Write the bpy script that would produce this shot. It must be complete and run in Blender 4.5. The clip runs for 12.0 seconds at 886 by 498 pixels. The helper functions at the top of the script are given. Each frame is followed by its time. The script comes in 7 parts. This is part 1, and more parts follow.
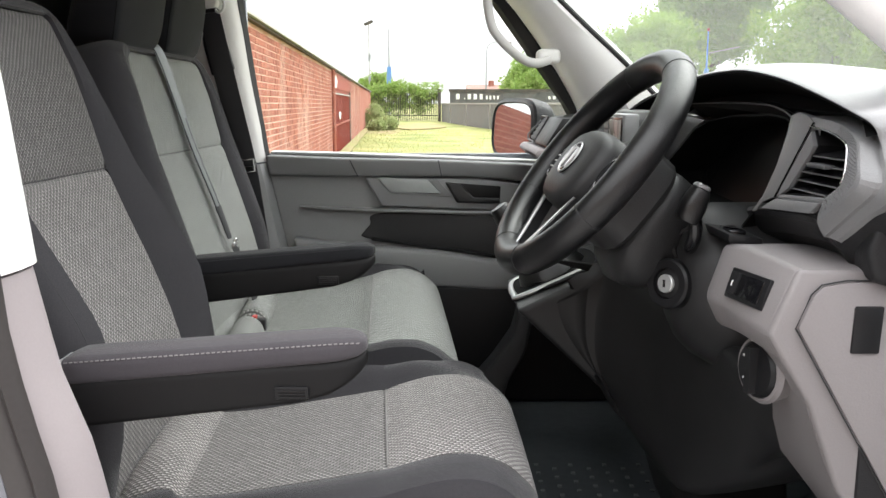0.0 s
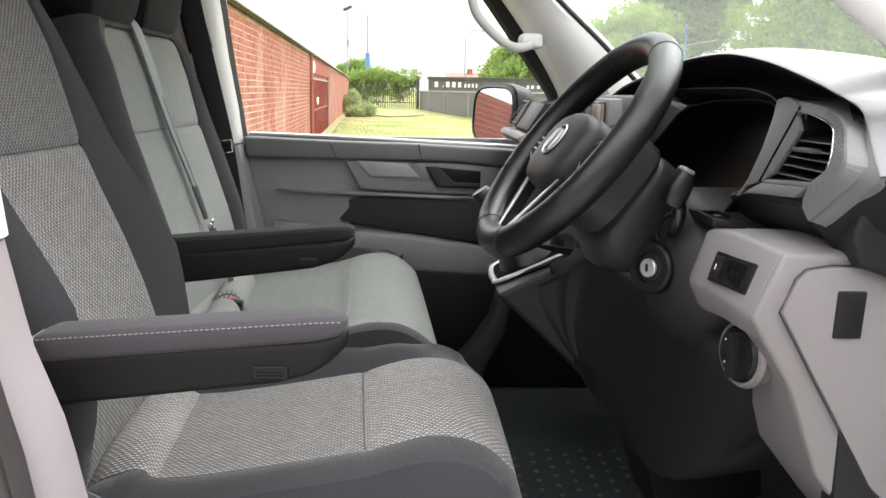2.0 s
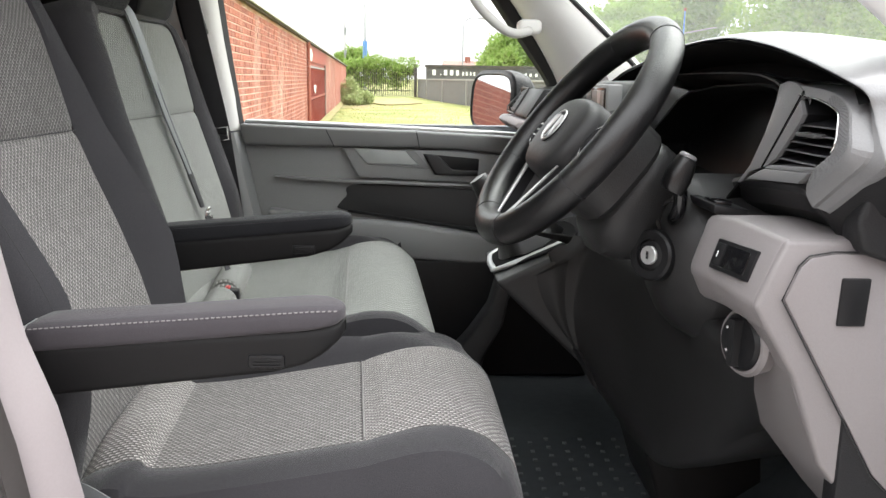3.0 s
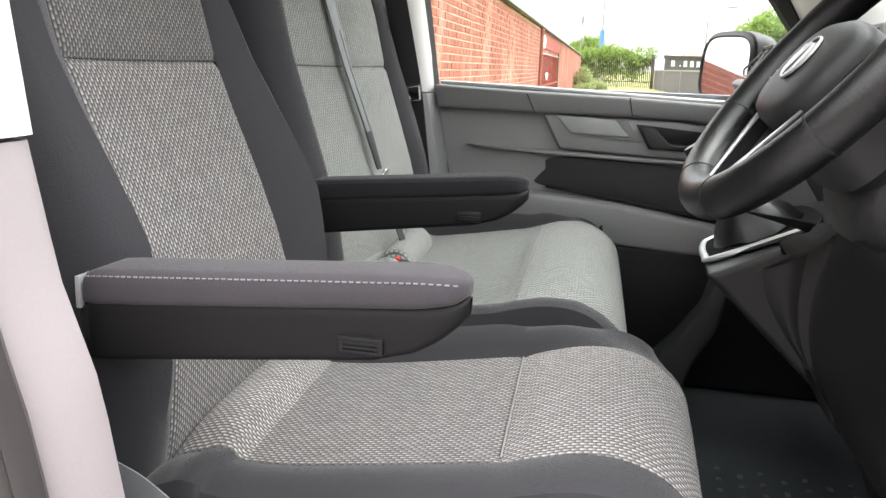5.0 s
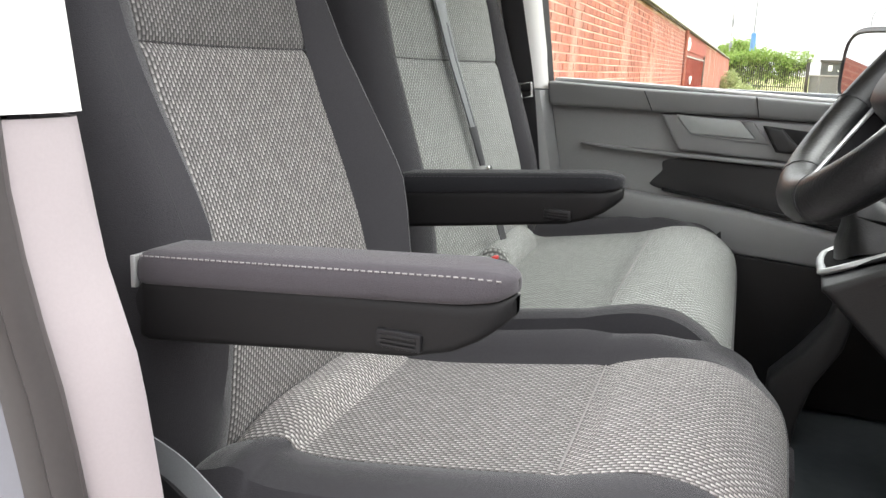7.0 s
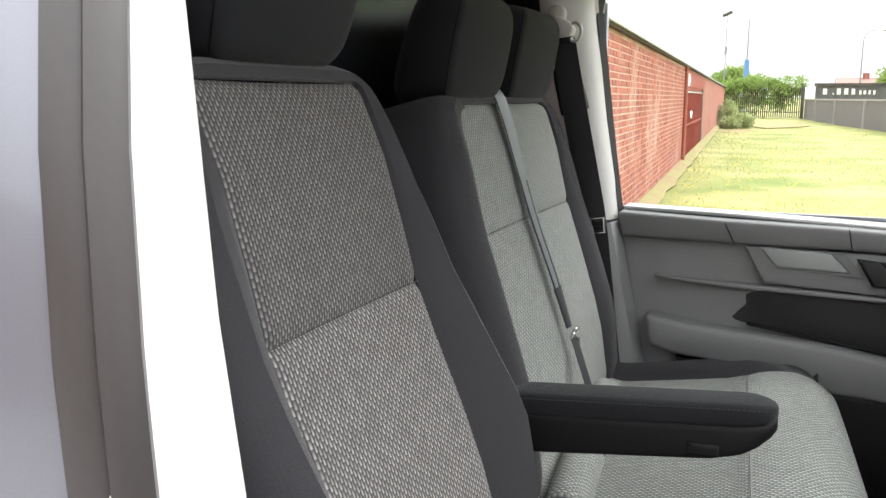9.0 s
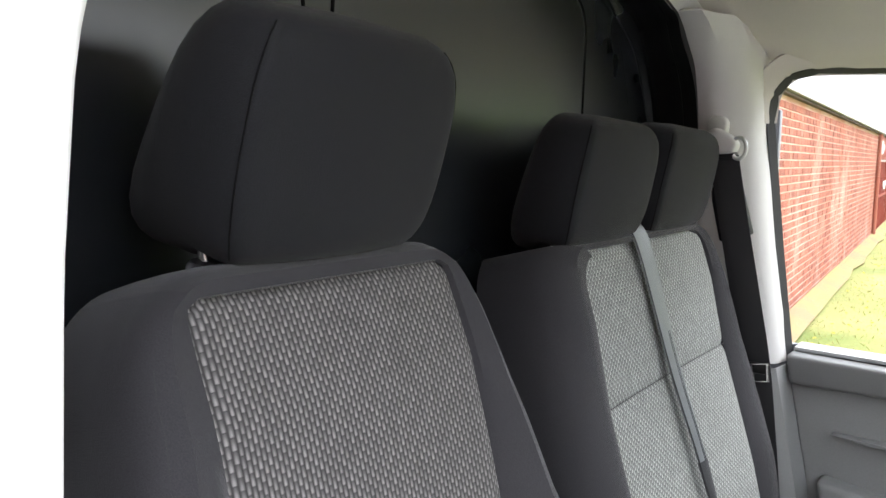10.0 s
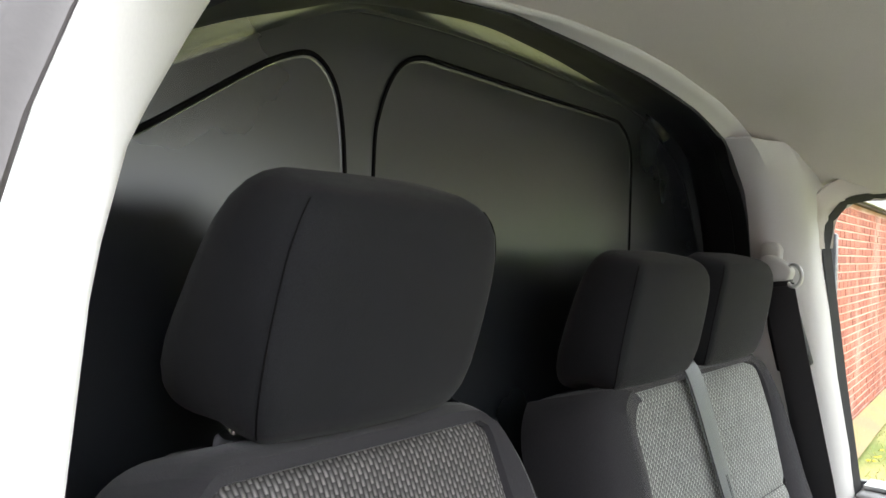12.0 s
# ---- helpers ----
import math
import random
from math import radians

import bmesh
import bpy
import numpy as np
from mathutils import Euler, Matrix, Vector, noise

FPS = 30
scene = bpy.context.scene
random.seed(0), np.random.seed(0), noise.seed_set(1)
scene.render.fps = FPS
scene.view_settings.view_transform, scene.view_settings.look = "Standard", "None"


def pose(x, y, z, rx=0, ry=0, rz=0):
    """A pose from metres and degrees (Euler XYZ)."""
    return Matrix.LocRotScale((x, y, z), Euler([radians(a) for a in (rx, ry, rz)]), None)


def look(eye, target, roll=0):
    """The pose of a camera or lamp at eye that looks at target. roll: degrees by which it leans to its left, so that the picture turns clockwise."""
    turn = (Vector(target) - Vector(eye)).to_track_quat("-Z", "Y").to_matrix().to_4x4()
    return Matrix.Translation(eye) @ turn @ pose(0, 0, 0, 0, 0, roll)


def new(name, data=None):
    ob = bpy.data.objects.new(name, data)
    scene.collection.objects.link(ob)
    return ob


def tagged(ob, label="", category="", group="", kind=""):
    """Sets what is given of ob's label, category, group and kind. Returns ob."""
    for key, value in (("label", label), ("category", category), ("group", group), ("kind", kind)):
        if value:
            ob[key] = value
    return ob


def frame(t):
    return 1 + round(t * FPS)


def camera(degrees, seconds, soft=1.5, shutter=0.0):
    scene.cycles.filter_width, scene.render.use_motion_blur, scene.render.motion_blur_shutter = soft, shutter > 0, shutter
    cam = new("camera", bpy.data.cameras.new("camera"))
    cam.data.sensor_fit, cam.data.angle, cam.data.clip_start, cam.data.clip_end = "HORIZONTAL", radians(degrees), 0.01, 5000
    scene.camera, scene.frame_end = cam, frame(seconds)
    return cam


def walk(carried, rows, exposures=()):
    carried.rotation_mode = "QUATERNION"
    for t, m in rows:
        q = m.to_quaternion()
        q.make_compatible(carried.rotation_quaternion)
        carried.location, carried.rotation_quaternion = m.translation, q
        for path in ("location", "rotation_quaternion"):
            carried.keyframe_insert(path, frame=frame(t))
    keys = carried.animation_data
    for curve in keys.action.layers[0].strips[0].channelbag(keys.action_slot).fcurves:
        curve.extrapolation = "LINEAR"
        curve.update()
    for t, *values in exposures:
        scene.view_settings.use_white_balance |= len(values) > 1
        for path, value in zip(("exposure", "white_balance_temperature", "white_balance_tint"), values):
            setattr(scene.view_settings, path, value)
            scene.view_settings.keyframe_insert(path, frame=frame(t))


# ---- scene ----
from mathutils.kdtree import KDTree

cam = camera(55.3, 12.0)
METRES, EYE, TILT, LEAN, TURN = 1.1, 1.42, -9.75, 0.0, 0.0
ROWS = [
    (0.0, 0.0, 0.0, 0.0, 0.0, 0.0, -0.0),
    (0.5, -0.0058, 0.007, -0.0018, -0.8, -0.12, -0.6),
    (1.0, -0.0066, 0.0095, -0.0032, -1.3, -0.42, -0.86),
    (1.5, -0.0057, 0.0102, -0.0032, -1.5, -0.63, -0.86),
    (2.0, -0.0067, 0.0119, -0.0086, -1.6, -0.79, -0.78),
    (2.5, -0.0066, 0.0166, -0.0104, -1.84, -1.15, -0.64),
    (4.5, -0.0042, 0.1637, -0.019, 4.95, -2.67, -2.44),
    (5.0, 0.0383, 0.262, -0.0387, 13.39, -2.85, -4.28),
    (5.5, 0.0836, 0.3038, -0.0625, 19.4, -3.06, -6.27),
    (6.0, 0.1016, 0.3237, -0.0621, 21.67, -3.36, -6.89),
    (6.5, 0.0995, 0.3182, -0.0595, 22.22, -3.61, -6.53),
    (8.5, -0.048, 0.3246, 0.0961, 22.59, -2.05, -4.33),
    (9.0, -0.104, 0.3651, 0.1664, 22.57, -1.13, -3.77),
    (9.5, -0.1243, 0.4604, 0.2327, 25.89, -0.06, -4.87),
    (10.0, -0.1313, 0.5413, 0.3046, 33.67, 1.63, -6.62),
    (10.5, -0.1399, 0.557, 0.3451, 37.31, 4.94, -7.48),
    (11.0, -0.1443, 0.5589, 0.3586, 37.9, 6.98, -7.97),
    (11.5, -0.142, 0.5598, 0.3567, 37.84, 7.43, -7.59),
    (12.0, -0.1412, 0.558, 0.3555, 36.96, 7.88, -7.03),
]
walk(cam, [(t, pose(0, 0, EYE, TILT, LEAN, TURN) @ pose(METRES * x, METRES * y, METRES * z, 90 + pitch, roll, yaw)) for t, x, y, z, yaw, pitch, roll in ROWS],
     exposures=[(0.0, 0.8, 6500, 10), (2.5, 0.88, 6500, 10), (4.5, 1.22, 6500, 11), (5.0, 1.14, 6500, 11), (6.0, 1.18, 6500, 11), (6.5, 1.2, 6500, 11), (8.5, 0.83, 6500, 10), (9.5, 0.8, 6350, 12),
                (10.0, 1.2, 6200, 13), (10.5, 1.75, 6000, 15), (11.0, 1.5, 6100, 14), (11.5, 1.25, 6200, 12), (12.0, 1.2, 6300, 11)])

# ---- sky and sun: a bright overcast day ----
world = bpy.data.worlds.new("overcast_sky")
scene.world = world
world.use_nodes = True
wn, wl = world.node_tree.nodes, world.node_tree.links
wn.clear()
sky = wn.new("ShaderNodeTexSky")
sky.sky_type = "NISHITA"
sky.sun_disc = False
sky.sun_elevation = radians(48)
sky.sun_rotation = radians(58)
sky.dust_density = 4.0
pale = wn.new("ShaderNodeHueSaturation")
pale.inputs["Saturation"].default_value = 0.18
back = wn.new("ShaderNodeBackground")
back.inputs["Strength"].default_value = 0.15
wout = wn.new("ShaderNodeOutputWorld")
wl.new(sky.outputs[0], pale.inputs["Color"])
cloud = wn.new("ShaderNodeMix")
cloud.data_type = "RGBA"
cloud.inputs["Factor"].default_value = 0.8
place = wn.new("ShaderNodeTexCoord")
split = wn.new("ShaderNodeSeparateXYZ")
wl.new(place.outputs["Generated"], split.inputs[0])
deck = wn.new("ShaderNodeMix")
deck.data_type = "RGBA"
deck.inputs[6].default_value, deck.inputs[7].default_value = (6.0, 6.1, 6.2, 1), (24.0, 24.2, 24.5, 1)
wl.new(split.outputs["Z"], deck.inputs["Factor"])
wl.new(deck.outputs[2], cloud.inputs[7])
wl.new(pale.outputs[0], cloud.inputs[6])
wl.new(cloud.outputs[2], back.inputs["Color"])
wl.new(back.outputs[0], wout.inputs["Surface"])
sun_data = bpy.data.lights.new("sun", "SUN")
sun_data.energy = 1.8
sun_data.angle = radians(50)
sun_data.color = (1.0, 0.985, 0.96)
sun = new("sun", sun_data)
sun.matrix_world = look((0, 0, 30), (-22, -14, 0))


# ---- materials ----
def material(name, color, rough=0.6, metal=0.0, grain=60.0, grain_amount=0.12, bump=0.1, large=4.0, large_amount=0.12, spec=0.5, coat=0.0, coords="Object"):
    """A plain surface with fine grain, broad unevenness and a little relief."""
    m = bpy.data.materials.new(name)
    m.use_nodes = True
    n, l = m.node_tree.nodes, m.node_tree.links
    p = n["Principled BSDF"]
    p.inputs["Roughness"].default_value = rough
    p.inputs["Metallic"].default_value = metal
    p.inputs["Specular IOR Level"].default_value = spec
    p.inputs["Coat Weight"].default_value = coat
    co = n.new("ShaderNodeTexCoord")
    fine, broad = n.new("ShaderNodeTexNoise"), n.new("ShaderNodeTexNoise")
    fine.inputs["Scale"].default_value, fine.inputs["Detail"].default_value = grain, 3
    broad.inputs["Scale"].default_value, broad.inputs["Detail"].default_value = large, 4
    l.new(co.outputs[coords], fine.inputs["Vector"])
    l.new(co.outputs[coords], broad.inputs["Vector"])
    r1, r2 = n.new("ShaderNodeMapRange"), n.new("ShaderNodeMapRange")
    r1.inputs["To Min"].default_value, r1.inputs["To Max"].default_value = 1 - grain_amount, 1 + grain_amount
    r2.inputs["To Min"].default_value, r2.inputs["To Max"].default_value = 1 - large_amount, 1 + large_amount
    l.new(fine.outputs["Fac"], r1.inputs["Value"])
    l.new(broad.outputs["Fac"], r2.inputs["Value"])
    mul = n.new("ShaderNodeMath")
    mul.operation = "MULTIPLY"
    l.new(r1.outputs[0], mul.inputs[0])
    l.new(r2.outputs[0], mul.inputs[1])
    tint = n.new("ShaderNodeMix")
    tint.data_type, tint.blend_type = "RGBA", "MULTIPLY"
    tint.inputs["Factor"].default_value = 1.0
    tint.inputs[6].default_value = (*color, 1)
    l.new(mul.outputs[0], tint.inputs[7])
    l.new(tint.outputs[2], p.inputs["Base Color"])
    rr = n.new("ShaderNodeMapRange")
    rr.inputs["To Min"].default_value, rr.inputs["To Max"].default_value = max(rough - 0.08, 0.02), min(rough + 0.08, 1)
    l.new(broad.outputs["Fac"], rr.inputs["Value"])
    l.new(rr.outputs[0], p.inputs["Roughness"])
    if bump:
        b = n.new("ShaderNodeBump")
        b.inputs["Strength"].default_value, b.inputs["Distance"].default_value = bump, 0.002
        l.new(fine.outputs["Fac"], b.inputs["Height"])
        l.new(b.outputs[0], p.inputs["Normal"])
    return m


def weave_material(name, light, dark, long_mm=8.6, wide_mm=4.8):
    """Seat cloth: rows of short raised pale threads on a dark ground, laid along the panel."""
    m = material(name, light, 0.9, grain=700, grain_amount=0.12, bump=0, large=5, large_amount=0.1, spec=0.2)
    n, l = m.node_tree.nodes, m.node_tree.links
    p = n["Principled BSDF"]
    uv, cut = n.new("ShaderNodeUVMap"), n.new("ShaderNodeSeparateXYZ")
    uv.uv_map = "cloth"
    l.new(uv.outputs[0], cut.inputs[0])
    def calc(op, a, b=0.0, c=0.0):
        k = n.new("ShaderNodeMath")
        k.operation = op
        for i, v in enumerate((a, b, c)):
            if isinstance(v, (int, float)):
                k.inputs[i].default_value = v
            else:
                l.new(v, k.inputs[i])
        return k.outputs[0]
    def ranged(v, a, b, c, d):
        k = n.new("ShaderNodeMapRange")
        k.interpolation_type = "SMOOTHSTEP"
        for i, q in enumerate((a, b, c, d)):
            k.inputs[i + 1].default_value = q
        l.new(v, k.inputs[0])
        return k.outputs[0]
    across = calc("DIVIDE", cut.outputs[1], wide_mm / 1000)
    row = calc("FLOOR", across)
    along = calc("ADD", calc("DIVIDE", cut.outputs[0], long_mm / 1000), calc("MULTIPLY", row, 0.5))
    fu, fv = calc("FRACT", along), calc("SUBTRACT", calc("FRACT", across), 0.5)
    # each thread rises steeply at one end, sinks slowly to the other, and is round across
    rise, fall = ranged(fu, 0.0, 0.14, 0.0, 1.0), ranged(fu, 0.15, 1.0, 1.0, 0.26)
    bow = calc("MAXIMUM", calc("SUBTRACT", 1.0, calc("MULTIPLY", calc("MULTIPLY", fv, fv), 4.0)), 0.0)
    bow = calc("POWER", bow, 1.9)
    thread = calc("MULTIPLY", calc("MULTIPLY", rise, fall), bow)
    mix = n.new("ShaderNodeMix")
    mix.data_type = "RGBA"
    mix.inputs[6].default_value = (*dark, 1)
    l.new(p.inputs["Base Color"].links[0].from_socket, mix.inputs[7])
    # no two threads are dyed or worn alike
    cell, uneven = n.new("ShaderNodeCombineXYZ"), n.new("ShaderNodeTexWhiteNoise")
    uneven.noise_dimensions = "2D"
    l.new(calc("FLOOR", along), cell.inputs[0])
    l.new(row, cell.inputs[1])
    l.new(cell.outputs[0], uneven.inputs["Vector"])
    # Relief also drives colour: ground tone plus the shade between threads.
    l.new(calc("MULTIPLY", thread, calc("MULTIPLY_ADD", uneven.outputs["Value"], 0.42, 0.76)), mix.inputs["Factor"])
    l.new(mix.outputs[2], p.inputs["Base Color"])
    b = n.new("ShaderNodeBump")
    b.inputs["Strength"].default_value, b.inputs["Distance"].default_value = 0.8, 0.0012
    l.new(thread, b.inputs["Height"])
    l.new(b.outputs[0], p.inputs["Normal"])
    p.inputs["Sheen Weight"].default_value = 0.1
    return m


def clear_glass(name, tint=(0.97, 0.985, 0.975), haze=0.0):
    """Thin window glass: lets light through, with a faint mirror gloss."""
    m = bpy.data.materials.new(name)
    m.use_nodes = True
    n, l = m.node_tree.nodes, m.node_tree.links
    n.clear()
    out, mix = n.new("ShaderNodeOutputMaterial"), n.new("ShaderNodeMixShader")
    tr, gl = n.new("ShaderNodeBsdfTransparent"), n.new("ShaderNodeBsdfGlossy")
    tr.inputs["Color"].default_value = (*tint, 1)
    gl.inputs["Roughness"].default_value = 0.02
    mix.inputs[0].default_value = 0.03
    l.new(tr.outputs[0], mix.inputs[1])
    l.new(gl.outputs[0], mix.inputs[2])
    last = mix
    # White film stands in for dash reflections that haze the glass.
    if haze:
        last, film = n.new("ShaderNodeMixShader"), n.new("ShaderNodeBsdfTranslucent")
        film.inputs["Color"].default_value = (0.8, 0.8, 0.78, 1)
        last.inputs[0].default_value = haze
        l.new(mix.outputs[0], last.inputs[1])
        l.new(film.outputs[0], last.inputs[2])
    l.new(last.outputs[0], out.inputs["Surface"])
    return m


def varied(name, color, other, rough=0.85, scale=3.0, bump=0.3, grain=40.0, island=False, obj=False):
    """Two colours mixed by noise, and piece by piece."""
    m = material(name, color, rough, grain=grain, grain_amount=0.25, bump=bump, large=scale, large_amount=0.25, spec=0.25)
    n, l = m.node_tree.nodes, m.node_tree.links
    tint = [k for k in n if k.bl_idname == "ShaderNodeMix"][0]
    mix = n.new("ShaderNodeMix")
    mix.data_type = "RGBA"
    mix.inputs[6].default_value, mix.inputs[7].default_value = (*color, 1), (*other, 1)
    if island:
        src = n.new("ShaderNodeNewGeometry").outputs["Random Per Island"]
    elif obj:
        src = n.new("ShaderNodeObjectInfo").outputs["Random"]
    else:
        t = n.new("ShaderNodeTexNoise")
        t.inputs["Scale"].default_value, t.inputs["Detail"].default_value = scale, 6
        l.new(n["Texture Coordinate"].outputs["Object"], t.inputs["Vector"])
        ramp = n.new("ShaderNodeMapRange")
        ramp.inputs["From Min"].default_value, ramp.inputs["From Max"].default_value = 0.35, 0.65
        l.new(t.outputs["Fac"], ramp.inputs["Value"])
        src = ramp.outputs[0]
    l.new(src, mix.inputs["Factor"])
    l.new(mix.outputs[2], tint.inputs[6])
    return m


def leafy(m):
    """Lets some light through the leaves."""
    n, l = m.node_tree.nodes, m.node_tree.links
    p, out = n["Principled BSDF"], n["Material Output"]
    tl, mix = n.new("ShaderNodeBsdfTranslucent"), n.new("ShaderNodeMixShader")
    mix.inputs[0].default_value = 0.5
    l.new(p.inputs["Base Color"].links[0].from_socket, tl.inputs["Color"])
    l.new(p.outputs[0], mix.inputs[1])
    l.new(tl.outputs[0], mix.inputs[2])
    l.new(mix.outputs[0], out.inputs["Surface"])


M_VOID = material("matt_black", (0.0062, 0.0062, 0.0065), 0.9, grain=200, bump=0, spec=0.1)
# Seat cloth copies: darker for roof shade, lighter for the skylit armrest.
M_SHADECLOTH = material("shaded_seat_cloth", (0.0170, 0.0173, 0.0196), 0.92, grain=1100, grain_amount=0.4, bump=0.35, large=9, spec=0.15)
M_LITCLOTH = material("skylit_armrest_cloth", (0.060, 0.055, 0.061), 0.95, grain=1100, grain_amount=0.3, bump=0.3, large=12, spec=0.12)
M_SHELL = material("dark_armrest_plastic", (0.0085, 0.0082, 0.0086), 0.6, grain=800, grain_amount=0.15, bump=0.1, large=6, spec=0.2)
M_CLOTH = material("dark_seat_cloth", (0.0395, 0.0382, 0.0420), 0.92, grain=900, grain_amount=0.35, bump=0.35, large=9, spec=0.15)
for cloth, sheen in ((M_CLOTH, 0.20), (M_LITCLOTH, 0.14), (M_SHADECLOTH, 0.10)):
    cloth.node_tree.nodes["Principled BSDF"].inputs["Sheen Weight"].default_value = sheen
    cloth.node_tree.nodes["Principled BSDF"].inputs["Sheen Roughness"].default_value = 0.4
# One cloth in several tones: panel shade and window light are in the colour.
M_WEAVE = weave_material("woven_seat_cloth", (0.53, 0.502, 0.490), (0.064, 0.060, 0.059))
M_WEAVE_DIM = weave_material("woven_seat_cloth_dim", (0.41, 0.390, 0.382), (0.052, 0.049, 0.048))
M_WEAVE_BACK = weave_material("woven_back_cloth", (0.40, 0.382, 0.374), (0.044, 0.042, 0.042))
M_WEAVE_SHADED = weave_material("shaded_upper_back_cloth", (0.265, 0.254, 0.249), (0.038, 0.036, 0.036))
M_WEAVE_BENCHMID = weave_material("woven_bench_centre_cloth", (0.43, 0.440, 0.420), (0.080, 0.082, 0.078), 10.0, 5.6)
M_WEAVE_BENCH = weave_material("woven_bench_cloth_lit", (0.54, 0.551, 0.528), (0.095, 0.097, 0.093), 10.0, 5.6)
M_STITCH = material("pale_thread", (0.23, 0.22, 0.217), 0.8, grain=400, bump=0)
M_DASH = material("dark_grained_plastic", (0.0135, 0.0135, 0.0145), 0.42, grain=500, grain_amount=0.15, bump=0.25, large=3, spec=0.22)
M_BLACK = material("black_plastic", (0.010, 0.010, 0.011), 0.4, grain=400, bump=0.1, spec=0.25)
M_DASHMID = material("mid_dark_dash_plastic", (0.029, 0.029, 0.0305), 0.45, grain=500, grain_amount=0.12, bump=0.25, large=3, spec=0.35)
M_PIANO = material("gloss_black", (0.006, 0.006, 0.007), 0.12, grain=30, bump=0)
M_LEATHER = material("black_wheel_leather", (0.005, 0.005, 0.0055), 0.34, grain=450, grain_amount=0.2, bump=0.25, large=8, spec=0.52)
# Base colour lightened to stand in for sky sheen on the hood.
M_HOOD = material("soft_sheen_dash_plastic", (0.105, 0.105, 0.109), 0.36, grain=500, grain_amount=0.15, bump=0.2, large=3, spec=1.0)
M_HOOD.node_tree.nodes["Principled BSDF"].inputs["IOR"].default_value = 1.65
M_KNEE = material("dark_smooth_knee_plastic", (0.022, 0.022, 0.0228), 0.46, grain=500, grain_amount=0.12, bump=0.2, large=3, spec=0.3)
M_SCREENDARK = material("dark_display_glass", (0.004, 0.004, 0.0045), 0.4, grain=30, grain_amount=0.02, bump=0, spec=0.12)
M_DASHGREY = material("dark_grey_dash_plastic", (0.135, 0.135, 0.139), 0.38, grain=500, grain_amount=0.12, bump=0.25, large=3, spec=0.9)
M_FRAME = material("dark_grey_frame_plastic", (0.055, 0.055, 0.0565), 0.42, grain=500, grain_amount=0.12, bump=0.25, large=3, spec=0.6)
M_DOOR = material("grey_door_plastic", (0.245, 0.245, 0.249), 0.55, grain=450, grain_amount=0.12, bump=0.2, large=3)
M_DOORTOP = material("grey_door_rail_plastic", (0.168, 0.168, 0.170), 0.5, grain=450, bump=0.2, large=3)
M_TRIM = material("pale_grey_trim", (0.79, 0.78, 0.77), 0.55, grain=350, grain_amount=0.04, bump=0.03, large=3, large_amount=0.05)
# Pale trim dimmed in colour for the roof's shade on the passenger pillar.
M_TRIMMID = material("pale_trim_dimmed", (0.54, 0.53, 0.52), 0.55, grain=350, grain_amount=0.04, bump=0.03, large=3, large_amount=0.05)
M_TRIMLOW = material("warm_grey_trim", (0.30, 0.265, 0.272), 0.6, grain=350, grain_amount=0.05, bump=0.03, large=5, large_amount=0.06)
M_DASHLIGHT = material("light_warm_grey_dash_plastic", (0.195, 0.180, 0.182), 0.46, grain=450, grain_amount=0.06, bump=0.2, large=3)
M_SILVER = material("satin_silver_plastic", (0.55, 0.56, 0.56), 0.32, 0.6, grain=200, grain_amount=0.04, bump=0)
M_CHROME = material("chrome", (0.8, 0.8, 0.8), 0.2, 1.0, grain=100, grain_amount=0.03, bump=0)
M_ROD = material("brushed_grey_collar", (0.42, 0.42, 0.44), 0.4, 1.0, bump=0)
M_HEADLINER = material("beige_headliner_cloth", (0.56, 0.527, 0.49), 0.95, grain=700, grain_amount=0.1, bump=0.25, large=2, spec=0.1)
M_STEEL = material("dark_painted_steel", (0.017, 0.0195, 0.023), 0.29, 0.0, grain=90, grain_amount=0.06, bump=0, large=2.5, large_amount=0.15, spec=1.0)
M_STEEL.node_tree.nodes["Principled BSDF"].inputs["IOR"].default_value = 1.68
M_GASKET = material("glossy_black_rubber", (0.012, 0.0125, 0.014), 0.38, grain=60, bump=0, large=5, spec=0.22)
M_PULL = material("satin_grey_plastic", (0.36, 0.375, 0.37), 0.38, grain=350, grain_amount=0.05, bump=0.1, large=14, large_amount=0.25)
M_RUBBER = material("black_rubber", (0.014, 0.014, 0.015), 0.6, grain=200, bump=0.1)
M_SEAL = material("dark_brown_door_seal", (0.043, 0.038, 0.037), 0.40, grain=200, bump=0.05, large=6)
M_PAINT = material("grey_metallic_paint", (0.17, 0.175, 0.20), 0.3, 0.35, grain=1500, grain_amount=0.12, bump=0, large=2, coat=0.6)
# Dimples are coloured paler than the mat they belong to.
M_DIMPLE = material("pale_rubber_dimple", (0.095, 0.102, 0.106), 0.5, grain=300, bump=0.1)
M_FLOOR = varied("rubber_floor_mat", (0.040, 0.047, 0.051), (0.055, 0.063, 0.068), 0.6, 3.0, 0.2)
M_BELT = material("dark_seat_belt_webbing", (0.03, 0.03, 0.033), 0.6, grain=900, grain_amount=0.3, bump=0.2)
M_BELTSHINE = material("grey_seat_belt_webbing", (0.14, 0.15, 0.155), 0.4, grain=900, grain_amount=0.2, bump=0.2, spec=0.7)
M_RED = material("red_plastic", (0.6, 0.03, 0.025), 0.4, bump=0)
M_WHITE = material("white_marking", (0.75, 0.75, 0.73), 0.6, bump=0)
# Pale colour stands in for the sky mirrored in the media screen.
M_SCREEN = material("sky_pale_screen_glass", (0.30, 0.31, 0.31), 0.25, bump=0)
M_GLASS = clear_glass("window_glass")
M_SCREENGLASS = clear_glass("windscreen_glass", (0.95, 0.97, 0.955), 0.05)
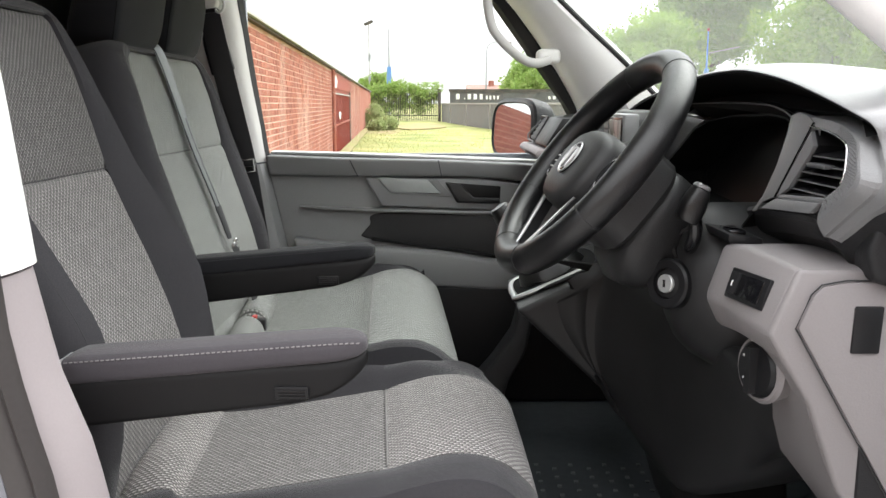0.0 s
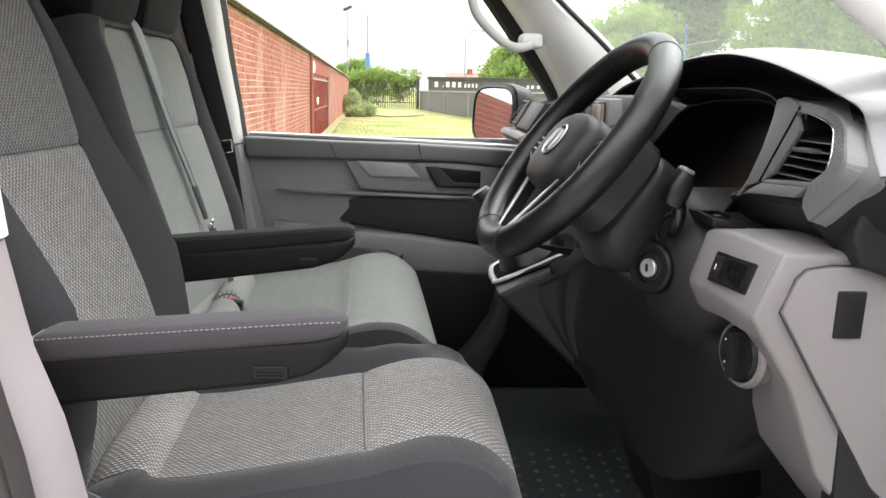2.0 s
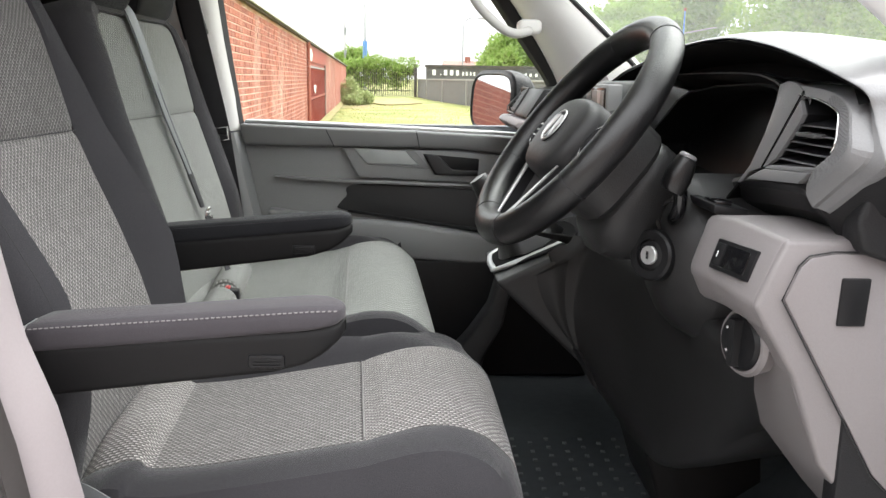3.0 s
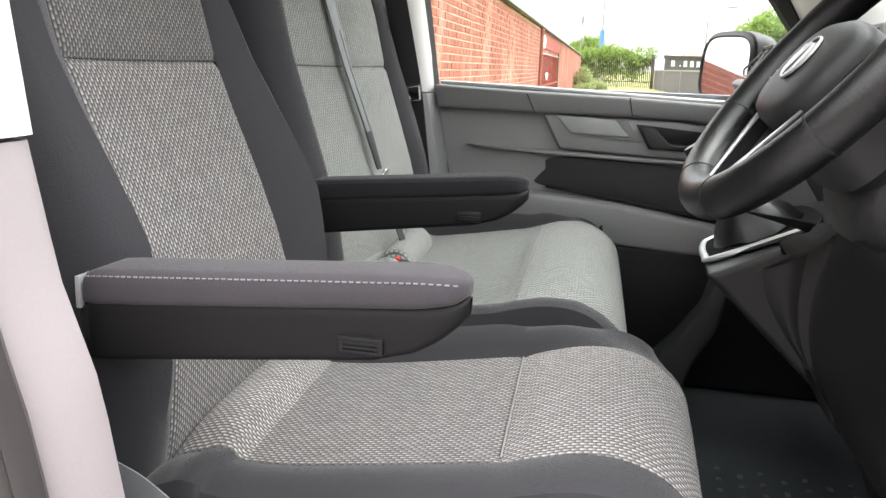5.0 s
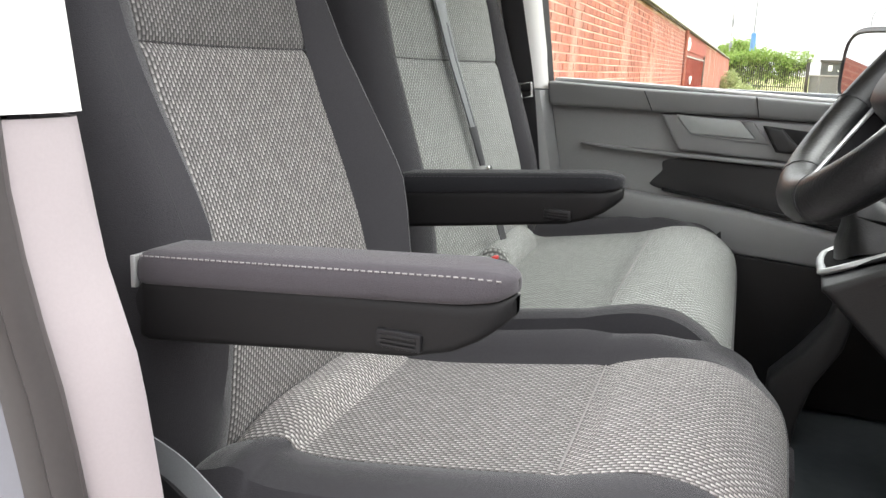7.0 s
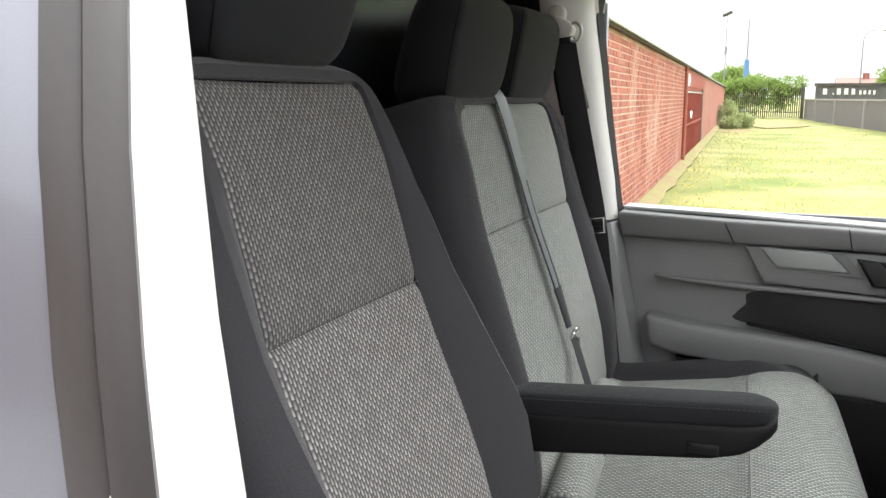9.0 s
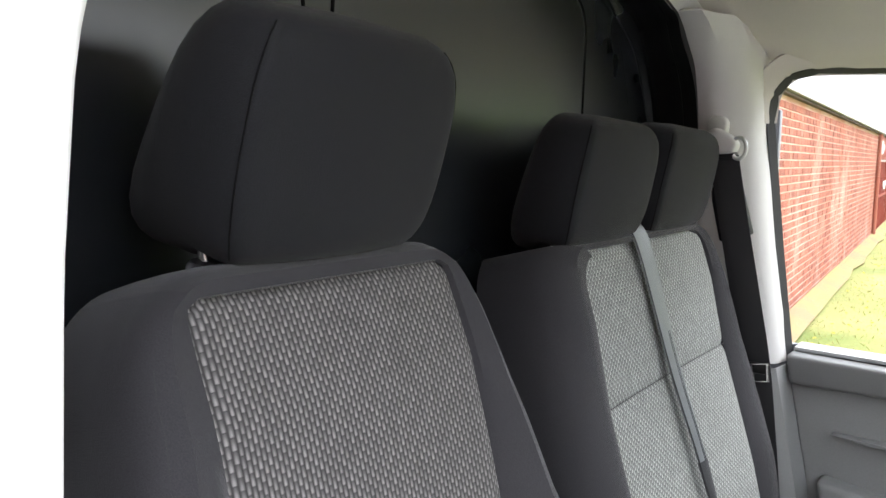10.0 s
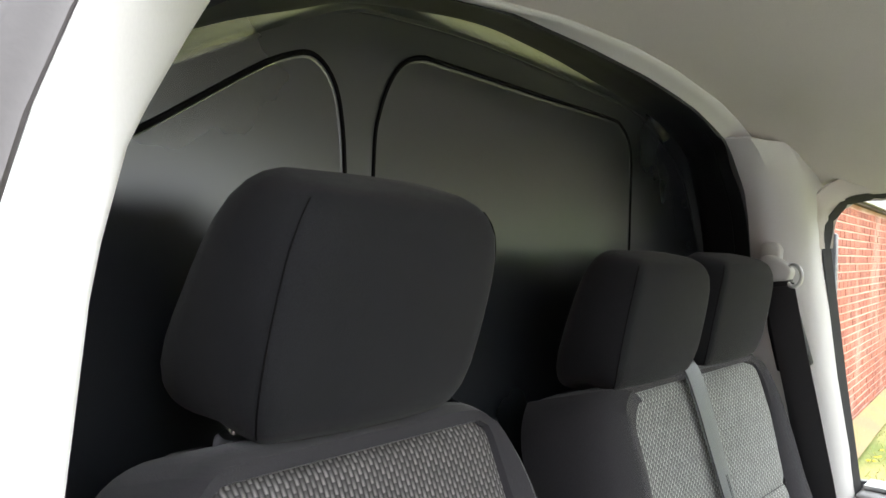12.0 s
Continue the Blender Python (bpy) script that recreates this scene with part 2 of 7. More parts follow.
M_MIRROR = material("mirror_silver", (0.85, 0.86, 0.86), 0.02, 1.0, grain=10, grain_amount=0.0, bump=0, large_amount=0.0)
M_MIRROR.node_tree.nodes["Principled BSDF"].inputs["Roughness"].links and M_MIRROR.node_tree.links.remove(M_MIRROR.node_tree.nodes["Principled BSDF"].inputs["Roughness"].links[0])
def bloomed(m):
    """Pale bloom in soft upright streaks over brickwork."""
    n, l = m.node_tree.nodes, m.node_tree.links
    p = n["Principled BSDF"]
    geo, mp, t = n.new("ShaderNodeNewGeometry"), n.new("ShaderNodeMapping"), n.new("ShaderNodeTexNoise")
    mp.inputs["Scale"].default_value = (1.0, 1.3, 0.55)
    t.inputs["Scale"].default_value, t.inputs["Detail"].default_value, t.inputs["Roughness"].default_value = 1.0, 6, 0.65
    ramp, mix = n.new("ShaderNodeMapRange"), n.new("ShaderNodeMix")
    ramp.inputs["From Min"].default_value, ramp.inputs["From Max"].default_value = 0.52, 0.78
    ramp.inputs["To Max"].default_value = 0.7
    mix.data_type = "RGBA"
    mix.inputs[7].default_value = (0.62, 0.47, 0.40, 1)
    l.new(geo.outputs["Position"], mp.inputs["Vector"])
    l.new(mp.outputs[0], t.inputs["Vector"])
    l.new(t.outputs["Fac"], ramp.inputs["Value"])
    l.new(ramp.outputs[0], mix.inputs["Factor"])
    l.new(p.inputs["Base Color"].links[0].from_socket, mix.inputs[6])
    l.new(mix.outputs[2], p.inputs["Base Color"])


M_BRICK = varied("red_brick", (0.36, 0.130, 0.092), (0.25, 0.092, 0.07), 0.9, obj=True)
M_BRICKS = varied("red_bricks", (0.36, 0.130, 0.092), (0.25, 0.092, 0.07), 0.9, island=True)
bloomed(M_BRICK)
bloomed(M_BRICKS)


def coursed(name, brick, other, mortar):
    """Brickwork in courses, for walls that are only seen from afar."""
    m = material(name, brick, 0.9, grain=60, grain_amount=0.2, bump=0, spec=0.2)
    n, l = m.node_tree.nodes, m.node_tree.links
    co, mp, br = n["Texture Coordinate"], n.new("ShaderNodeMapping"), n.new("ShaderNodeTexBrick")
    mp.inputs["Rotation"].default_value = (radians(90), 0, 0)
    br.inputs["Scale"].default_value = 1.0
    br.inputs["Color1"].default_value, br.inputs["Color2"].default_value, br.inputs["Mortar"].default_value = (*brick, 1), (*other, 1), (*mortar, 1)
    br.inputs["Brick Width"].default_value, br.inputs["Row Height"].default_value, br.inputs["Mortar Size"].default_value = 0.225, 0.075, 0.006
    l.new(co.outputs["Object"], mp.inputs["Vector"])
    l.new(mp.outputs[0], br.inputs["Vector"])
    l.new(br.outputs["Color"], [k for k in n if k.bl_idname == "ShaderNodeMix"][0].inputs[6])
    return m


M_FARBRICK = coursed("coursed_brick", (0.22, 0.072, 0.055), (0.18, 0.06, 0.048), (0.27, 0.14, 0.11))
M_MORTAR = varied("pale_mortar", (0.62, 0.45, 0.38), (0.42, 0.22, 0.16), 0.95, 1.2)
M_REDMETAL = varied("red_painted_metal", (0.33, 0.075, 0.055), (0.24, 0.055, 0.045), 0.55, 1.5)
M_FASCIA = varied("weathered_dark_timber", (0.10, 0.075, 0.06), (0.06, 0.05, 0.045), 0.9, 2.0)
M_ROOF = varied("grey_roof_sheet", (0.45, 0.45, 0.44), (0.36, 0.36, 0.36), 0.8, 1.0)
M_GRASS = varied("mown_grass", (0.165, 0.205, 0.058), (0.315, 0.285, 0.120), 0.95, 0.5, 0.8, 14)
M_BLADE = varied("grass_blades", (0.30, 0.34, 0.10), (0.44, 0.42, 0.2), 0.8, island=True, bump=0)
M_EARTH = varied("bare_earth", (0.27, 0.20, 0.115), (0.22, 0.22, 0.085), 0.95, 1.5)
M_YELLOW = material("dandelion_yellow", (0.75, 0.55, 0.03), 0.8, bump=0)
M_LEAF = varied("fresh_green_leaves", (0.18, 0.29, 0.06), (0.32, 0.42, 0.13), 0.7, island=True, bump=0)
M_LEAFDARK = varied("deep_green_leaves", (0.14, 0.23, 0.07), (0.24, 0.32, 0.12), 0.7, island=True, bump=0)
M_BUSH = varied("grey_green_leaves", (0.27, 0.34, 0.13), (0.42, 0.47, 0.24), 0.75, island=True, bump=0)
M_BARK = varied("bark", (0.12, 0.09, 0.065), (0.07, 0.055, 0.045), 0.95, 6.0, 0.6)
M_BOARD = varied("dark_grey_board", (0.085, 0.085, 0.088), (0.11, 0.11, 0.11), 0.8, 2.0)
M_FENCE = varied("dark_palisade_steel", (0.05, 0.05, 0.048), (0.08, 0.07, 0.06), 0.6, 3.0)
M_CONCRETE = varied("grey_painted_wall", (0.17, 0.165, 0.165), (0.14, 0.135, 0.135), 0.9, 0.8)
M_COPING = varied("pale_concrete", (0.36, 0.35, 0.33), (0.28, 0.27, 0.26), 0.9, 1.0)
M_BLUE = varied("blue_painted_pole", (0.10, 0.25, 0.55), (0.12, 0.22, 0.42), 0.5, 2.0)
M_POLE = varied("galvanised_pole", (0.30, 0.31, 0.32), (0.22, 0.23, 0.24), 0.5, 2.0)
M_APRON = varied("worn_concrete", (0.42, 0.405, 0.39), (0.34, 0.33, 0.32), 0.9, 1.0)
M_WALLBEHIND = coursed("dull_brick", (0.24, 0.15, 0.12), (0.20, 0.12, 0.10), (0.28, 0.24, 0.21))
M_TILES = varied("red_roof_tiles", (0.30, 0.19, 0.16), (0.25, 0.16, 0.14), 0.9, 2.0)

for leaf in (M_LEAF, M_LEAFDARK, M_BUSH, M_BLADE):
    leafy(leaf)


# ---- mesh tools ----
def link(name, bm, mat, parent=None, label="", sharp=38, smooth=True):
    bmesh.ops.recalc_face_normals(bm, faces=bm.faces)
    me = bpy.data.meshes.new(name)
    bm.to_mesh(me)
    bm.free()
    if smooth:
        me.polygons.foreach_set("use_smooth", [True] * len(me.polygons))
        me.set_sharp_from_angle(angle=radians(sharp))
    if mat:
        me.materials.append(mat)
    ob = new(name, me)
    if parent:
        ob.parent = parent
    if label:
        ob["label"] = label
    return ob


def part(name, bm, mat, parent, label="", sharp=38, smooth=True):
    return link(name, bm, mat, parent, label, sharp, smooth)


def thing(name, label, category, group="", kind=""):
    return tagged(new(name), label, category, group, kind)


def skin(bm, rows, close_u=False, close_v=False, caps=False, uv=None):
    """Faces over a grid of points, row by row. uv: same grid of texture places in metres."""
    vs = [[bm.verts.new(p) for p in r] for r in rows]
    layer = bm.loops.layers.uv.get("cloth") or (bm.loops.layers.uv.new("cloth") if uv else None)
    nu, nv = len(vs), len(vs[0])
    for i in range(nu if close_u else nu - 1):
        for j in range(nv if close_v else nv - 1):
            a, b = (i + 1) % nu, (j + 1) % nv
            f = bm.faces.new((vs[i][j], vs[a][j], vs[a][b], vs[i][b]))
            if uv:
                for lp, (p, q) in zip(f.loops, ((i, j), (i + 1, j), (i + 1, j + 1), (i, j + 1))):
                    lp[layer].uv = uv[min(p, nu - 1)][min(q, nv - 1)]
    if caps:
        bm.faces.new(vs[0])
        bm.faces.new(vs[-1])
    return bm


def thick(bm, depth):
    """Gives a skin its thickness, away from its outer side."""
    bmesh.ops.recalc_face_normals(bm, faces=bm.faces)
    bmesh.ops.solidify(bm, geom=bm.faces[:], thickness=depth)
    return bm


def sheet(rows, depth=0.01, uv=None):
    return thick(skin(bmesh.new(), rows, uv=uv), depth)


def loft(rings):
    return skin(bmesh.new(), rings, close_v=True, caps=True)


def block(x0, x1, y0, y1, z0, z1, bevel=0.006, segments=2, bm=None):
    bm = bm or bmesh.new()
    made = bmesh.ops.create_cube(bm, size=1.0)["verts"]
    for v in made:
        v.co = Vector(((x0 + x1) / 2 + v.co.x * (x1 - x0), (y0 + y1) / 2 + v.co.y * (y1 - y0), (z0 + z1) / 2 + v.co.z * (z1 - z0)))
    if bevel:
        es = {e for v in made for e in v.link_edges}
        bmesh.ops.bevel(bm, geom=list(es), offset=bevel, segments=segments, affect="EDGES", profile=0.5)
    return bm


def prism(points, axis, a, b, bevel=0.004, segments=2, shift=(0, 0)):
    """A flat outline drawn out along an axis from a to b; shift moves the far end in the outline's plane."""
    def at(p, d, s):
        p = (p[0] + s * shift[0], p[1] + s * shift[1])
        return {"x": (d, p[0], p[1]), "y": (p[0], d, p[1]), "z": (p[0], p[1], d)}[axis]
    bm = skin(bmesh.new(), [[at(p, a, 0) for p in points], [at(p, b, 1) for p in points]], close_v=True, caps=True)
    if bevel:
        bmesh.ops.recalc_face_normals(bm, faces=bm.faces)
        bmesh.ops.bevel(bm, geom=bm.edges[:], offset=bevel, segments=segments, affect="EDGES", profile=0.5, clamp_overlap=True)
    return bm


def smooth_path(points, n):
    """Catmull-Rom points through the given ones."""
    pts = [Vector(p) for p in points]
    out = []
    for i in range(len(pts) - 1):
        p0, p1, p2, p3 = pts[max(i - 1, 0)], pts[i], pts[i + 1], pts[min(i + 2, len(pts) - 1)]
        for k in range(n):
            t = k / n
            out.append(0.5 * (2 * p1 + (p2 - p0) * t + (2 * p0 - 5 * p1 + 4 * p2 - p3) * t * t + (3 * p1 - p0 - 3 * p2 + p3) * t ** 3))
    return out + [pts[-1]]


def tube(points, r, sides=10, closed=False, flat=1.0, up=(0, 0, 1), bm=None, taper=None):
    """A round (or flattened) bar along a path."""
    pts = [Vector(p) for p in points]
    n = len(pts)
    rings = []
    for i, p in enumerate(pts):
        d = (pts[(i + 1) % n] - pts[i - 1]) if closed else (pts[min(i + 1, n - 1)] - pts[max(i - 1, 0)])
        d.normalize()
        s = d.cross(Vector(up))
        if s.length < 1e-4:
            s = d.cross(Vector((1, 0, 0)))
        s.normalize()
        u = s.cross(d)
        rr = r * (taper[i] if taper else 1)
        rings.append([p + s * rr * math.cos(2 * math.pi * k / sides) + u * rr * flat * math.sin(2 * math.pi * k / sides) for k in range(sides)])
    return skin(bm or bmesh.new(), rings, close_u=closed, close_v=True, caps=not closed)


def strap(points, width, side, depth=0.0014):
    """Flat webbing along a path; side is the way across it."""
    s = Vector(side).normalized() * width / 2
    return sheet([[Vector(p) - s, Vector(p), Vector(p) + s] for p in points], depth)


def disc(centre, axis, profile, sides=32, bm=None):
    """A turned piece: profile is a list of (radius, height along the axis)."""
    m = Vector(axis).to_track_quat("Z", "Y").to_matrix()
    c = Vector(centre)
    return skin(bm or bmesh.new(), [[c + m @ Vector((r * math.cos(2 * math.pi * k / sides), r * math.sin(2 * math.pi * k / sides), h)) for k in range(sides)] for r, h in profile], close_v=True, caps=True)


def lerp(table, x):
    """Straight-line reading of a table of (x, value)."""
    for (a, u), (b, v) in zip(table, table[1:]):
        if x <= b:
            return u + (v - u) * max(0.0, min(1.0, (x - a) / (b - a)))
    return table[-1][1]


# ---- the van's shell ----
YC = 1.62


def van_floor():
    ob = link("floor", block(-0.80, 0.95, 0.80, 2.437, 0.52, 0.58, 0.004), M_FLOOR)
    tagged(ob, "dark rubber cab floor mat with raised dimples", "floor", kind="structure")
    bm = bmesh.new()
    for i in range(14):
        for j in range(20):
            x, y = 0.02 + i * 0.040, 1.0 + j * 0.045 + (i % 2) * 0.0225
            block(x - 0.0045, x + 0.0045, y - 0.0045, y + 0.0045, 0.579, 0.5835, 0, bm=bm)
    tagged(part("mat_dimples", bm, M_DIMPLE, ob, "raised rubber dimples", smooth=False), kind="stuff")
    bm = sheet([[(x, y, z) for y in (0.98, 1.2, 1.45)] for x, z in ((0.30, 0.583), (0.55, 0.62), (0.72, 0.74), (0.80, 0.95))], 0.01)
    part("toe_board", bm, M_FLOOR, ob)
    front = link("wall_front", block(0.86, 0.90, 0.86, 2.42, 0.5, 1.27, 0.004), M_FLOOR)
    tagged(front, "dark lined front wall of the footwell", "firewall", kind="structure")
    for y in (0.862, 2.36):
        part("kick_panel", block(0.45, 0.86, y, y + 0.03, 0.57, 1.2, 0.004), M_DASH, front, "dark footwell side panel")


# rear edge of the headliner and the rear edge of the strip behind it: y, z
REAR_EDGE = [(0.985, 1.885), (1.0, 1.895), (1.05, 1.915), (1.15, 1.932), (1.363, 1.953), (1.51, 1.968), (1.685, 1.972), (1.827, 1.967), (2.013, 1.948), (2.10, 1.930), (2.183, 1.908), (2.29, 1.868), (2.35, 1.84)]
STRIP_EDGE = [(0.96, 1.84), (1.06, 1.888), (1.15, 1.924), (1.25, 1.943), (1.44, 1.963), (1.612, 1.961), (1.789, 1.954), (1.90, 1.944), (1.98, 1.934), (2.05, 1.919), (2.112, 1.903)]


def headliner():
    section = [(0.985, 1.885), (1.0, 1.905), (1.05, 1.925), (1.15, 1.942), (1.35, 1.965), (1.62, 1.988), (1.76, 1.984), (1.90, 1.965), (2.02, 1.935), (2.10, 1.914), (2.2, 1.885), (2.29, 1.855), (2.35, 1.83)]
    fine = smooth_path([(0, y, z) for y, z in section], 6)
    rows = []
    for x, dz in ((-0.636, 0.006), (-0.632, 0.0), (-0.60, 0.003), (-0.55, 0.004), (-0.5, 0.005), (-0.45, 0.006), (-0.4, 0.006), (-0.2, 0.004), (0.0, -0.01), (0.12, -0.04)):
        k = max(0.0, min(1.0, (-0.35 - x) / 0.28))
        k = k * k * (3 - 2 * k)
        rows.append([(x, p.y, p.z * (1 - k) + k * (lerp(REAR_EDGE, p.y) + 0.019) + dz * (1 if 1.0 < p.y < 2.25 else 0.3)) for p in fine])
    ob = link("ceiling", sheet(rows, 0.02), M_HEADLINER)
    tagged(ob, "warm grey cloth headliner over the van cab", "ceiling", kind="structure")
    strip = []
    for i in range(61):
        u = i / 60
        yo, yi = 1.02 + 1.163 * u, 0.99 + 1.122 * u
        a, b = Vector((-0.634, yo, lerp(REAR_EDGE, yo) - 0.003)), Vector((-0.661, yi, lerp(STRIP_EDGE, yi) + 0.001))
        strip.append([a + Vector((0.002, 0, 0.012)), a + Vector((0.001, 0, 0.001)), a, a.lerp(b, 0.08) + Vector((0, 0, -0.001)), a.lerp(b, 0.35), a.lerp(b, 0.7), b, b + Vector((-0.004, 0, 0.012))])
    part("headliner_edge", sheet(strip, 0.003), M_TRIMMID, ob, "pale grey moulded headliner edge")


def roof_skin():
    ys = [0.945, 0.955, 1.0, 1.15, 1.62, 2.14, 2.30, 2.38, 2.41]
    zs = [1.895, 1.94, 1.985, 2.02, 2.05, 2.02, 1.97, 1.91, 1.86]
    rows = [[(x, y, z + dz) for y, z in zip(ys, zs)] for x, dz in ((-1.6, 0.01), (-0.8, 0.01), (-0.1, 0.0), (0.10, -0.04))]
    ob = link("roof", sheet(rows, 0.01), M_PAINT)
    tagged(ob, "grey painted steel van roof", "roof", kind="structure")


def bulkhead():
    x = -0.78
    arch_pts = [(0.86, 1.60), (0.94, 1.74), (1.05, 1.83), (1.10, 1.857), (1.21, 1.919), (1.39, 1.972), (1.58, 1.985), (1.77, 1.985), (1.93, 1.970), (2.12, 1.945), (2.265, 1.893), (2.34, 1.81), (2.40, 1.70), (2.44, 1.50)]
    arch = [(p.y, p.z) for p in smooth_path([(0, y, z) for y, z in [(0.78, 1.25)] + arch_pts + [(2.46, 1.2)]], 4)]
    rows = []
    for i in range(57):
        y = 0.78 + 1.68 * i / 56
        top = lerp(arch, y)
        rows.append([(x - 0.0005 - 0.004 * (1 - ((y - YC) / 0.84) ** 2), y, 0.58 + (top - 0.58) * k / 24) for k in range(25)])
    bm = sheet(rows, 0.003)
    ob = link("wall_rear", bm, M_STEEL)
    tagged(ob, "dark grey painted steel bulkhead behind the seats", "bulkhead", kind="structure")
    beads = [
        [(0.90, 1.705), (1.06, 1.79), (1.18, 1.862), (1.225, 1.885), (1.262, 1.893), (1.29, 1.872), (1.303, 1.83), (1.308, 1.76), (1.312, 1.60)],
        [(1.350, 1.60), (1.352, 1.79), (1.362, 1.85), (1.39, 1.90), (1.43, 1.922), (1.49, 1.924), (1.7, 1.921), (1.92, 1.918), (1.962, 1.910), (1.988, 1.890), (1.999, 1.855), (1.997, 1.80), (1.985, 1.60)],
        [(2.135, 1.868), (2.15, 1.862), (2.165, 1.84), (2.185, 1.79), (2.20, 1.75)],
    ]
    for k, b in enumerate(beads):
        path = smooth_path([(x + 0.0005 - 0.004 * (1 - ((y - YC) / 0.84) ** 2), y, z) for y, z in b], 6)
        part("pressed_bead", tube(path, 0.0046, 10, up=(1, 0, 0), flat=0.6), M_STEEL, ob)
        # Black line along the bead paints the shade in its crease.
        if k < 2:
            part("bead_groove", tube([p + Vector((0.0035, 0.002, 0.003)) for p in path], 0.0030, 6, up=(1, 0, 0), flat=0.6), M_VOID, ob)
    # cove of the panel, inner and outer edge of the gasket: y, z
    cove = [(0.90, 1.60), (0.96, 1.74), (1.06, 1.835), (1.13, 1.875), (1.21, 1.912), (1.30, 1.951), (1.357, 1.962), (1.506, 1.970), (1.651, 1.968), (1.779, 1.962), (1.95, 1.952), (2.063, 1.935), (2.126, 1.907), (2.208, 1.863), (2.252, 1.818), (2.31, 1.70), (2.34, 1.50)]
    inner = [(0.89, 1.606), (0.95, 1.751), (1.04, 1.851), (1.12, 1.896), (1.222, 1.934), (1.295, 1.958), (1.43, 1.979), (1.537, 1.988), (1.644, 1.985), (1.745, 1.978), (1.9, 1.962), (2.019, 1.948), (2.116, 1.928), (2.205, 1.893), (2.252, 1.84), (2.31, 1.721), (2.341, 1.492)]
    outer = [(0.93, 1.62), (0.955, 1.76), (1.0, 1.84), (1.06, 1.885), (1.15, 1.922), (1.25, 1.942), (1.35, 1.956), (1.44, 1.963), (1.56, 1.963), (1.66, 1.960), (1.789, 1.954), (1.90, 1.944), (1.98, 1.934), (2.112, 1.903), (2.152, 1.863), (2.238, 1.778), (2.30, 1.60)]
    flange, rows, seam = [], [], []
    for p, q, r in zip(*[smooth_path([(0, y, z) for y, z in line], 6) for line in (cove, inner, outer)]):
        p, q, r = Vector((x + 0.0035, p.y, p.z)), Vector((x + 0.016, q.y, q.z)), Vector((x + 0.118, r.y, r.z))
        side = Vector((0, p.y - YC, (p.z - 1.45) * 1.4)).normalized()
        flange.append([p - side * 0.006, p, p.lerp(q, 0.3) + Vector((0.001, 0, 0)), p.lerp(q, 0.65) + Vector((0.0005, 0, 0)), q + side * 0.002])
        rows.append([q + side * 0.006, q - side * 0.001 + Vector((0.003, 0, 0)), q.lerp(r, 0.2) - side * 0.001, q.lerp(r, 0.5) + side * 0.007, q.lerp(r, 0.85) + side * 0.006, r, r + side * 0.012])
        seam.append(q.lerp(r, 0.72) + side * 0.003)
    part("bulkhead_flange", sheet(flange, 0.003), M_STEEL, ob)
    part("gasket", sheet(rows, 0.004), M_GASKET, ob, "black rubber gasket")
    part("gasket_rib", tube(seam[76:], 0.0022, 6), M_GASKET, ob)
    for y, z in ((2.225, 1.80), (2.25, 1.72)):
        part("bolt", disc((x + 0.004, y, z), (1, 0, 0), [(0.0095, 0), (0.009, 0.006), (0.003, 0.007)], 6), M_STEEL, ob)
    # the panel is tilted back so that its reflection fits the camera's view
    for o in [ob] + [c for c in ob.children if c.name.startswith(("pressed_bead", "bead_groove", "bolt"))]:
        for v in o.data.vertices:
            v.co.x -= 0.018 * (min(v.co.z, 1.93) - 1.93)


# front inner edge and outer edge of the driver's door pillar: height, x, y
PILLAR_IN = [(0.55, -0.287, 0.797), (0.955, -0.318, 0.804), (1.08, -0.344, 0.809), (1.164, -0.371, 0.805), (1.266, -0.389, 0.802), (1.416, -0.399, 0.791), (1.60, -0.434, 0.819), (1.69, -0.475, 0.853), (1.756, -0.523, 0.899), (1.83, -0.561, 0.962), (1.90, -0.589, 1.021)]
PILLAR_OUT = [(0.55, -0.329, 0.765), (0.963, -0.362, 0.764), (1.066, -0.371, 0.754), (1.148, -0.385, 0.744), (1.21, -0.394, 0.739), (1.31, -0.399, 0.735), (1.40, -0.403, 0.734), (1.51, -0.417, 0.749), (1.60, -0.433, 0.773), (1.708, -0.466, 0.815), (1.75, -0.479, 0.833), (1.80, -0.491, 0.858), (1.86, -0.500, 0.896), (1.92, -0.506, 0.937)]


def edge_at(table, z):
    return Vector((lerp([(a, b) for a, b, c in table], z), lerp([(a, c) for a, b, c in table], z), z))


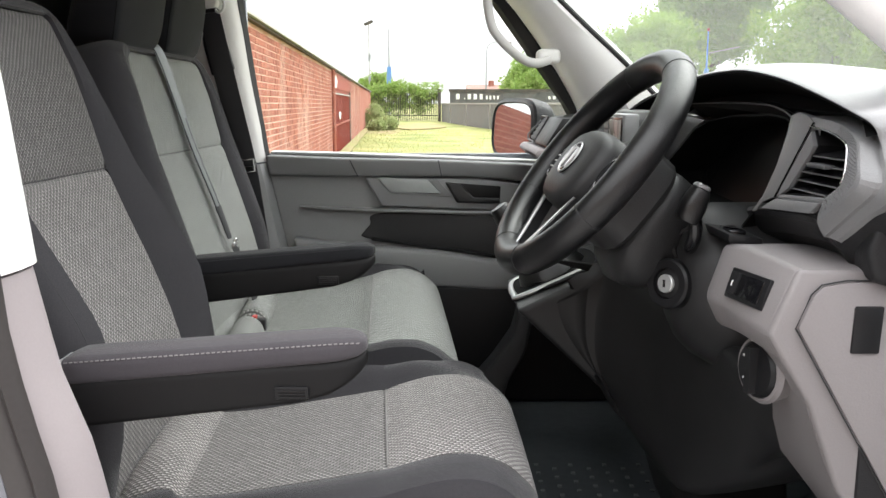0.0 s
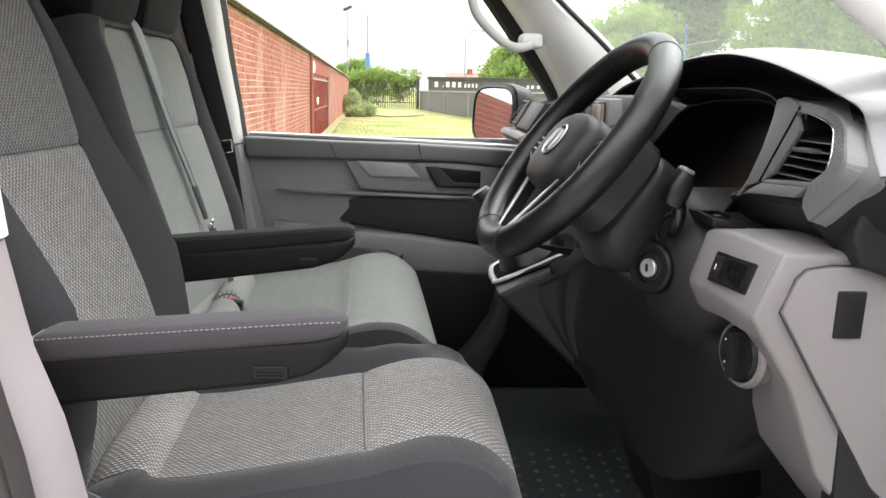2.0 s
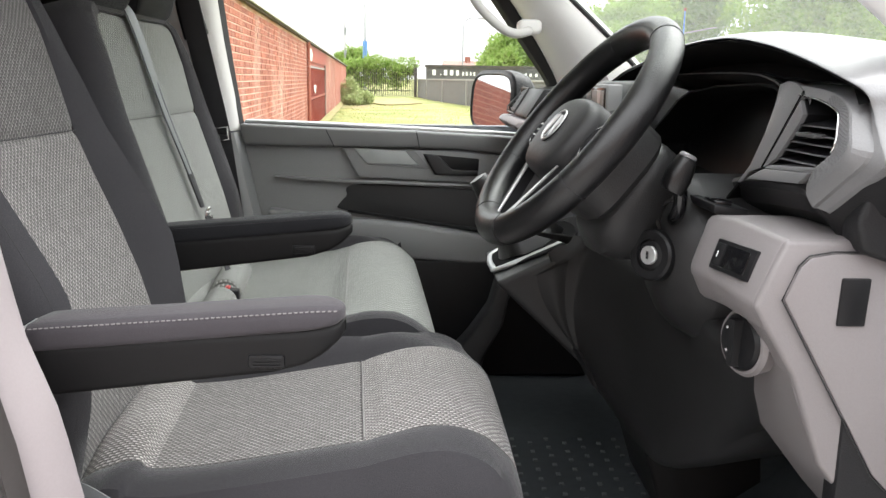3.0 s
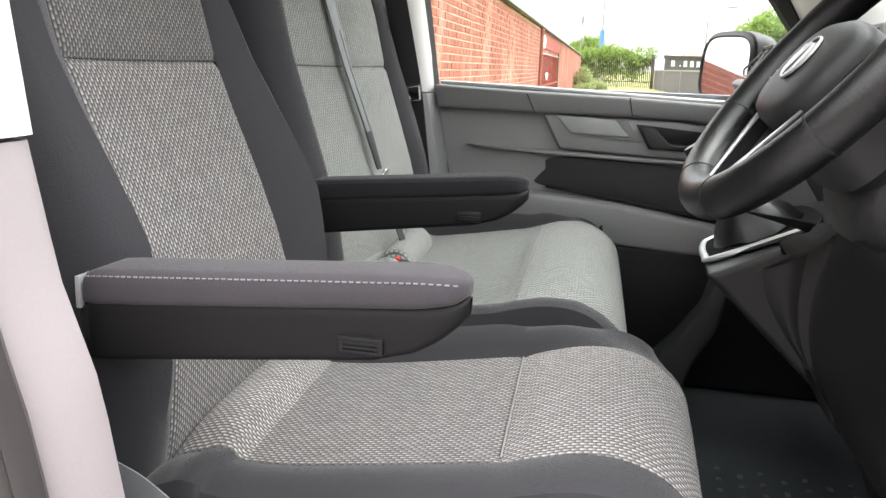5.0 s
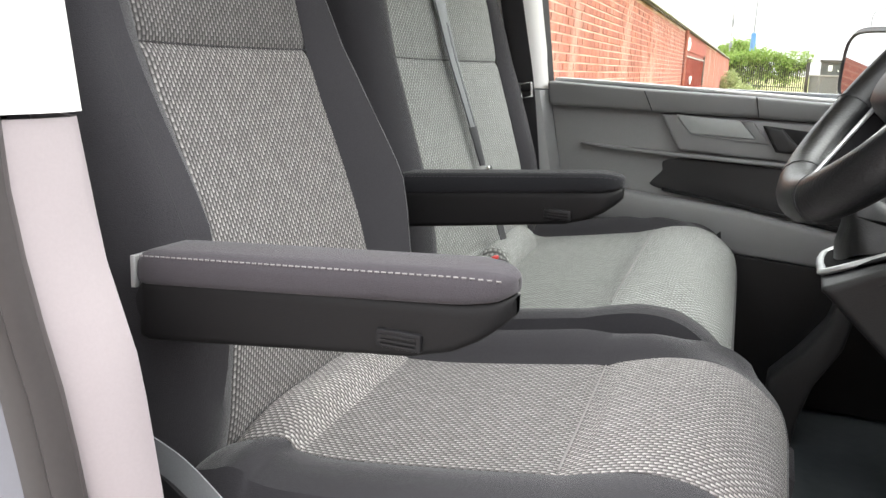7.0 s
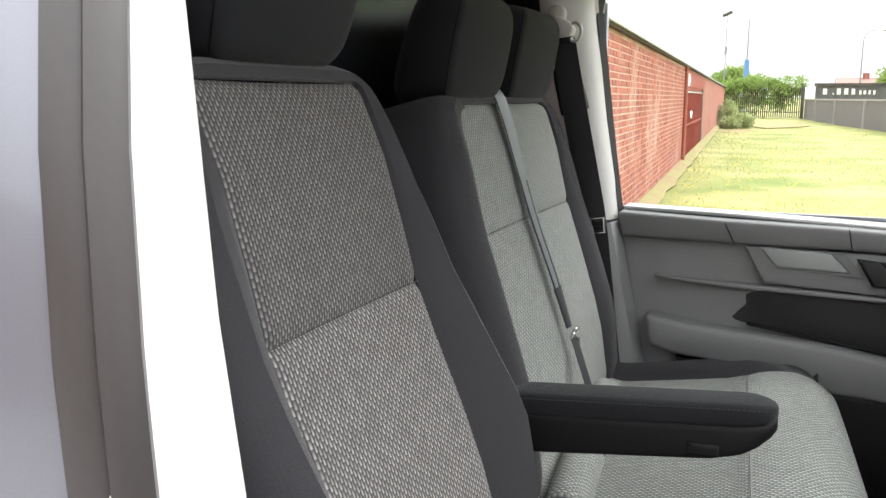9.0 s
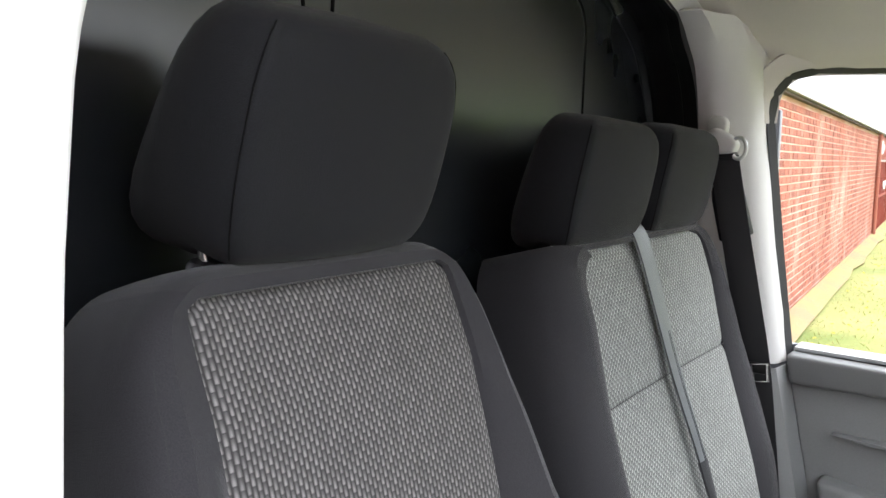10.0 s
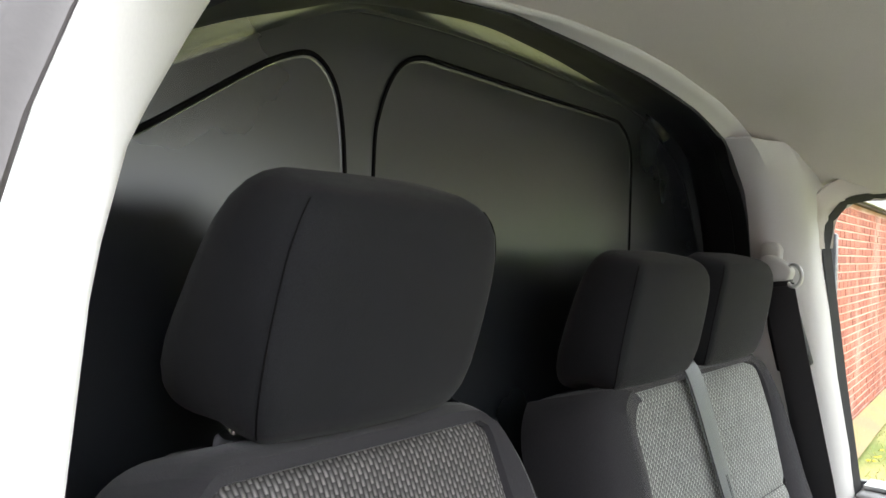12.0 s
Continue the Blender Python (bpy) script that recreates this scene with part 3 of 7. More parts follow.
def driver_pillar():
    ob = thing("pillar_trim", "pale grey two-piece trim of the open door's pillar", "pillar trim", kind="structure")
    def trim(z0, z1, n):
        rows = []
        for i in range(n + 1):
            z = z0 + (z1 - z0) * i / n
            a, b = edge_at(PILLAR_IN, z) + Vector((-0.007, 0.0, 0)), edge_at(PILLAR_OUT, z)
            out = Vector((0.5, -0.5, 0)).normalized()
            rows.append([a + Vector((-0.10, 0.05, 0)), a + Vector((-0.04, 0.022, 0)), a + Vector((-0.008, 0.007, 0)), a, a.lerp(b, 0.12) + out * 0.004, a.lerp(b, 0.5) + out * 0.006, a.lerp(b, 0.88) + out * 0.003, b, b + Vector((-0.02, 0.004, 0))])
        return sheet(rows, 0.004)
    part("upper_trim", trim(1.269, 1.895, 26), M_TRIM, ob, "pale grey upper pillar trim")
    part("lower_trim", trim(0.56, 1.2655, 20), M_TRIMLOW, ob, "warm grey lower pillar trim")
    rows = []
    for i in range(31):
        z = 0.5 + 1.44 * i / 30
        b = edge_at(PILLAR_OUT, z)
        far = max(0.0, z - 1.70)
        rows.append([b + Vector(d) for d in ((-0.012, 0.006, 0), (0.0, -0.003, 0), (0.004, -0.009, 0), (0.002, -0.016, 0), (-0.003, -0.0205, 0), (-0.007, -0.018, 0), (-0.011, -0.0225, 0), (-0.018 - 0.3 * far, -0.0255 - 0.12 * far, 0), (-0.025 - 0.6 * far, -0.025 - 0.2 * far, 0), (-0.031 - far, -0.017 - 0.3 * far, 0))])
    seal = link("door_seal", sheet(rows, 0.004), M_SEAL)
    tagged(seal, "dark rubber door seal beside the pillar trim", "door seal", kind="structure")
    rows = []
    for i in range(31):
        z = 0.35 + 1.58 * i / 30
        b = edge_at(PILLAR_OUT, z)
        rows.append([b + Vector(d) for d in ((-0.027, -0.016, 0), (-0.028, -0.028, 0), (-0.042, -0.037, 0), (-0.08, -0.046, 0), (-0.12, -0.050, 0), (-0.6, -0.057, 0), (-1.2, -0.057, 0))])
    side = link("wall_driver_side", sheet(rows, 0.006), M_PAINT)
    tagged(side, "glossy grey painted van body side", "van body", kind="structure")
    part("screw", disc(edge_at(PILLAR_OUT, 1.345) + Vector((-0.004, -0.0215, 0)), (0.5, -0.86, 0), [(0.003, 0), (0.0028, 0.002), (0.001, 0.0025)], 10), M_CHROME, seal)
    rail = [(-0.50, 0.955, 1.905), (-0.45, 0.965, 1.915), (-0.40, 0.975, 1.92), (-0.2, 0.985, 1.91), (0.05, 0.98, 1.87), (0.4, 0.93, 1.58), (0.70, 0.88, 1.32)]
    bm = tube(smooth_path(rail, 8), 0.035, 10)
    tagged(link("pillar_front_driver", bm, M_TRIM), "pale grey trim round the open door's frame", "pillar trim", kind="structure")


WINDOW = [(-0.483, 1.281), (-0.512, 1.48), (-0.543, 1.72), (-0.538, 1.77), (-0.515, 1.800), (-0.47, 1.810), (-0.3, 1.806), (-0.1, 1.793), (0.02, 1.765), (0.123, 1.696), (0.23, 1.55), (0.325, 1.42), (0.350, 1.375), (0.356, 1.34), (0.356, 1.250), (0.198, 1.258), (-0.242, 1.274)]


def grown(loop, d, c=(-0.09, 1.53)):
    """The loop moved outwards by about d."""
    out = []
    n = len(loop)
    for i in range(n):
        a, b = Vector(loop[i - 1]), Vector(loop[(i + 1) % n])
        t = (b - a).normalized()
        nn = Vector((-t.y, t.x))
        if nn.dot(Vector(loop[i]) - Vector(c)) < 0:
            nn = -nn
        out.append((loop[i][0] + nn.x * d, loop[i][1] + nn.y * d))
    return out


def ring(loops, mat, name, parent, depth=0.004, label=""):
    """A band between loops of (outline, y)."""
    bm = skin(bmesh.new(), [[(x, y, z) for x, z in loop] for loop, y in loops], close_v=True)
    return part(name, thick(bm, depth), mat, parent, label)


def passenger_door():
    door = thing("door_1", "closed grey plastic passenger door with a window", "door", kind="structure")
    body = [(-0.490, 1.276), (-0.42, 0.93), (-0.40, 0.62), (0.36, 0.62), (0.42, 0.9), (0.44, 1.252), (0.198, 1.255), (-0.242, 1.271)]
    part("door_panel", prism(body, "y", 2.352, 2.40, 0.004), M_DOOR, door)
    part("outer_skin", block(-0.55, 0.5, 2.44, 2.455, 0.40, 1.28, 0.004), M_PAINT, door)
    upper = [(-0.488, 1.281), (-0.478, 1.225), (-0.231, 1.222), (-0.012, 1.222), (0.11, 1.219), (0.31, 1.20), (0.35, 1.25), (0.198, 1.259), (-0.025, 1.268), (-0.262, 1.273)]
    part("upper_rail", prism(upper, "y", 2.322, 2.42, 0.009, 3), M_DOORTOP, door, "grey grained upper door rail")
    for x0, x1 in ((-0.255, -0.234), (-0.013, -0.004)):
        part("rail_joint", tube([(x0, 2.3205, 1.268), (x1, 2.3205, 1.224)], 0.0012, 6), M_BLACK, door)
    part("sill_strip", prism([(-0.48, 1.2815), (-0.24, 1.2755), (0.198, 1.2595), (0.30, 1.255), (0.30, 1.262), (0.198, 1.2675), (-0.24, 1.2835), (-0.48, 1.2895)], "y", 2.365, 2.425, 0.002), M_SILVER, door, "pale window sill strip")
    part("waist_panel", prism([(-0.215, 1.220), (-0.17, 1.140), (0.03, 1.132), (0.20, 1.126), (0.25, 1.2), (0.11, 1.216)], "y", 2.331, 2.36, 0.006, 3), M_DOOR, door)
    part("crease_ledge", prism([(-0.40, 1.140), (-0.20, 1.1345), (0.20, 1.124), (0.22, 1.118), (0.03, 1.1195), (-0.16, 1.124), (-0.33, 1.131)], "y", 2.325, 2.36, 0.003), M_DOOR, door)
    part("pull_handle", prism([(-0.182, 1.2205), (-0.043, 1.214), (-0.005, 1.1755), (-0.146, 1.178)], "y", 2.326, 2.345, 0.004), M_PULL, door, "pale grey pull handle recess")
    part("pull_recess", prism([(-0.043, 1.214), (-0.016, 1.214), (0.028, 1.165), (-0.146, 1.1745), (-0.005, 1.1755)], "y", 2.327, 2.342, 0.002), M_DOORTOP, door)
    lev = part("lever_recess", prism([(0.004, 1.2075), (0.160, 1.196), (0.158, 1.147), (0.038, 1.149)], "y", 2.3285, 2.345, 0.004), M_BLACK, door, "black door lever recess")
    part("door_lever", prism([(0.010, 1.205), (0.048, 1.202), (0.085, 1.165), (0.156, 1.163), (0.156, 1.150), (0.042, 1.152)], "y", 2.316, 2.331, 0.004, 3), M_DASHMID, lev, "dark door lever")
    # Pocket and slot are flat plates; the shade inside them is their colour.
    pocket = [(-0.231, 1.0555), (-0.205, 1.085), (-0.160, 1.1195), (0.235, 1.100), (0.262, 1.075), (0.275, 0.975), (-0.02, 1.023), (-0.196, 1.044)]
    pocket = [(p.x, p.z) for p in smooth_path([(a, 0, b) for a, b in pocket + pocket[:1]], 5)][:-1]
    part("map_pocket", prism(pocket, "y", 2.348, 2.36, 0.0015), M_DASHMID, door, "map pocket as a flat plate, its inner shade in colour")
    part("pocket_floor", prism([(-0.20, 1.042), (0.26, 0.980), (0.26, 0.987), (-0.20, 1.05)], "y", 2.34, 2.356, 0.001), M_DASH, door)
    lip = [(-0.415, 1.055), (-0.32, 1.040), (-0.02, 1.016), (0.16, 0.988), (0.33, 0.96), (0.33, 0.91), (0.137, 0.908), (-0.02, 0.917), (-0.139, 0.952), (-0.347, 0.968), (-0.405, 0.985)]
    part("armrest_bulge", prism(lip, "y", 2.302, 2.36, 0.012, 3), M_DOOR, door, "grey bulged lower door shelf")
    part("door_pocket_slot", prism([(-0.345, 0.962), (-0.14, 0.9485), (-0.03, 0.917), (-0.30, 0.925)], "y", 2.3045, 2.36, 0.003), M_BLACK, door)
    # Lower door coloured dark for the shadow in the footwell.
    part("lower_pocket", prism([(-0.40, 0.93), (0.48, 0.905), (0.48, 0.582), (-0.38, 0.582)], "y", 2.31, 2.36, 0.01, 3), M_DASH, door)
    ring([(WINDOW, 2.368), (grown(WINDOW, 0.012), 2.352), (grown(WINDOW, 0.016), 2.36)], M_RUBBER, "window_seal", door, 0.004, "black rubber window seal")
    bm = bmesh.new()
    bm.faces.new([bm.verts.new((x, 2.372, z)) for x, z in grown(WINDOW, 0.008)])
    pane = part("pane", thick(bm, 0.003), M_GLASS, door, "clear side window glass", smooth=False)
    pane.visible_shadow = False


def passenger_frame():
    """The trim round the side window: rear pillar, roof edge and front pillar."""
    ob = thing("pillar_rear_passenger", "pale grey seat belt pillar trim beside the passenger window", "pillar trim", kind="structure")
    zs = [1.262, 1.35, 1.48, 1.6, 1.70, 1.77, 1.815, 1.85, 1.885, 1.902]
    front = [-0.488, -0.500, -0.522, -0.538, -0.554, -0.556, -0.552, -0.552, -0.56, -0.57]
    rows = []
    for z, f in zip(zs, front):
        r = lerp([(1.26, -0.66), (1.70, -0.662), (1.86, -0.664), (1.93, -0.664)], z)
        lean = lerp([(1.26, 0.0), (1.7, -0.02), (1.8, -0.045), (1.86, -0.10), (1.902, -0.168)], z)
        rows.append([(r - 0.01, 2.31 + lean, z), (r, 2.285 + lean, z), (r + 0.02, 2.278 + lean, z), ((r + f) / 2, 2.285 + lean, z), (f - 0.03, 2.30 + lean * 0.8, z), (f - 0.012, 2.315 + lean * 0.7, z), (f - 0.004, 2.345 + lean * 0.4, z), (f + 0.002, 2.372, z)])
    part("upper_trim", sheet(rows, 0.004), M_TRIMMID, ob)
    rows = []
    for z, f in ((1.2585, -0.486), (1.2, -0.474), (1.05, -0.442), (0.93, -0.418), (0.7, -0.40), (0.58, -0.40)):
        rows.append([(-0.72, 2.31, z), (-0.66, 2.275, z), (-0.60, 2.27, z), (f - 0.035, 2.275, z), (f - 0.012, 2.29, z), (f - 0.003, 2.345, z)])
    part("lower_trim", sheet(rows, 0.004), M_DOOR, ob, "dark grey lower pillar trim")
    slot = prism([(-0.648, 1.655), (-0.59, 1.66), (-0.548, 1.51), (-0.608, 1.492)], "y", 2.2655, 2.285, 0.004)
    part("belt_slot", slot, M_BLACK, ob, "black belt height adjuster slot")
    rear = link("wall_passenger_side", block(-1.6, -0.55, 2.44, 2.46, 0.35, 1.75, 0.004), M_PAINT)
    tagged(rear, "grey painted van body side", "van body", kind="structure")
    head = thing("trim", "pale grey roof edge trim above the passenger window", "trim", kind="structure")
    rows = []
    for d, y in ((0.0, 2.374), (0.010, 2.368), (0.017, 2.352), (0.026, 2.335), (0.045, 2.318)):
        loop = grown(WINDOW, d)[2:9]
        rows.append([(p.x, y, p.z) for p in smooth_path([(x, 0, z) for x, z in loop], 5)])
    part("roof_edge_trim", sheet(rows, 0.006), M_HEADLINER, head)
    pil = thing("pillar_front_passenger", "pale grey windscreen pillar trim with a grab handle", "pillar trim", kind="structure")
    low = [(-0.02, 2.35, 1.79), (0.07, 2.352, 1.760), (0.158, 2.354, 1.712), (0.276, 2.356, 1.562), (0.354, 2.356, 1.437), (0.376, 2.356, 1.378), (0.380, 2.356, 1.30), (0.382, 2.35, 1.22)]
    high = [(0.06, 2.14, 1.86), (0.16, 2.16, 1.78), (0.25, 2.18, 1.695), (0.345, 2.20, 1.61), (0.45, 2.22, 1.52), (0.52, 2.24, 1.455), (0.575, 2.25, 1.40), (0.62, 2.25, 1.33)]
    rows = []
    for a, b in zip(smooth_path(low, 3), smooth_path(high, 3)):
        m = a.lerp(b, 0.5) + Vector((-0.03, -0.04, 0.0))
        rows.append([a + Vector((0.0, 0.03, 0)), a, a.lerp(b, 0.2) + Vector((-0.018, -0.028, 0)), m, a.lerp(b, 0.8) + Vector((-0.018, -0.022, 0)), b, b + Vector((0.02, 0.01, 0.02))])
    part("pillar_cover", sheet(rows, 0.005), M_TRIM, pil)
    glass = smooth_path([(x, 2.366, z) for x, z in ((-0.02, 1.776), (0.04, 1.755), (0.123, 1.696), (0.23, 1.55), (0.325, 1.42), (0.350, 1.375), (0.356, 1.32), (0.357, 1.22))], 3)
    rows = [[g, g.lerp(a, 0.2) + Vector((0, -0.010, 0)), g.lerp(a, 0.8) + Vector((0.0, -0.010, 0)), a + Vector((0.004, -0.002, 0)), a + Vector((0.006, 0.02, 0))] for g, a in zip(glass, smooth_path(low, 3))]
    part("front_window_seal", sheet(rows, 0.003), M_RUBBER, pil, "broad black seal between window and pillar")
    part("windscreen_edge", tube([Vector(p) + Vector((0.012, 0.0, 0.008)) for p in smooth_path(high, 3)], 0.007, 8), M_RUBBER, pil, "black windscreen edge")
    part("speaker_cover", prism([(0.385, 1.415), (0.475, 1.425), (0.50, 1.39), (0.40, 1.355)], "y", 2.24, 2.27, 0.004), M_DASHLIGHT, pil)
    path = smooth_path([(0.118, 2.275, 1.735), (0.112, 2.235, 1.705), (0.115, 2.215, 1.655), (0.128, 2.21, 1.605), (0.165, 2.21, 1.562), (0.205, 2.212, 1.532), (0.235, 2.216, 1.522), (0.268, 2.235, 1.53), (0.285, 2.27, 1.545)], 6)
    grab = link("grab_handle", tube(path, 0.0120, 12, up=(0, 1, 0), flat=0.85), M_TRIMMID)
    tagged(grab, "pale grey plastic grab handle on the windscreen pillar", "grab handle")
    part("handle_foot", block(0.245, 0.305, 2.235, 2.30, 1.522, 1.56, 0.012, 3), M_TRIM, grab)
    part("handle_foot", block(0.095, 0.14, 2.235, 2.31, 1.705, 1.75, 0.012, 3), M_TRIMMID, grab)


def windscreen():
    ob = thing("window_1", "clear sloping windscreen above the dashboard", "windscreen", kind="structure")
    rows = [[(0.80 - 0.10 * abs(v) ** 2.2, YC + 0.70 * v, 1.30) if k == 0 else (0.14 - 0.06 * abs(v) ** 2.2, YC + 0.62 * v, 1.90) for v in [i / 8 - 1 for i in range(17)]] for k in (0, 1)]
    part("pane", sheet(rows, 0.005), M_SCREENGLASS, ob, "windscreen glass with an added white haze")


def wing_mirror():
    n = Vector((-0.82, -0.57, 0.073)).normalized()
    s = Vector((0.57, -0.82, 0.0)).normalized()
    up = s.cross(n) if s.cross(n).z > 0 else n.cross(s)
    c = Vector((0.212, 2.60, 1.343))
    ob = thing("wing_mirror", "black wing mirror with reflecting glass outside the passenger door", "wing mirror")
    def outline(w, h, d):
        return [c + s * (w * math.copysign(abs(math.cos(a)) ** 0.5, math.cos(a))) + up * (h * math.copysign(abs(math.sin(a)) ** 0.55, math.sin(a))) - n * d for a in [2 * math.pi * k / 36 for k in range(36)]]
    rings = [outline(0.098, 0.088, 0.0), outline(0.104, 0.094, 0.005), outline(0.106, 0.096, 0.03), outline(0.10, 0.09, 0.07), outline(0.08, 0.07, 0.105), outline(0.04, 0.035, 0.12)]
    part("housing", loft(rings), M_BLACK, ob, "black plastic mirror housing")
    part("mirror_glass", loft([outline(0.088, 0.078, -0.003), outline(0.088, 0.078, 0.003)]), M_MIRROR, ob, "mirror glass")
    part("rim", thick(skin(bmesh.new(), [outline(0.088, 0.078, -0.002), outline(0.092, 0.082, -0.008), outline(0.099, 0.089, 0.0)], close_v=True), 0.003), M_RUBBER, ob)
    part("mirror_arm", block(0.28, 0.42, 2.42, 2.62, 1.262, 1.31, 0.015, 3), M_BLACK, ob, "black mirror arm")


van_floor()
headliner()
roof_skin()
bulkhead()
driver_pillar()
passenger_door()
passenger_frame()
windscreen()
wing_mirror()


def open_door():
    """The driver's door, swung open ahead of the seat."""
    ob = thing("door_2", "open grey driver's door swung out from its front hinges", "door", kind="structure")
    m = Matrix.Translation((0.66, 0.74, 0)) @ Matrix.Rotation(radians(-84), 4, "Z")
    shell = prism([(0.0, 0.45), (0.98, 0.45), (1.0, 1.25), (0.99, 1.30), (0.0, 1.26)], "y", -0.05, 0.05, 0.01)
    frame = tube(smooth_path([(0.0, 0, 1.26), (0.30, 0, 1.60), (0.48, 0, 1.80), (0.70, 0, 1.86), (0.97, 0, 1.85), (1.03, 0, 1.55), (0.99, 0, 1.28)], 5), 0.03, 8, up=(0, 1, 0))
    for bm, name, mat in ((shell, "door_body", M_PAINT), (frame, "window_frame", M_PAINT)):
        bmesh.ops.transform(bm, matrix=m, verts=bm.verts)
        part(name, bm, mat, ob)
    card = prism([(0.06, 0.55), (0.92, 0.55), (0.94, 1.24), (0.06, 1.22)], "y", 0.052, 0.075, 0.008)
    bmesh.ops.transform(card, matrix=m, verts=card.verts)
    part("door_card", card, M_DOOR, ob)


open_door()


# ---- seats ----
CUSHION = [(-0.465, 0.90), (-0.44, 0.93), (-0.42, 0.949), (-0.39, 0.957), (-0.368, 0.950), (-0.352, 0.935), (-0.30, 0.9365), (-0.2, 0.951), (-0.12, 0.964), (-0.092, 0.969), (-0.06, 0.981), (-0.015, 0.994), (0.03, 0.997), (0.070, 0.985), (0.100, 0.958), (0.116, 0.920), (0.122, 0.87), (0.116, 0.80)]
# cross-section of a side bolster: way out from the panel's edge, height
BOLSTER = [(0.0, -0.0008), (0.004, 0.0015), (0.012, 0.0075), (0.024, 0.0155), (0.040, 0.019), (0.058, 0.0145), (0.075, 0.0), (0.087, -0.022), (0.093, -0.05), (0.0945, -0.09), (0.092, -0.13), (0.088, -0.155)]


def seat_profile(dx, dz):
    return [(p.x + dx, p.z + dz) for p in smooth_path([(x, 0, z) for x, z in CUSHION], 4)]


def cushion(parent, yc, half, dx=0.0, dz=0.0, edge_scale=1.0, roll=0.0, weaves=(M_WEAVE, M_WEAVE_DIM), seams=(-0.352, -0.092), skew=0.075):
    prof = [(x, z + roll * math.sin(math.pi * max(0.0, min(1.0, (x - dx + 0.465) / (seams[0] + 0.470))))) for x, z in seat_profile(dx, dz)]
    length = [0.0]
    for (a, b), (c, d) in zip(prof, prof[1:]):
        length.append(length[-1] + math.hypot(c - a, d - b))
    def wide(x):
        """The woven panel widens a little towards the front."""
        return half * (1 + 0.06 * lerp([(-0.1, 0.0), (0.09, 1.0)], x - dx))
    def lean(x, v):
        """Shears the cushion so that its seams fit the camera's view."""
        return skew * (half - v) * lerp([(-0.05, 1.0), (0.12, 0.3)], x - dx)
    def drop(x, q):
        """The panel's crown falls off towards its sides, most at the rear roll and the thigh."""
        return lerp([(-0.46, 0.02), (-0.40, 0.022), (-0.352, 0.003), (-0.1, 0.0), (0.02, 0.006), (0.09, 0.010), (0.12, 0.0)], x - dx) * max(0.0, (q - 0.35) / 0.65) ** 2
    def strip(name, i0, i1, mat, label=""):
        n = 28
        rows, uvs = [], []
        for i in range(i0, i1 + 1):
            x, z = prof[i]
            e = min(i - i0, i1 - i)
            sink = 0.0022 if e == 0 else (0.0006 if e == 1 else 0)
            row, uvr = [], []
            for j in range(n + 1):
                v = wide(x) * (2 * j / n - 1)
                q = abs(v) / wide(x)
                row.append((x + lean(x, v), yc + v, z - sink - drop(x, q) - 0.002 * (1 - q * q) * (1 if x - dx < -0.07 else -1)))
                uvr.append((length[i], v))
            rows.append(row)
            uvs.append(uvr)
        part(name, sheet(rows, 0.02, uvs), mat, parent, label)
    k = [min(range(len(prof)), key=lambda i: abs(prof[i][0] - dx - x) + (10 if i > 52 else 0)) for x in seams]
    low = next(i for i, p in enumerate(prof) if i > 50 and p[1] - dz < 0.925)
    strip("rear_roll", 0, k[0], weaves[0], "pale woven roll at the back of the seat cushion")
    strip("seat_panel", k[0], k[1], weaves[1], "grey woven centre panel of the seat cushion")
    strip("thigh_panel", k[1], low, weaves[0], "grey woven front panel of the seat cushion")
    strip("front_panel", low, len(prof) - 1, M_CLOTH, "dark plain cloth front of the cushion")
    x, z = prof[k[1]]
    seam = [(x + lean(x, half * v), yc + half * v, z + 0.0002) for v in [0.96 * (j / 10 - 1) for j in range(21)]]
    part("seam_piping", tube(seam, 0.0013, 6), M_STITCH, parent, "pale seam across the cushion")
    for side in (-1, 1):
        rows = []
        for i in range(len(prof)):
            x, z = prof[i]
            z -= drop(x, 1.0)
            nx, nz = 0.0, 1.0
            if i > 50:
                a, b = prof[i - 1], prof[min(i + 1, len(prof) - 1)]
                t = Vector((b[0] - a[0], b[1] - a[1])).normalized()
                nx, nz = -t.y, t.x
                if nz < 0:
                    nx, nz = -nx, -nz
            if side < 0:
                fade = lerp([(-0.47, 0.3), (-0.3, 0.5), (-0.1, 0.35), (0.03, 0.15), (0.13, 0.0)], x - dx)
            else:
                fade = lerp([(-0.47, 1.2), (-0.38, 1.2), (-0.3, 1.7), (-0.13, 1.8), (-0.05, 1.05), (0.01, 0.0), (0.06, -0.5), (0.12, 0.0)], x - dx)
            row = []
            for o, h in BOLSTER:
                hh = h * fade if h > 0 else h
                pull = (0.03 if side < 0 else 0.075) * max(0.0, o / 0.094) ** 3 * lerp([(0.0, 0.0), (0.08, 0.3), (0.12, 1.0)], x - dx)
                y = yc + side * (wide(x) + o * edge_scale)
                if h > 0 or i <= 50:
                    p = (x + nx * hh, y, z + nz * hh)
                else:
                    p = (x - nx * 0.25 * abs(h), y, max(z + h * max(nz, 0.0), 0.79 + dz))
                row.append((p[0] - pull + lean(x, side * half), p[1], max(p[2], 0.79 + dz)))
            rows.append(row)
        bm = skin(bmesh.new(), rows)
        bmesh.ops.remove_doubles(bm, verts=bm.verts, dist=0.0006)
        bmesh.ops.dissolve_degenerate(bm, edges=bm.edges, dist=0.0006)
        tree = KDTree(len(bm.verts))
        for i, v in enumerate(bm.verts):
            tree.insert(v.co, i)
        tree.balance()
        thick(bm, 0.012)
        for v in bm.verts:
            p, _, far = tree.find(v.co)
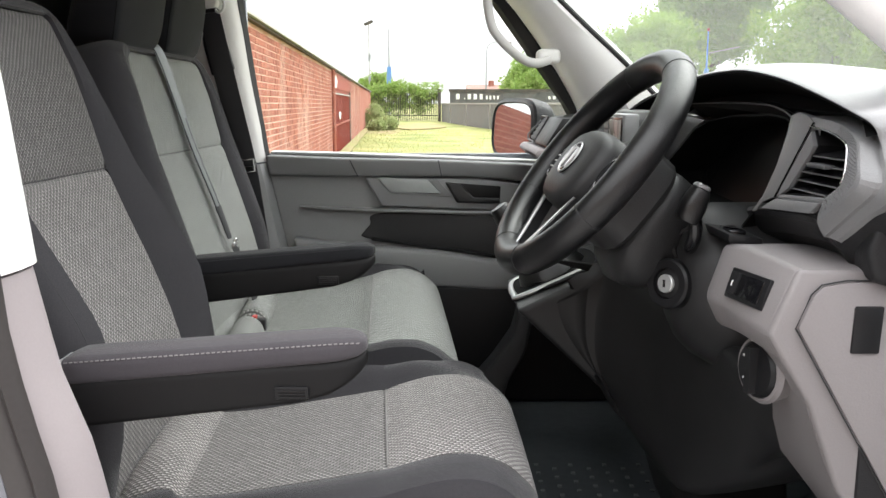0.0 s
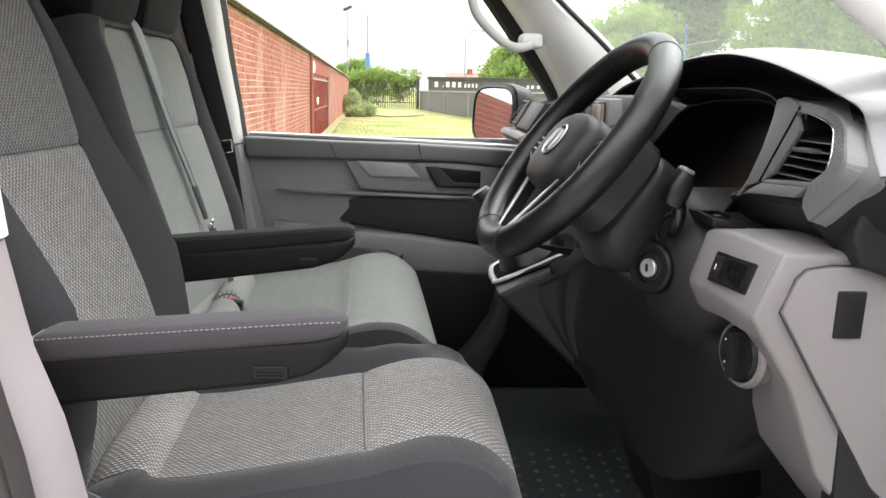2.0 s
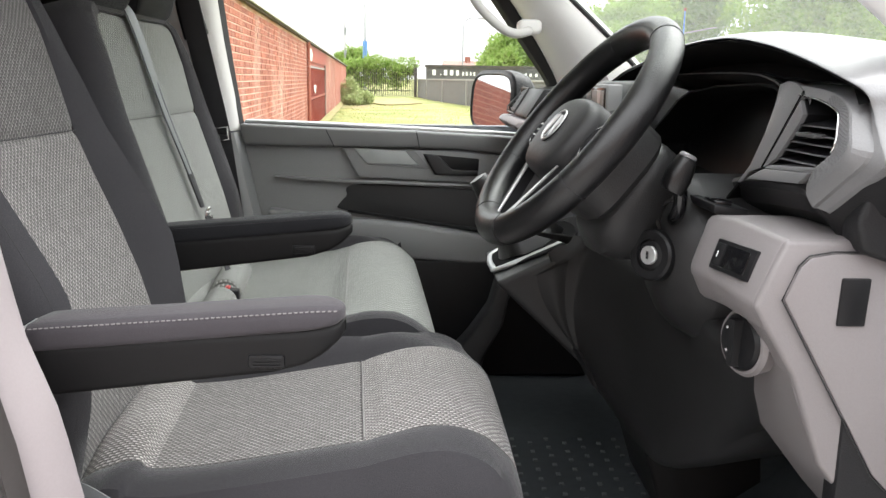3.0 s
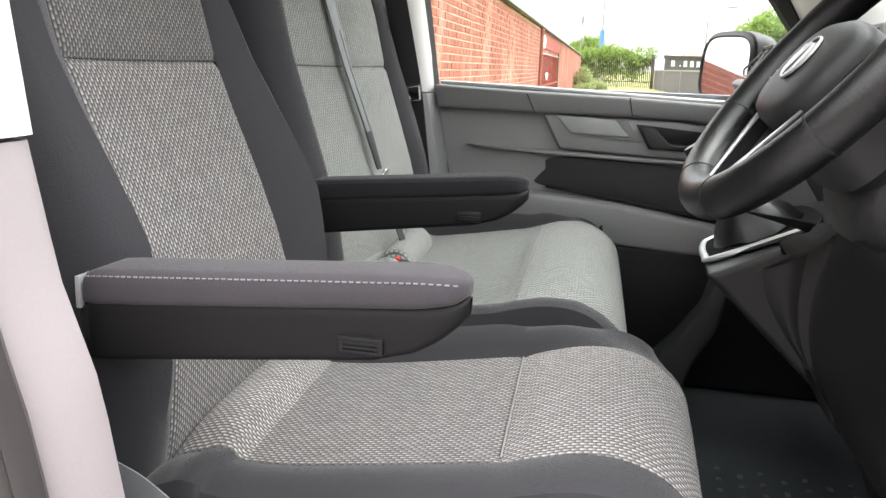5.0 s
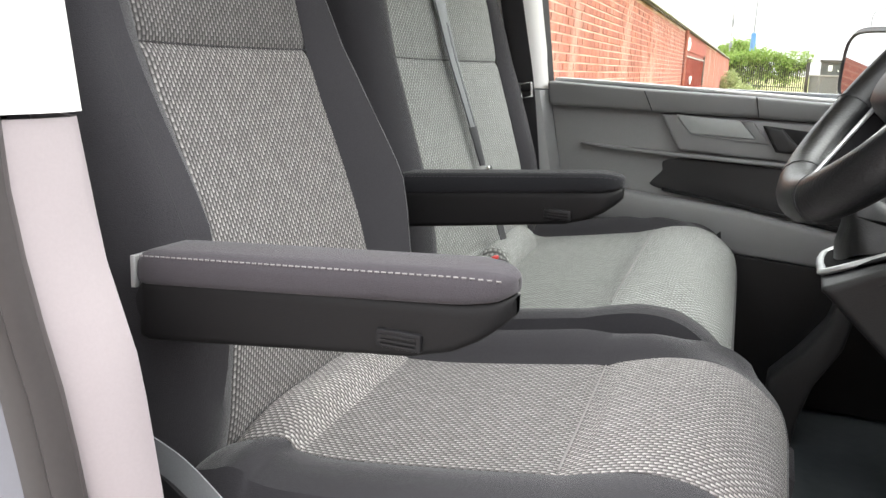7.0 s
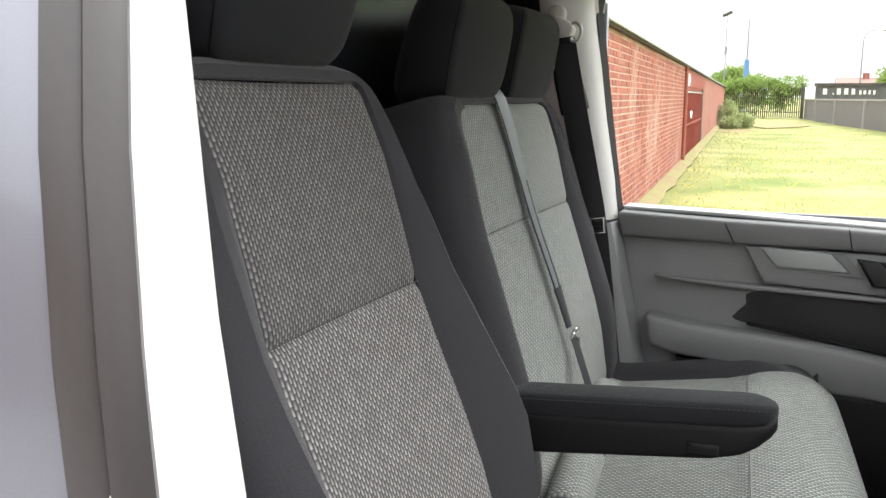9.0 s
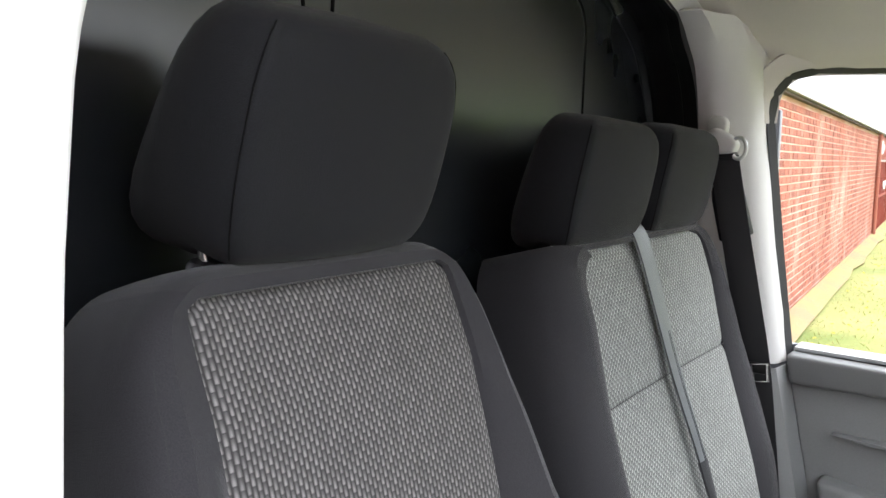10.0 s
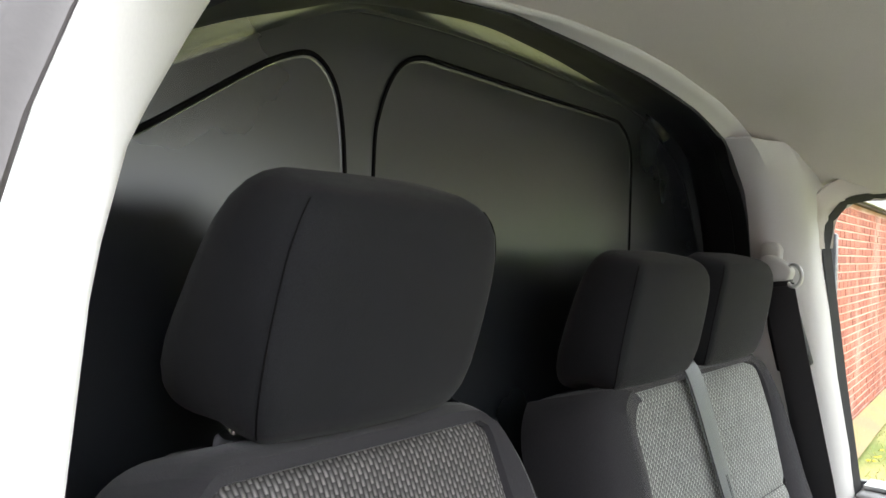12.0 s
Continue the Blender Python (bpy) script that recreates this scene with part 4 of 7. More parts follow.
            if far > 0.016:
                v.co = p + (v.co - p).normalized() * 0.012
        part("side_bolster", bm, M_CLOTH, parent, "dark plain cloth side bolster")
        part("bolster_seam", tube([Vector(r[8]) + Vector((0, side * 0.0005, -0.012)) for r in rows[2:48]], 0.0007, 5), M_RUBBER, parent, "stitched seam along the bolster")
    return prof


def backrest(parent, yc, half, x_at, z_bottom, z_top, wide, seam_z, puff, insert_top, rad=0.09, turn=0.012, back_x=0.10, weaves=(M_WEAVE, M_WEAVE_DIM)):
    """x_at: the panel's x by height; wide: half width by height; puff: how far the bolsters stand forward by height."""
    zs = [z_bottom + (z_top - z_bottom) * i / 34 for i in range(35)]
    def front(z, v, n_off):
        lean = 0.26
        return Vector((x_at(z) + n_off * 0.967, yc + v, z + n_off * lean * 0.967))
    def span(z):
        """Half width of the woven insert, with its upper corners rounded."""
        low = insert_top - turn
        return half if z <= low else half - turn + math.sqrt(max(0.0, turn * turn - (z - low) ** 2))
    def panel(name, za, zb, mat, label):
        m = max(6, int((zb - za) / 0.008))
        rows, uvs = [], []
        for i in range(m + 1):
            z = za + (zb - za) * i / m
            e = min(i, m - i)
            sink = -0.004 if e == 0 else (-0.001 if e == 1 else 0)
            row, uvr = [], []
            for j in range(25):
                v = span(z) * (j / 12 - 1)
                q = abs(v) / half
                row.append(front(z, v, sink - 0.004 * max(0, (q - 0.9) / 0.1) ** 2 + 0.006 * q * q))
                uvr.append((z * 1.03, v))
            rows.append(row)
            uvs.append(uvr)
        bm = skin(bmesh.new(), rows, uv=uvs)
        bmesh.ops.recalc_face_normals(bm, faces=bm.faces)
        if sum(f.normal.x for f in bm.faces) < 0:
            bmesh.ops.reverse_faces(bm, faces=bm.faces)
        bmesh.ops.solidify(bm, geom=bm.faces[:], thickness=0.02)
        part(name, bm, mat, parent, label)
    panel("lower_back_panel", z_bottom, seam_z, weaves[0], "grey woven lower back panel")
    panel("upper_back_panel", seam_z, insert_top, weaves[1], "grey woven upper back panel")
    part("back_seam", tube([front(seam_z, half * (j / 10 - 1), -0.002 + 0.006 * (j / 10 - 1) ** 2) for j in range(21)], 0.0007, 5), M_CLOTH, parent)
    depth = back_x
    zc = z_top - rad
    inner = wide(zc) - rad
    def reach(z):
        """Half width of the whole back at a height, with its round shoulders."""
        return wide(z) if z <= zc else inner + math.sqrt(max(0.0, rad * rad - (z - zc) ** 2))
    side_zs = [z_bottom + (zc - z_bottom) * k / 26 for k in range(27)]
    corner = [radians(90 * k / 12) for k in range(1, 13)]
    def section(v, z):
        iz = min(z, insert_top)
        iv = max(-span(iz), min(span(iz), v))
        p = puff(min(z, insert_top))
        out = []
        for f, off in ((0.0, 0.002), (0.06, 0.008), (0.25, 0.6 * p + 0.006), (0.5, p + 0.006), (0.72, 0.92 * p), (0.88, 0.55 * p - 0.004), (0.97, -0.018), (1.0, -0.045), (0.98, -0.075), (0.93, -depth)):
            out.append(front(iz + (z - iz) * f, iv + (v - iv) * f, off))
        return out
    for side in (-1, 1):
        rows = [section(side * wide(z), z) for z in side_zs]
        rows += [section(side * (inner + rad * math.cos(a)), zc + rad * math.sin(a)) for a in corner[:8]]
        part("side_bolster", sheet(rows, 0.012), M_CLOTH, parent, "dark plain cloth back bolster")
        part("bolster_seam", tube([r[4] + Vector((-0.0008, 0, 0)) for r in rows[3:30]], 0.0007, 5), M_RUBBER, parent)
    rows = [section(-inner - rad * math.cos(a), zc + rad * math.sin(a)) for a in corner[7:]]
    rows += [section(-inner + 2 * inner * k / 20, z_top) for k in range(1, 20)]
    rows += [section(inner + rad * math.cos(a), zc + rad * math.sin(a)) for a in reversed(corner[7:])]
    part("top_bolster", sheet(rows, 0.012), M_CLOTH, parent, "dark plain cloth top of the backrest")
    rows = [[front(z, reach(z) * 0.90 * u, -depth - 0.006 * (1 - u * u)) for u in [j / 8 - 1 for j in range(17)]] for z in zs]
    part("back_shell", sheet(rows, 0.01), M_BLACK, parent, "black seat back shell")


def headrest(name, label, yc, x, z, w, h, d, lean, rods, cloth, deep=1.0, slim=0.72, gauge=0.062):
    ob = thing(name, label, "headrest", "headrests")
    m = Matrix.Translation((x, yc, z)) @ Matrix.Rotation(radians(lean), 4, "Y")
    def section(t, extra=0.0):
        # t from 0 (bottom) to 1 (top): superellipse across y and depth
        hh = -h / 2 + h * t
        r = (1 - abs(2 * t - 1) ** (4.5 if t > 0.5 else 4.4)) ** 0.42
        wt = w / 2 * (0.91 + 0.09 * math.sin(math.pi * min(t * 0.75 + 0.13, 1)))
        wy, dx = max(wt * (0.80 + 0.20 * r) * (r ** 0.25) if t > 0.5 else wt * (0.66 + 0.34 * r ** 0.8), 0.01) + extra, max(d / 2 * (r ** 0.55 if t > 0.5 else 0.35 + 0.65 * r ** 0.6), 0.006) + extra
        plan = []
        for k in range(17):
            v = -0.88 + 1.76 * k / 16
            plan.append((1.0 + 0.10 * (1 - (v / 0.88) ** 2), v))
        edge = [(0.965, 0.925), (0.90, 0.958), (0.78, 0.98), (0.45, 0.998), (0.05, 0.99), (-0.4, 0.955), (-0.7, 0.88), (-0.9, 0.78), (-0.98, 0.66)]
        plan += edge + [(-1.0, 0.4), (-1.0, 0.13), (-1.0, -0.13), (-1.0, -0.4)] + [(a, -b) for a, b in reversed(edge)]
        full = deep - (deep - 0.50) * t
        return [m @ Vector((dx * a * (1.0 if a > 0 else full), wy * b * (1.0 if a > 0 else 1.0 + (slim - 0.72) * -a), hh - 0.022 * max(0.0, -a) * (1 - t) ** 2)) for a, b in plan]
    ts = [0.0, 0.015, 0.04, 0.08, 0.15, 0.25, 0.35, 0.45, 0.55, 0.65, 0.75, 0.85, 0.92, 0.96, 0.985, 1.0]
    part("pad", loft([section(t) for t in ts]), cloth, ob, "dark plain cloth headrest pad", 60)
    for side in (-1, 1):
        line = []
        for t in [0.06 + 0.88 * i / 20 for i in range(21)]:
            sec = section(t, 0.0006)
            pick = 18 if side > 0 else -2
            line.append(sec[pick])
        part("seam", tube(line, 0.0007, 5), M_VOID, ob, "dark stitched seam")
    for s in (-1, 1):
        foot = Vector(rods) + Vector((0, s * gauge, 0))
        part("rod", tube([foot + Vector((0, 0, -0.02)), foot + Vector((-0.006, 0, 0.028))], 0.0055, 10), M_CHROME, ob, "chrome headrest rod")
        part("rod_collar", disc(foot, (0.2, 0, 1), [(0.017, -0.012), (0.017, 0.002), (0.014, 0.006), (0.0065, 0.0065)], 20), M_ROD, ob, "silver rod collar")
    return ob


def armrest(name, label, y0, y1, x0, x1, z_rear, z_front, near):
    ob = thing(name, label, "armrest", "armrests of the driver's seat")
    n = 44
    def body(top, low, inset, up):
        rings = []
        for i in range(n + 1):
            t = math.sin(0.5 * math.pi * i / n)
            x = x0 + (x1 - x0) * t
            zt = z_rear + (z_front - z_rear) * t
            nose = max(0.0, (t - 0.86) / 0.14)
            tail = max(0.0, (0.05 - t) / 0.05)
            a, b = zt + top - up * (1 - max(0.0, 1 - nose ** 2) ** 0.5) - 0.35 * up * tail ** 2, zt + lerp(low, t)
            pinch = 0.030 * (1 - max(0.0, 1 - nose ** 2) ** 0.5) + 0.006 * tail ** 2
            ya, yb = y0 + inset + pinch, y1 - inset - pinch
            rr = min(0.012, (a - b) * 0.45)
            ring_pts = []
            for cy, cz, a0 in ((yb - rr, a - rr, 0), (ya + rr, a - rr, 90), (ya + rr * 0.6, b + rr * 0.6, 180), (yb - rr * 0.6, b + rr * 0.6, 270)):
                q = rr if a0 < 180 else rr * 0.6
                for k in range(5):
                    ang = radians(a0 + 22.5 * k)
                    ring_pts.append((x, cy + q * math.cos(ang), cz + q * math.sin(ang)))
            rings.append(ring_pts)
        return loft(rings)
    # The far pad uses the shaded copy of the cloth.
    part("pad", body(0.0, [(0, -0.031), (0.6, -0.028), (0.9, -0.026), (0.97, -0.0245), (1, -0.020)], 0.0, 0.011), M_LITCLOTH if near else M_SHADECLOTH, ob, "dark cloth armrest pad")
    part("shell", body(-0.022, [(0, -0.080), (0.5, -0.073), (0.78, -0.069), (0.88, -0.062), (0.94, -0.053), (0.98, -0.043), (1, -0.036)], 0.0015, 0.001), M_SHELL, ob, "dark grained plastic armrest shell")
    if near:
        part("hinge_bracket", block(x0 - 0.006, x0 - 0.001, y0 + 0.004, y1 - 0.01, z_rear - 0.034, z_rear - 0.006, 0.001), M_SILVER, ob, "thin steel hinge bracket")
    bm = bmesh.new()
    for i in range(56):
        t = 0.02 + 0.965 * i / 56
        nose = max(0.0, (t - 0.86) / 0.14)
        x = x0 + (x1 - x0) * t
        zt = z_rear + (z_front - z_rear) * t - 0.0048 - 0.011 * (1 - (1 - nose ** 2) ** 0.5)
        yy = y0 + 0.0017 + 0.030 * (1 - (1 - nose ** 2) ** 0.5)
        tube([(x, yy, zt), (x + 0.0034, yy, zt + 0.0003)], 0.00075, 5, bm=bm)
    tagged(part("stitching", bm, M_STITCH if near else M_CLOTH, ob, "row of pale stitches"), kind="stuff")
    bx = x0 + (x1 - x0) * 0.755
    zz = z_rear + (z_front - z_rear) * 0.755 + 0.012
    btn = part("tilt_button", block(bx - 0.018, bx + 0.020, y0 - 0.002, y0 + 0.012, zz - 0.0745, zz - 0.0595, 0.003), M_BLACK, ob, "ribbed black tilt button")
    for k in range(3):
        part("rib", block(bx - 0.013, bx + 0.016, y0 - 0.0035, y0 + 0.004, zz - 0.0715 + k * 0.0035, zz - 0.0702 + k * 0.0035, 0), M_DASH, btn)
    part("pivot", disc((x0 + 0.02, (y0 + y1) / 2, z_rear - 0.045), (0, 1, 0), [(0.022, -0.028), (0.025, -0.024), (0.025, 0.024), (0.022, 0.028)], 24), M_DASH, ob)
    return ob


def driver_seat():
    ob = thing("driver_seat", "grey cloth driver's seat with woven panels and dark bolsters", "van seat")
    cushion(ob, 1.15, 0.150)
    wide = lambda z: lerp([(0.90, 0.225), (1.0, 0.243), (1.15, 0.252), (1.28, 0.246), (1.40, 0.226), (1.48, 0.205), (1.545, 0.186), (1.58, 0.175)], z)
    puff = lambda z: lerp([(0.92, 0.012), (1.05, 0.034), (1.15, 0.050), (1.24, 0.038), (1.33, 0.025), (1.44, 0.010), (1.55, 0.004)], z)
    x_at = lambda z: lerp([(0.90, -0.425), (0.95, -0.417), (1.03, -0.412), (1.11, -0.435), (1.18, -0.461), (1.26, -0.495), (1.322, -0.519), (1.387, -0.536), (1.466, -0.559), (1.547, -0.593), (1.60, -0.615)], z)
    backrest(ob, 1.15, 0.152, x_at, 0.905, 1.571, wide, 1.322, puff, 1.548, 0.095, weaves=(M_WEAVE_BACK, M_WEAVE_SHADED))
    part("seat_base", block(-0.47, 0.03, 0.955, 1.345, 0.575, 0.83, 0.02, 3), M_BLACK, ob, "black plastic seat base")
    part("base_cover", prism([(-0.49, 0.93), (-0.46, 0.95), (-0.30, 0.845), (0.04, 0.80), (0.04, 0.66), (-0.45, 0.66)], "y", 0.905, 0.955, 0.008), M_DASH, ob, "dark side cover of the seat base")
    part("side_cover", block(-0.54, -0.42, 0.925, 0.96, 0.90, 1.13, 0.015, 3), M_BLACK, ob)


def passenger_bench():
    ob = thing("passenger_bench", "grey cloth double passenger bench with woven panels", "van seat")
    cushion(ob, 1.864, 0.328, -0.103, -0.003, 0.7, 0.010, (M_WEAVE_BENCH, M_WEAVE_BENCHMID), (-0.31, -0.062), 0.0)
    for o in ob.children:
        for v in o.data.vertices:
            v.co.x -= 0.066 * (v.co.y - 1.88)
    wide = lambda z: lerp([(0.90, 0.355), (1.0, 0.372), (1.2, 0.377), (1.38, 0.362), (1.46, 0.340), (1.515, 0.318), (1.55, 0.308)], z)
    puff = lambda z: lerp([(0.92, 0.010), (1.1, 0.020), (1.3, 0.018), (1.45, 0.010), (1.55, 0.004)], z)
    x_at = lambda z: lerp([(0.90, -0.475), (0.95, -0.470), (1.05, -0.485), (1.11, -0.500), (1.2, -0.528), (1.318, -0.566), (1.43, -0.592), (1.51, -0.618), (1.57, -0.64)], z)
    backrest(ob, 1.90, 0.272, x_at, 0.92, 1.536, wide, 1.318, puff, 1.522, 0.075, 0.05, weaves=(M_WEAVE_BENCH, M_WEAVE_BENCH))
    for y0, y1 in ((1.53, 1.775), (1.815, 2.09)):
        rows, uvs = [], []
        for i in range(19):
            t = i / 18
            y, e = y0 + (y1 - y0) * t, min(1.0, min(t, 1 - t) / 0.10)
            k = math.sqrt(max(0.0, 1 - (1 - e) ** 2)) * 0.5 + 0.5
            xc = -0.424 - 0.10 * (y - 1.82)
            rows.append([(xc + 0.036 * math.cos(a) * (0.8 + 0.2 * k), y, 0.922 + 0.052 * k * math.sin(a) ** 0.8) for a in [math.pi * j / 12 for j in range(13)]])
            uvs.append([(0.11 * j / 12, y) for j in range(13)])
        part("lumbar_roll", sheet(rows, 0.006, uvs), M_WEAVE_BENCH, ob, "pale woven roll at the back of the bench cushion")
    part("seat_base", block(-0.52, -0.05, 1.54, 2.24, 0.575, 0.82, 0.02, 3), M_BLACK, ob, "black plastic seat base")


driver_seat()
passenger_bench()
headrest("headrest", "dark grey cloth headrest on the driver's seat", 1.151, -0.626, 1.666, 0.248, 0.190, 0.130, 15, (-0.652, 1.152, 1.557), M_SHADECLOTH, 1.72, 0.70, 0.078)
headrest("headrest", "dark grey cloth headrest on the passenger bench", 1.745, -0.652, 1.620, 0.272, 0.175, 0.115, 11, (-0.645, 1.722, 1.520), M_SHADECLOTH)
headrest("headrest", "dark grey cloth headrest on the bench beside the belt pillar", 2.048, -0.652, 1.620, 0.272, 0.175, 0.115, 11, (-0.645, 2.025, 1.520), M_SHADECLOTH)
armrest("armrest", "dark grey cloth armrest with pale stitching beside the open door", 0.868, 0.934, -0.412, -0.083, 1.151, 1.175, True)
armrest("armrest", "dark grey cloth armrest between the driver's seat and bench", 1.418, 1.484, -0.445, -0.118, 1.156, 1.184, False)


def seat_belts():
    ob = thing("seat_belt", "dark seat belt hanging from the pillar beside the bench", "seat belt")
    path = smooth_path([(-0.594, 2.235, 1.655), (-0.575, 2.243, 1.55), (-0.545, 2.250, 1.40), (-0.520, 2.256, 1.27), (-0.505, 2.262, 1.15), (-0.490, 2.266, 1.02), (-0.475, 2.268, 0.90)], 6)
    part("webbing", strap(path, 0.046, (1, -0.15, 0.1)), M_BELT, ob, "dark woven webbing")
    part("webbing", strap([p + Vector((-0.012, 0.008, 0)) for p in path], 0.046, (1, -0.1, 0.1)), M_BELT, ob, "dark woven webbing")
    shield = [(-0.628, 1.699), (-0.612, 1.706), (-0.583, 1.690), (-0.572, 1.677), (-0.578, 1.660), (-0.622, 1.656), (-0.632, 1.668)]
    guide = part("belt_guide", prism(shield, "y", 2.212, 2.25, 0.006, 3), M_TRIMMID, ob, "pale grey belt guide")
    part("guide_mouth", prism([(-0.622, 1.659), (-0.578, 1.663), (-0.580, 1.650), (-0.620, 1.646)], "y", 2.222, 2.252, 0.002), M_BLACK, guide, "black mouth of the belt guide")
    part("guide_ring", tube([(-0.571 + 0.0135 * math.cos(a), 2.226, 1.669 + 0.019 * math.sin(a)) for a in [2 * math.pi * k / 24 for k in range(24)]], 0.0038, 8, closed=True, up=(0, 1, 0)), M_SILVER, guide)
    part("guide_stem", prism([(-0.634, 1.69), (-0.636, 1.722), (-0.626, 1.73), (-0.606, 1.727), (-0.600, 1.716), (-0.602, 1.69)], "y", 2.245, 2.272, 0.005, 3), M_TRIMMID, ob)
    tongue = part("tongue", block(-0.545, -0.495, 2.238, 2.252, 1.255, 1.275, 0.005), M_BLACK, ob, "black belt tongue")
    part("tongue_plate", tube([(-0.528, 2.240, 1.272), (-0.50, 2.238, 1.277), (-0.497, 2.238, 1.245), (-0.522, 2.240, 1.240)], 0.0035, 6, closed=True, up=(0, 1, 0)), M_CHROME, tongue)

    mid = thing("seat_belt", "shiny grey seat belt lying over the middle of the bench", "seat belt")
    path = smooth_path([(-0.690, 1.862, 1.535), (-0.660, 1.864, 1.562), (-0.622, 1.866, 1.545), (-0.602, 1.868, 1.505), (-0.578, 1.876, 1.42), (-0.550, 1.886, 1.32), (-0.514, 1.898, 1.21), (-0.486, 1.906, 1.118)], 6)
    def band(points, across, crown):
        """Webbing whose width follows the height, a little arched across."""
        rows = []
        for p in points:
            h = Vector(across).normalized() * lerp([(1.1, 0.010), (1.2, 0.0145), (1.32, 0.018), (1.42, 0.021), (1.5, 0.023)], p.z)
            rows.append([p + h * k + Vector((crown * (1 - k * k), 0, 0)) for k in (-1, -0.6, -0.2, 0.2, 0.6, 1)])
        return sheet(rows, 0.0014)
    cut = next(i for i, p in enumerate(path) if i > 8 and p.z < 1.20)
    # One belt in two tones: shine above and shade below are in the colour.
    part("webbing", band(path[:cut + 1], (0.10, 1, 0.06), 0.002), M_BELTSHINE, mid, "grey shiny webbing")
    part("webbing", band(path[cut:], (0.2, 1, 0.06), 0.003), M_BELT, mid, "folded end of the webbing, coloured dark for shade")
    # Dark strip paints the shadow along the belt's edge.
    part("webbing_edge", tube([p + Vector((-0.001, -1.0, -0.06)) * lerp([(1.1, 0.010), (1.2, 0.0145), (1.32, 0.018), (1.42, 0.021), (1.5, 0.023)], p.z) for p in path[10:]], 0.0012, 6), M_BELT, mid, "dark strip for the shadow along the webbing's edge")
    # Dark lines paint the shade in the folds.
    for off in (0.25, 0.55):
        part("webbing_crease", tube([p + Vector((0.0024, off * 0.016, 0)) for p in path[26:cut + 1]], 0.0006, 5), M_BELT, mid)
    part("webbing", strap(smooth_path([(-0.478, 1.908, 1.098), (-0.458, 1.908, 1.04), (-0.440, 1.910, 0.985), (-0.425, 1.912, 0.945)], 5), 0.020, (0.3, 1, 0)), M_BELT, mid, "webbing below the tongue, coloured dark for shade")
    tongue = part("tongue", tube([(-0.476 + 0.004 * math.sin(a), 1.907 + 0.014 * math.cos(a), 1.106 + 0.009 * math.sin(a)) for a in [2 * math.pi * k / 20 for k in range(20)]], 0.0036, 8, closed=True, up=(1, 0, 0)), M_CHROME, mid, "bright steel belt tongue loop")
    part("tongue_plate", block(-0.472, -0.469, 1.914, 1.924, 1.052, 1.098, 0.0012), M_CHROME, tongue, "steel tongue plate hanging down")

    for x, y, z in ((-0.405, 1.796, 0.962), (-0.330, 1.466, 0.918)):
        buckle = thing("belt_buckle", "black belt buckle with a red release button", "belt buckle", "belt buckles")
        part("buckle_body", block(x - 0.018, x + 0.018, y - 0.014, y + 0.014, z - 0.07, z - 0.004, 0.005), M_BLACK, buckle)
        part("release_button", block(x - 0.012, x - 0.002, y - 0.010, y + 0.010, z - 0.006, z + 0.002, 0.002), M_RED, buckle, "red release button")
    drv = thing("seat_belt", "grey driver's seat belt strap beside the seat base", "seat belt")
    line = smooth_path([(-0.42, 0.852, 0.996), (-0.367, 0.853, 0.976), (-0.344, 0.853, 0.964), (-0.318, 0.853, 0.945), (-0.300, 0.854, 0.929), (-0.265, 0.857, 0.885), (-0.235, 0.860, 0.82)], 5)
    part("webbing", strap(line, 0.028, (0.45, 0.0, 0.9)), M_BELTSHINE, drv, "shiny grey webbing")
    part("webbing_fold", strap([p + Vector((-0.006, 0.004, -0.010)) for p in line], 0.016, (0.45, 0.35, 0.8)), M_BELT, drv, "dark folded edge of the webbing")
    part("belt_anchor", block(-0.262, -0.205, 0.858, 0.872, 0.76, 0.83, 0.005), M_BLACK, drv, "black belt anchor on the seat base")


seat_belts()


# ---- steering wheel, column and dashboard ----
WHEEL = Vector((0.202, 1.178, 1.340))
WHEEL_TILT, WHEEL_TURN = radians(38.8), radians(-5.5)
WN = Vector((-math.cos(WHEEL_TILT) * math.cos(WHEEL_TURN), math.sin(WHEEL_TURN), math.sin(WHEEL_TILT) * math.cos(WHEEL_TURN)))
WU = WN.cross(Vector((0, 0, 1))).normalized()
WV = WU.cross(WN).normalized()


def on_wheel(u, v, n):
    return WHEEL + WU * u + WV * v + WN * n


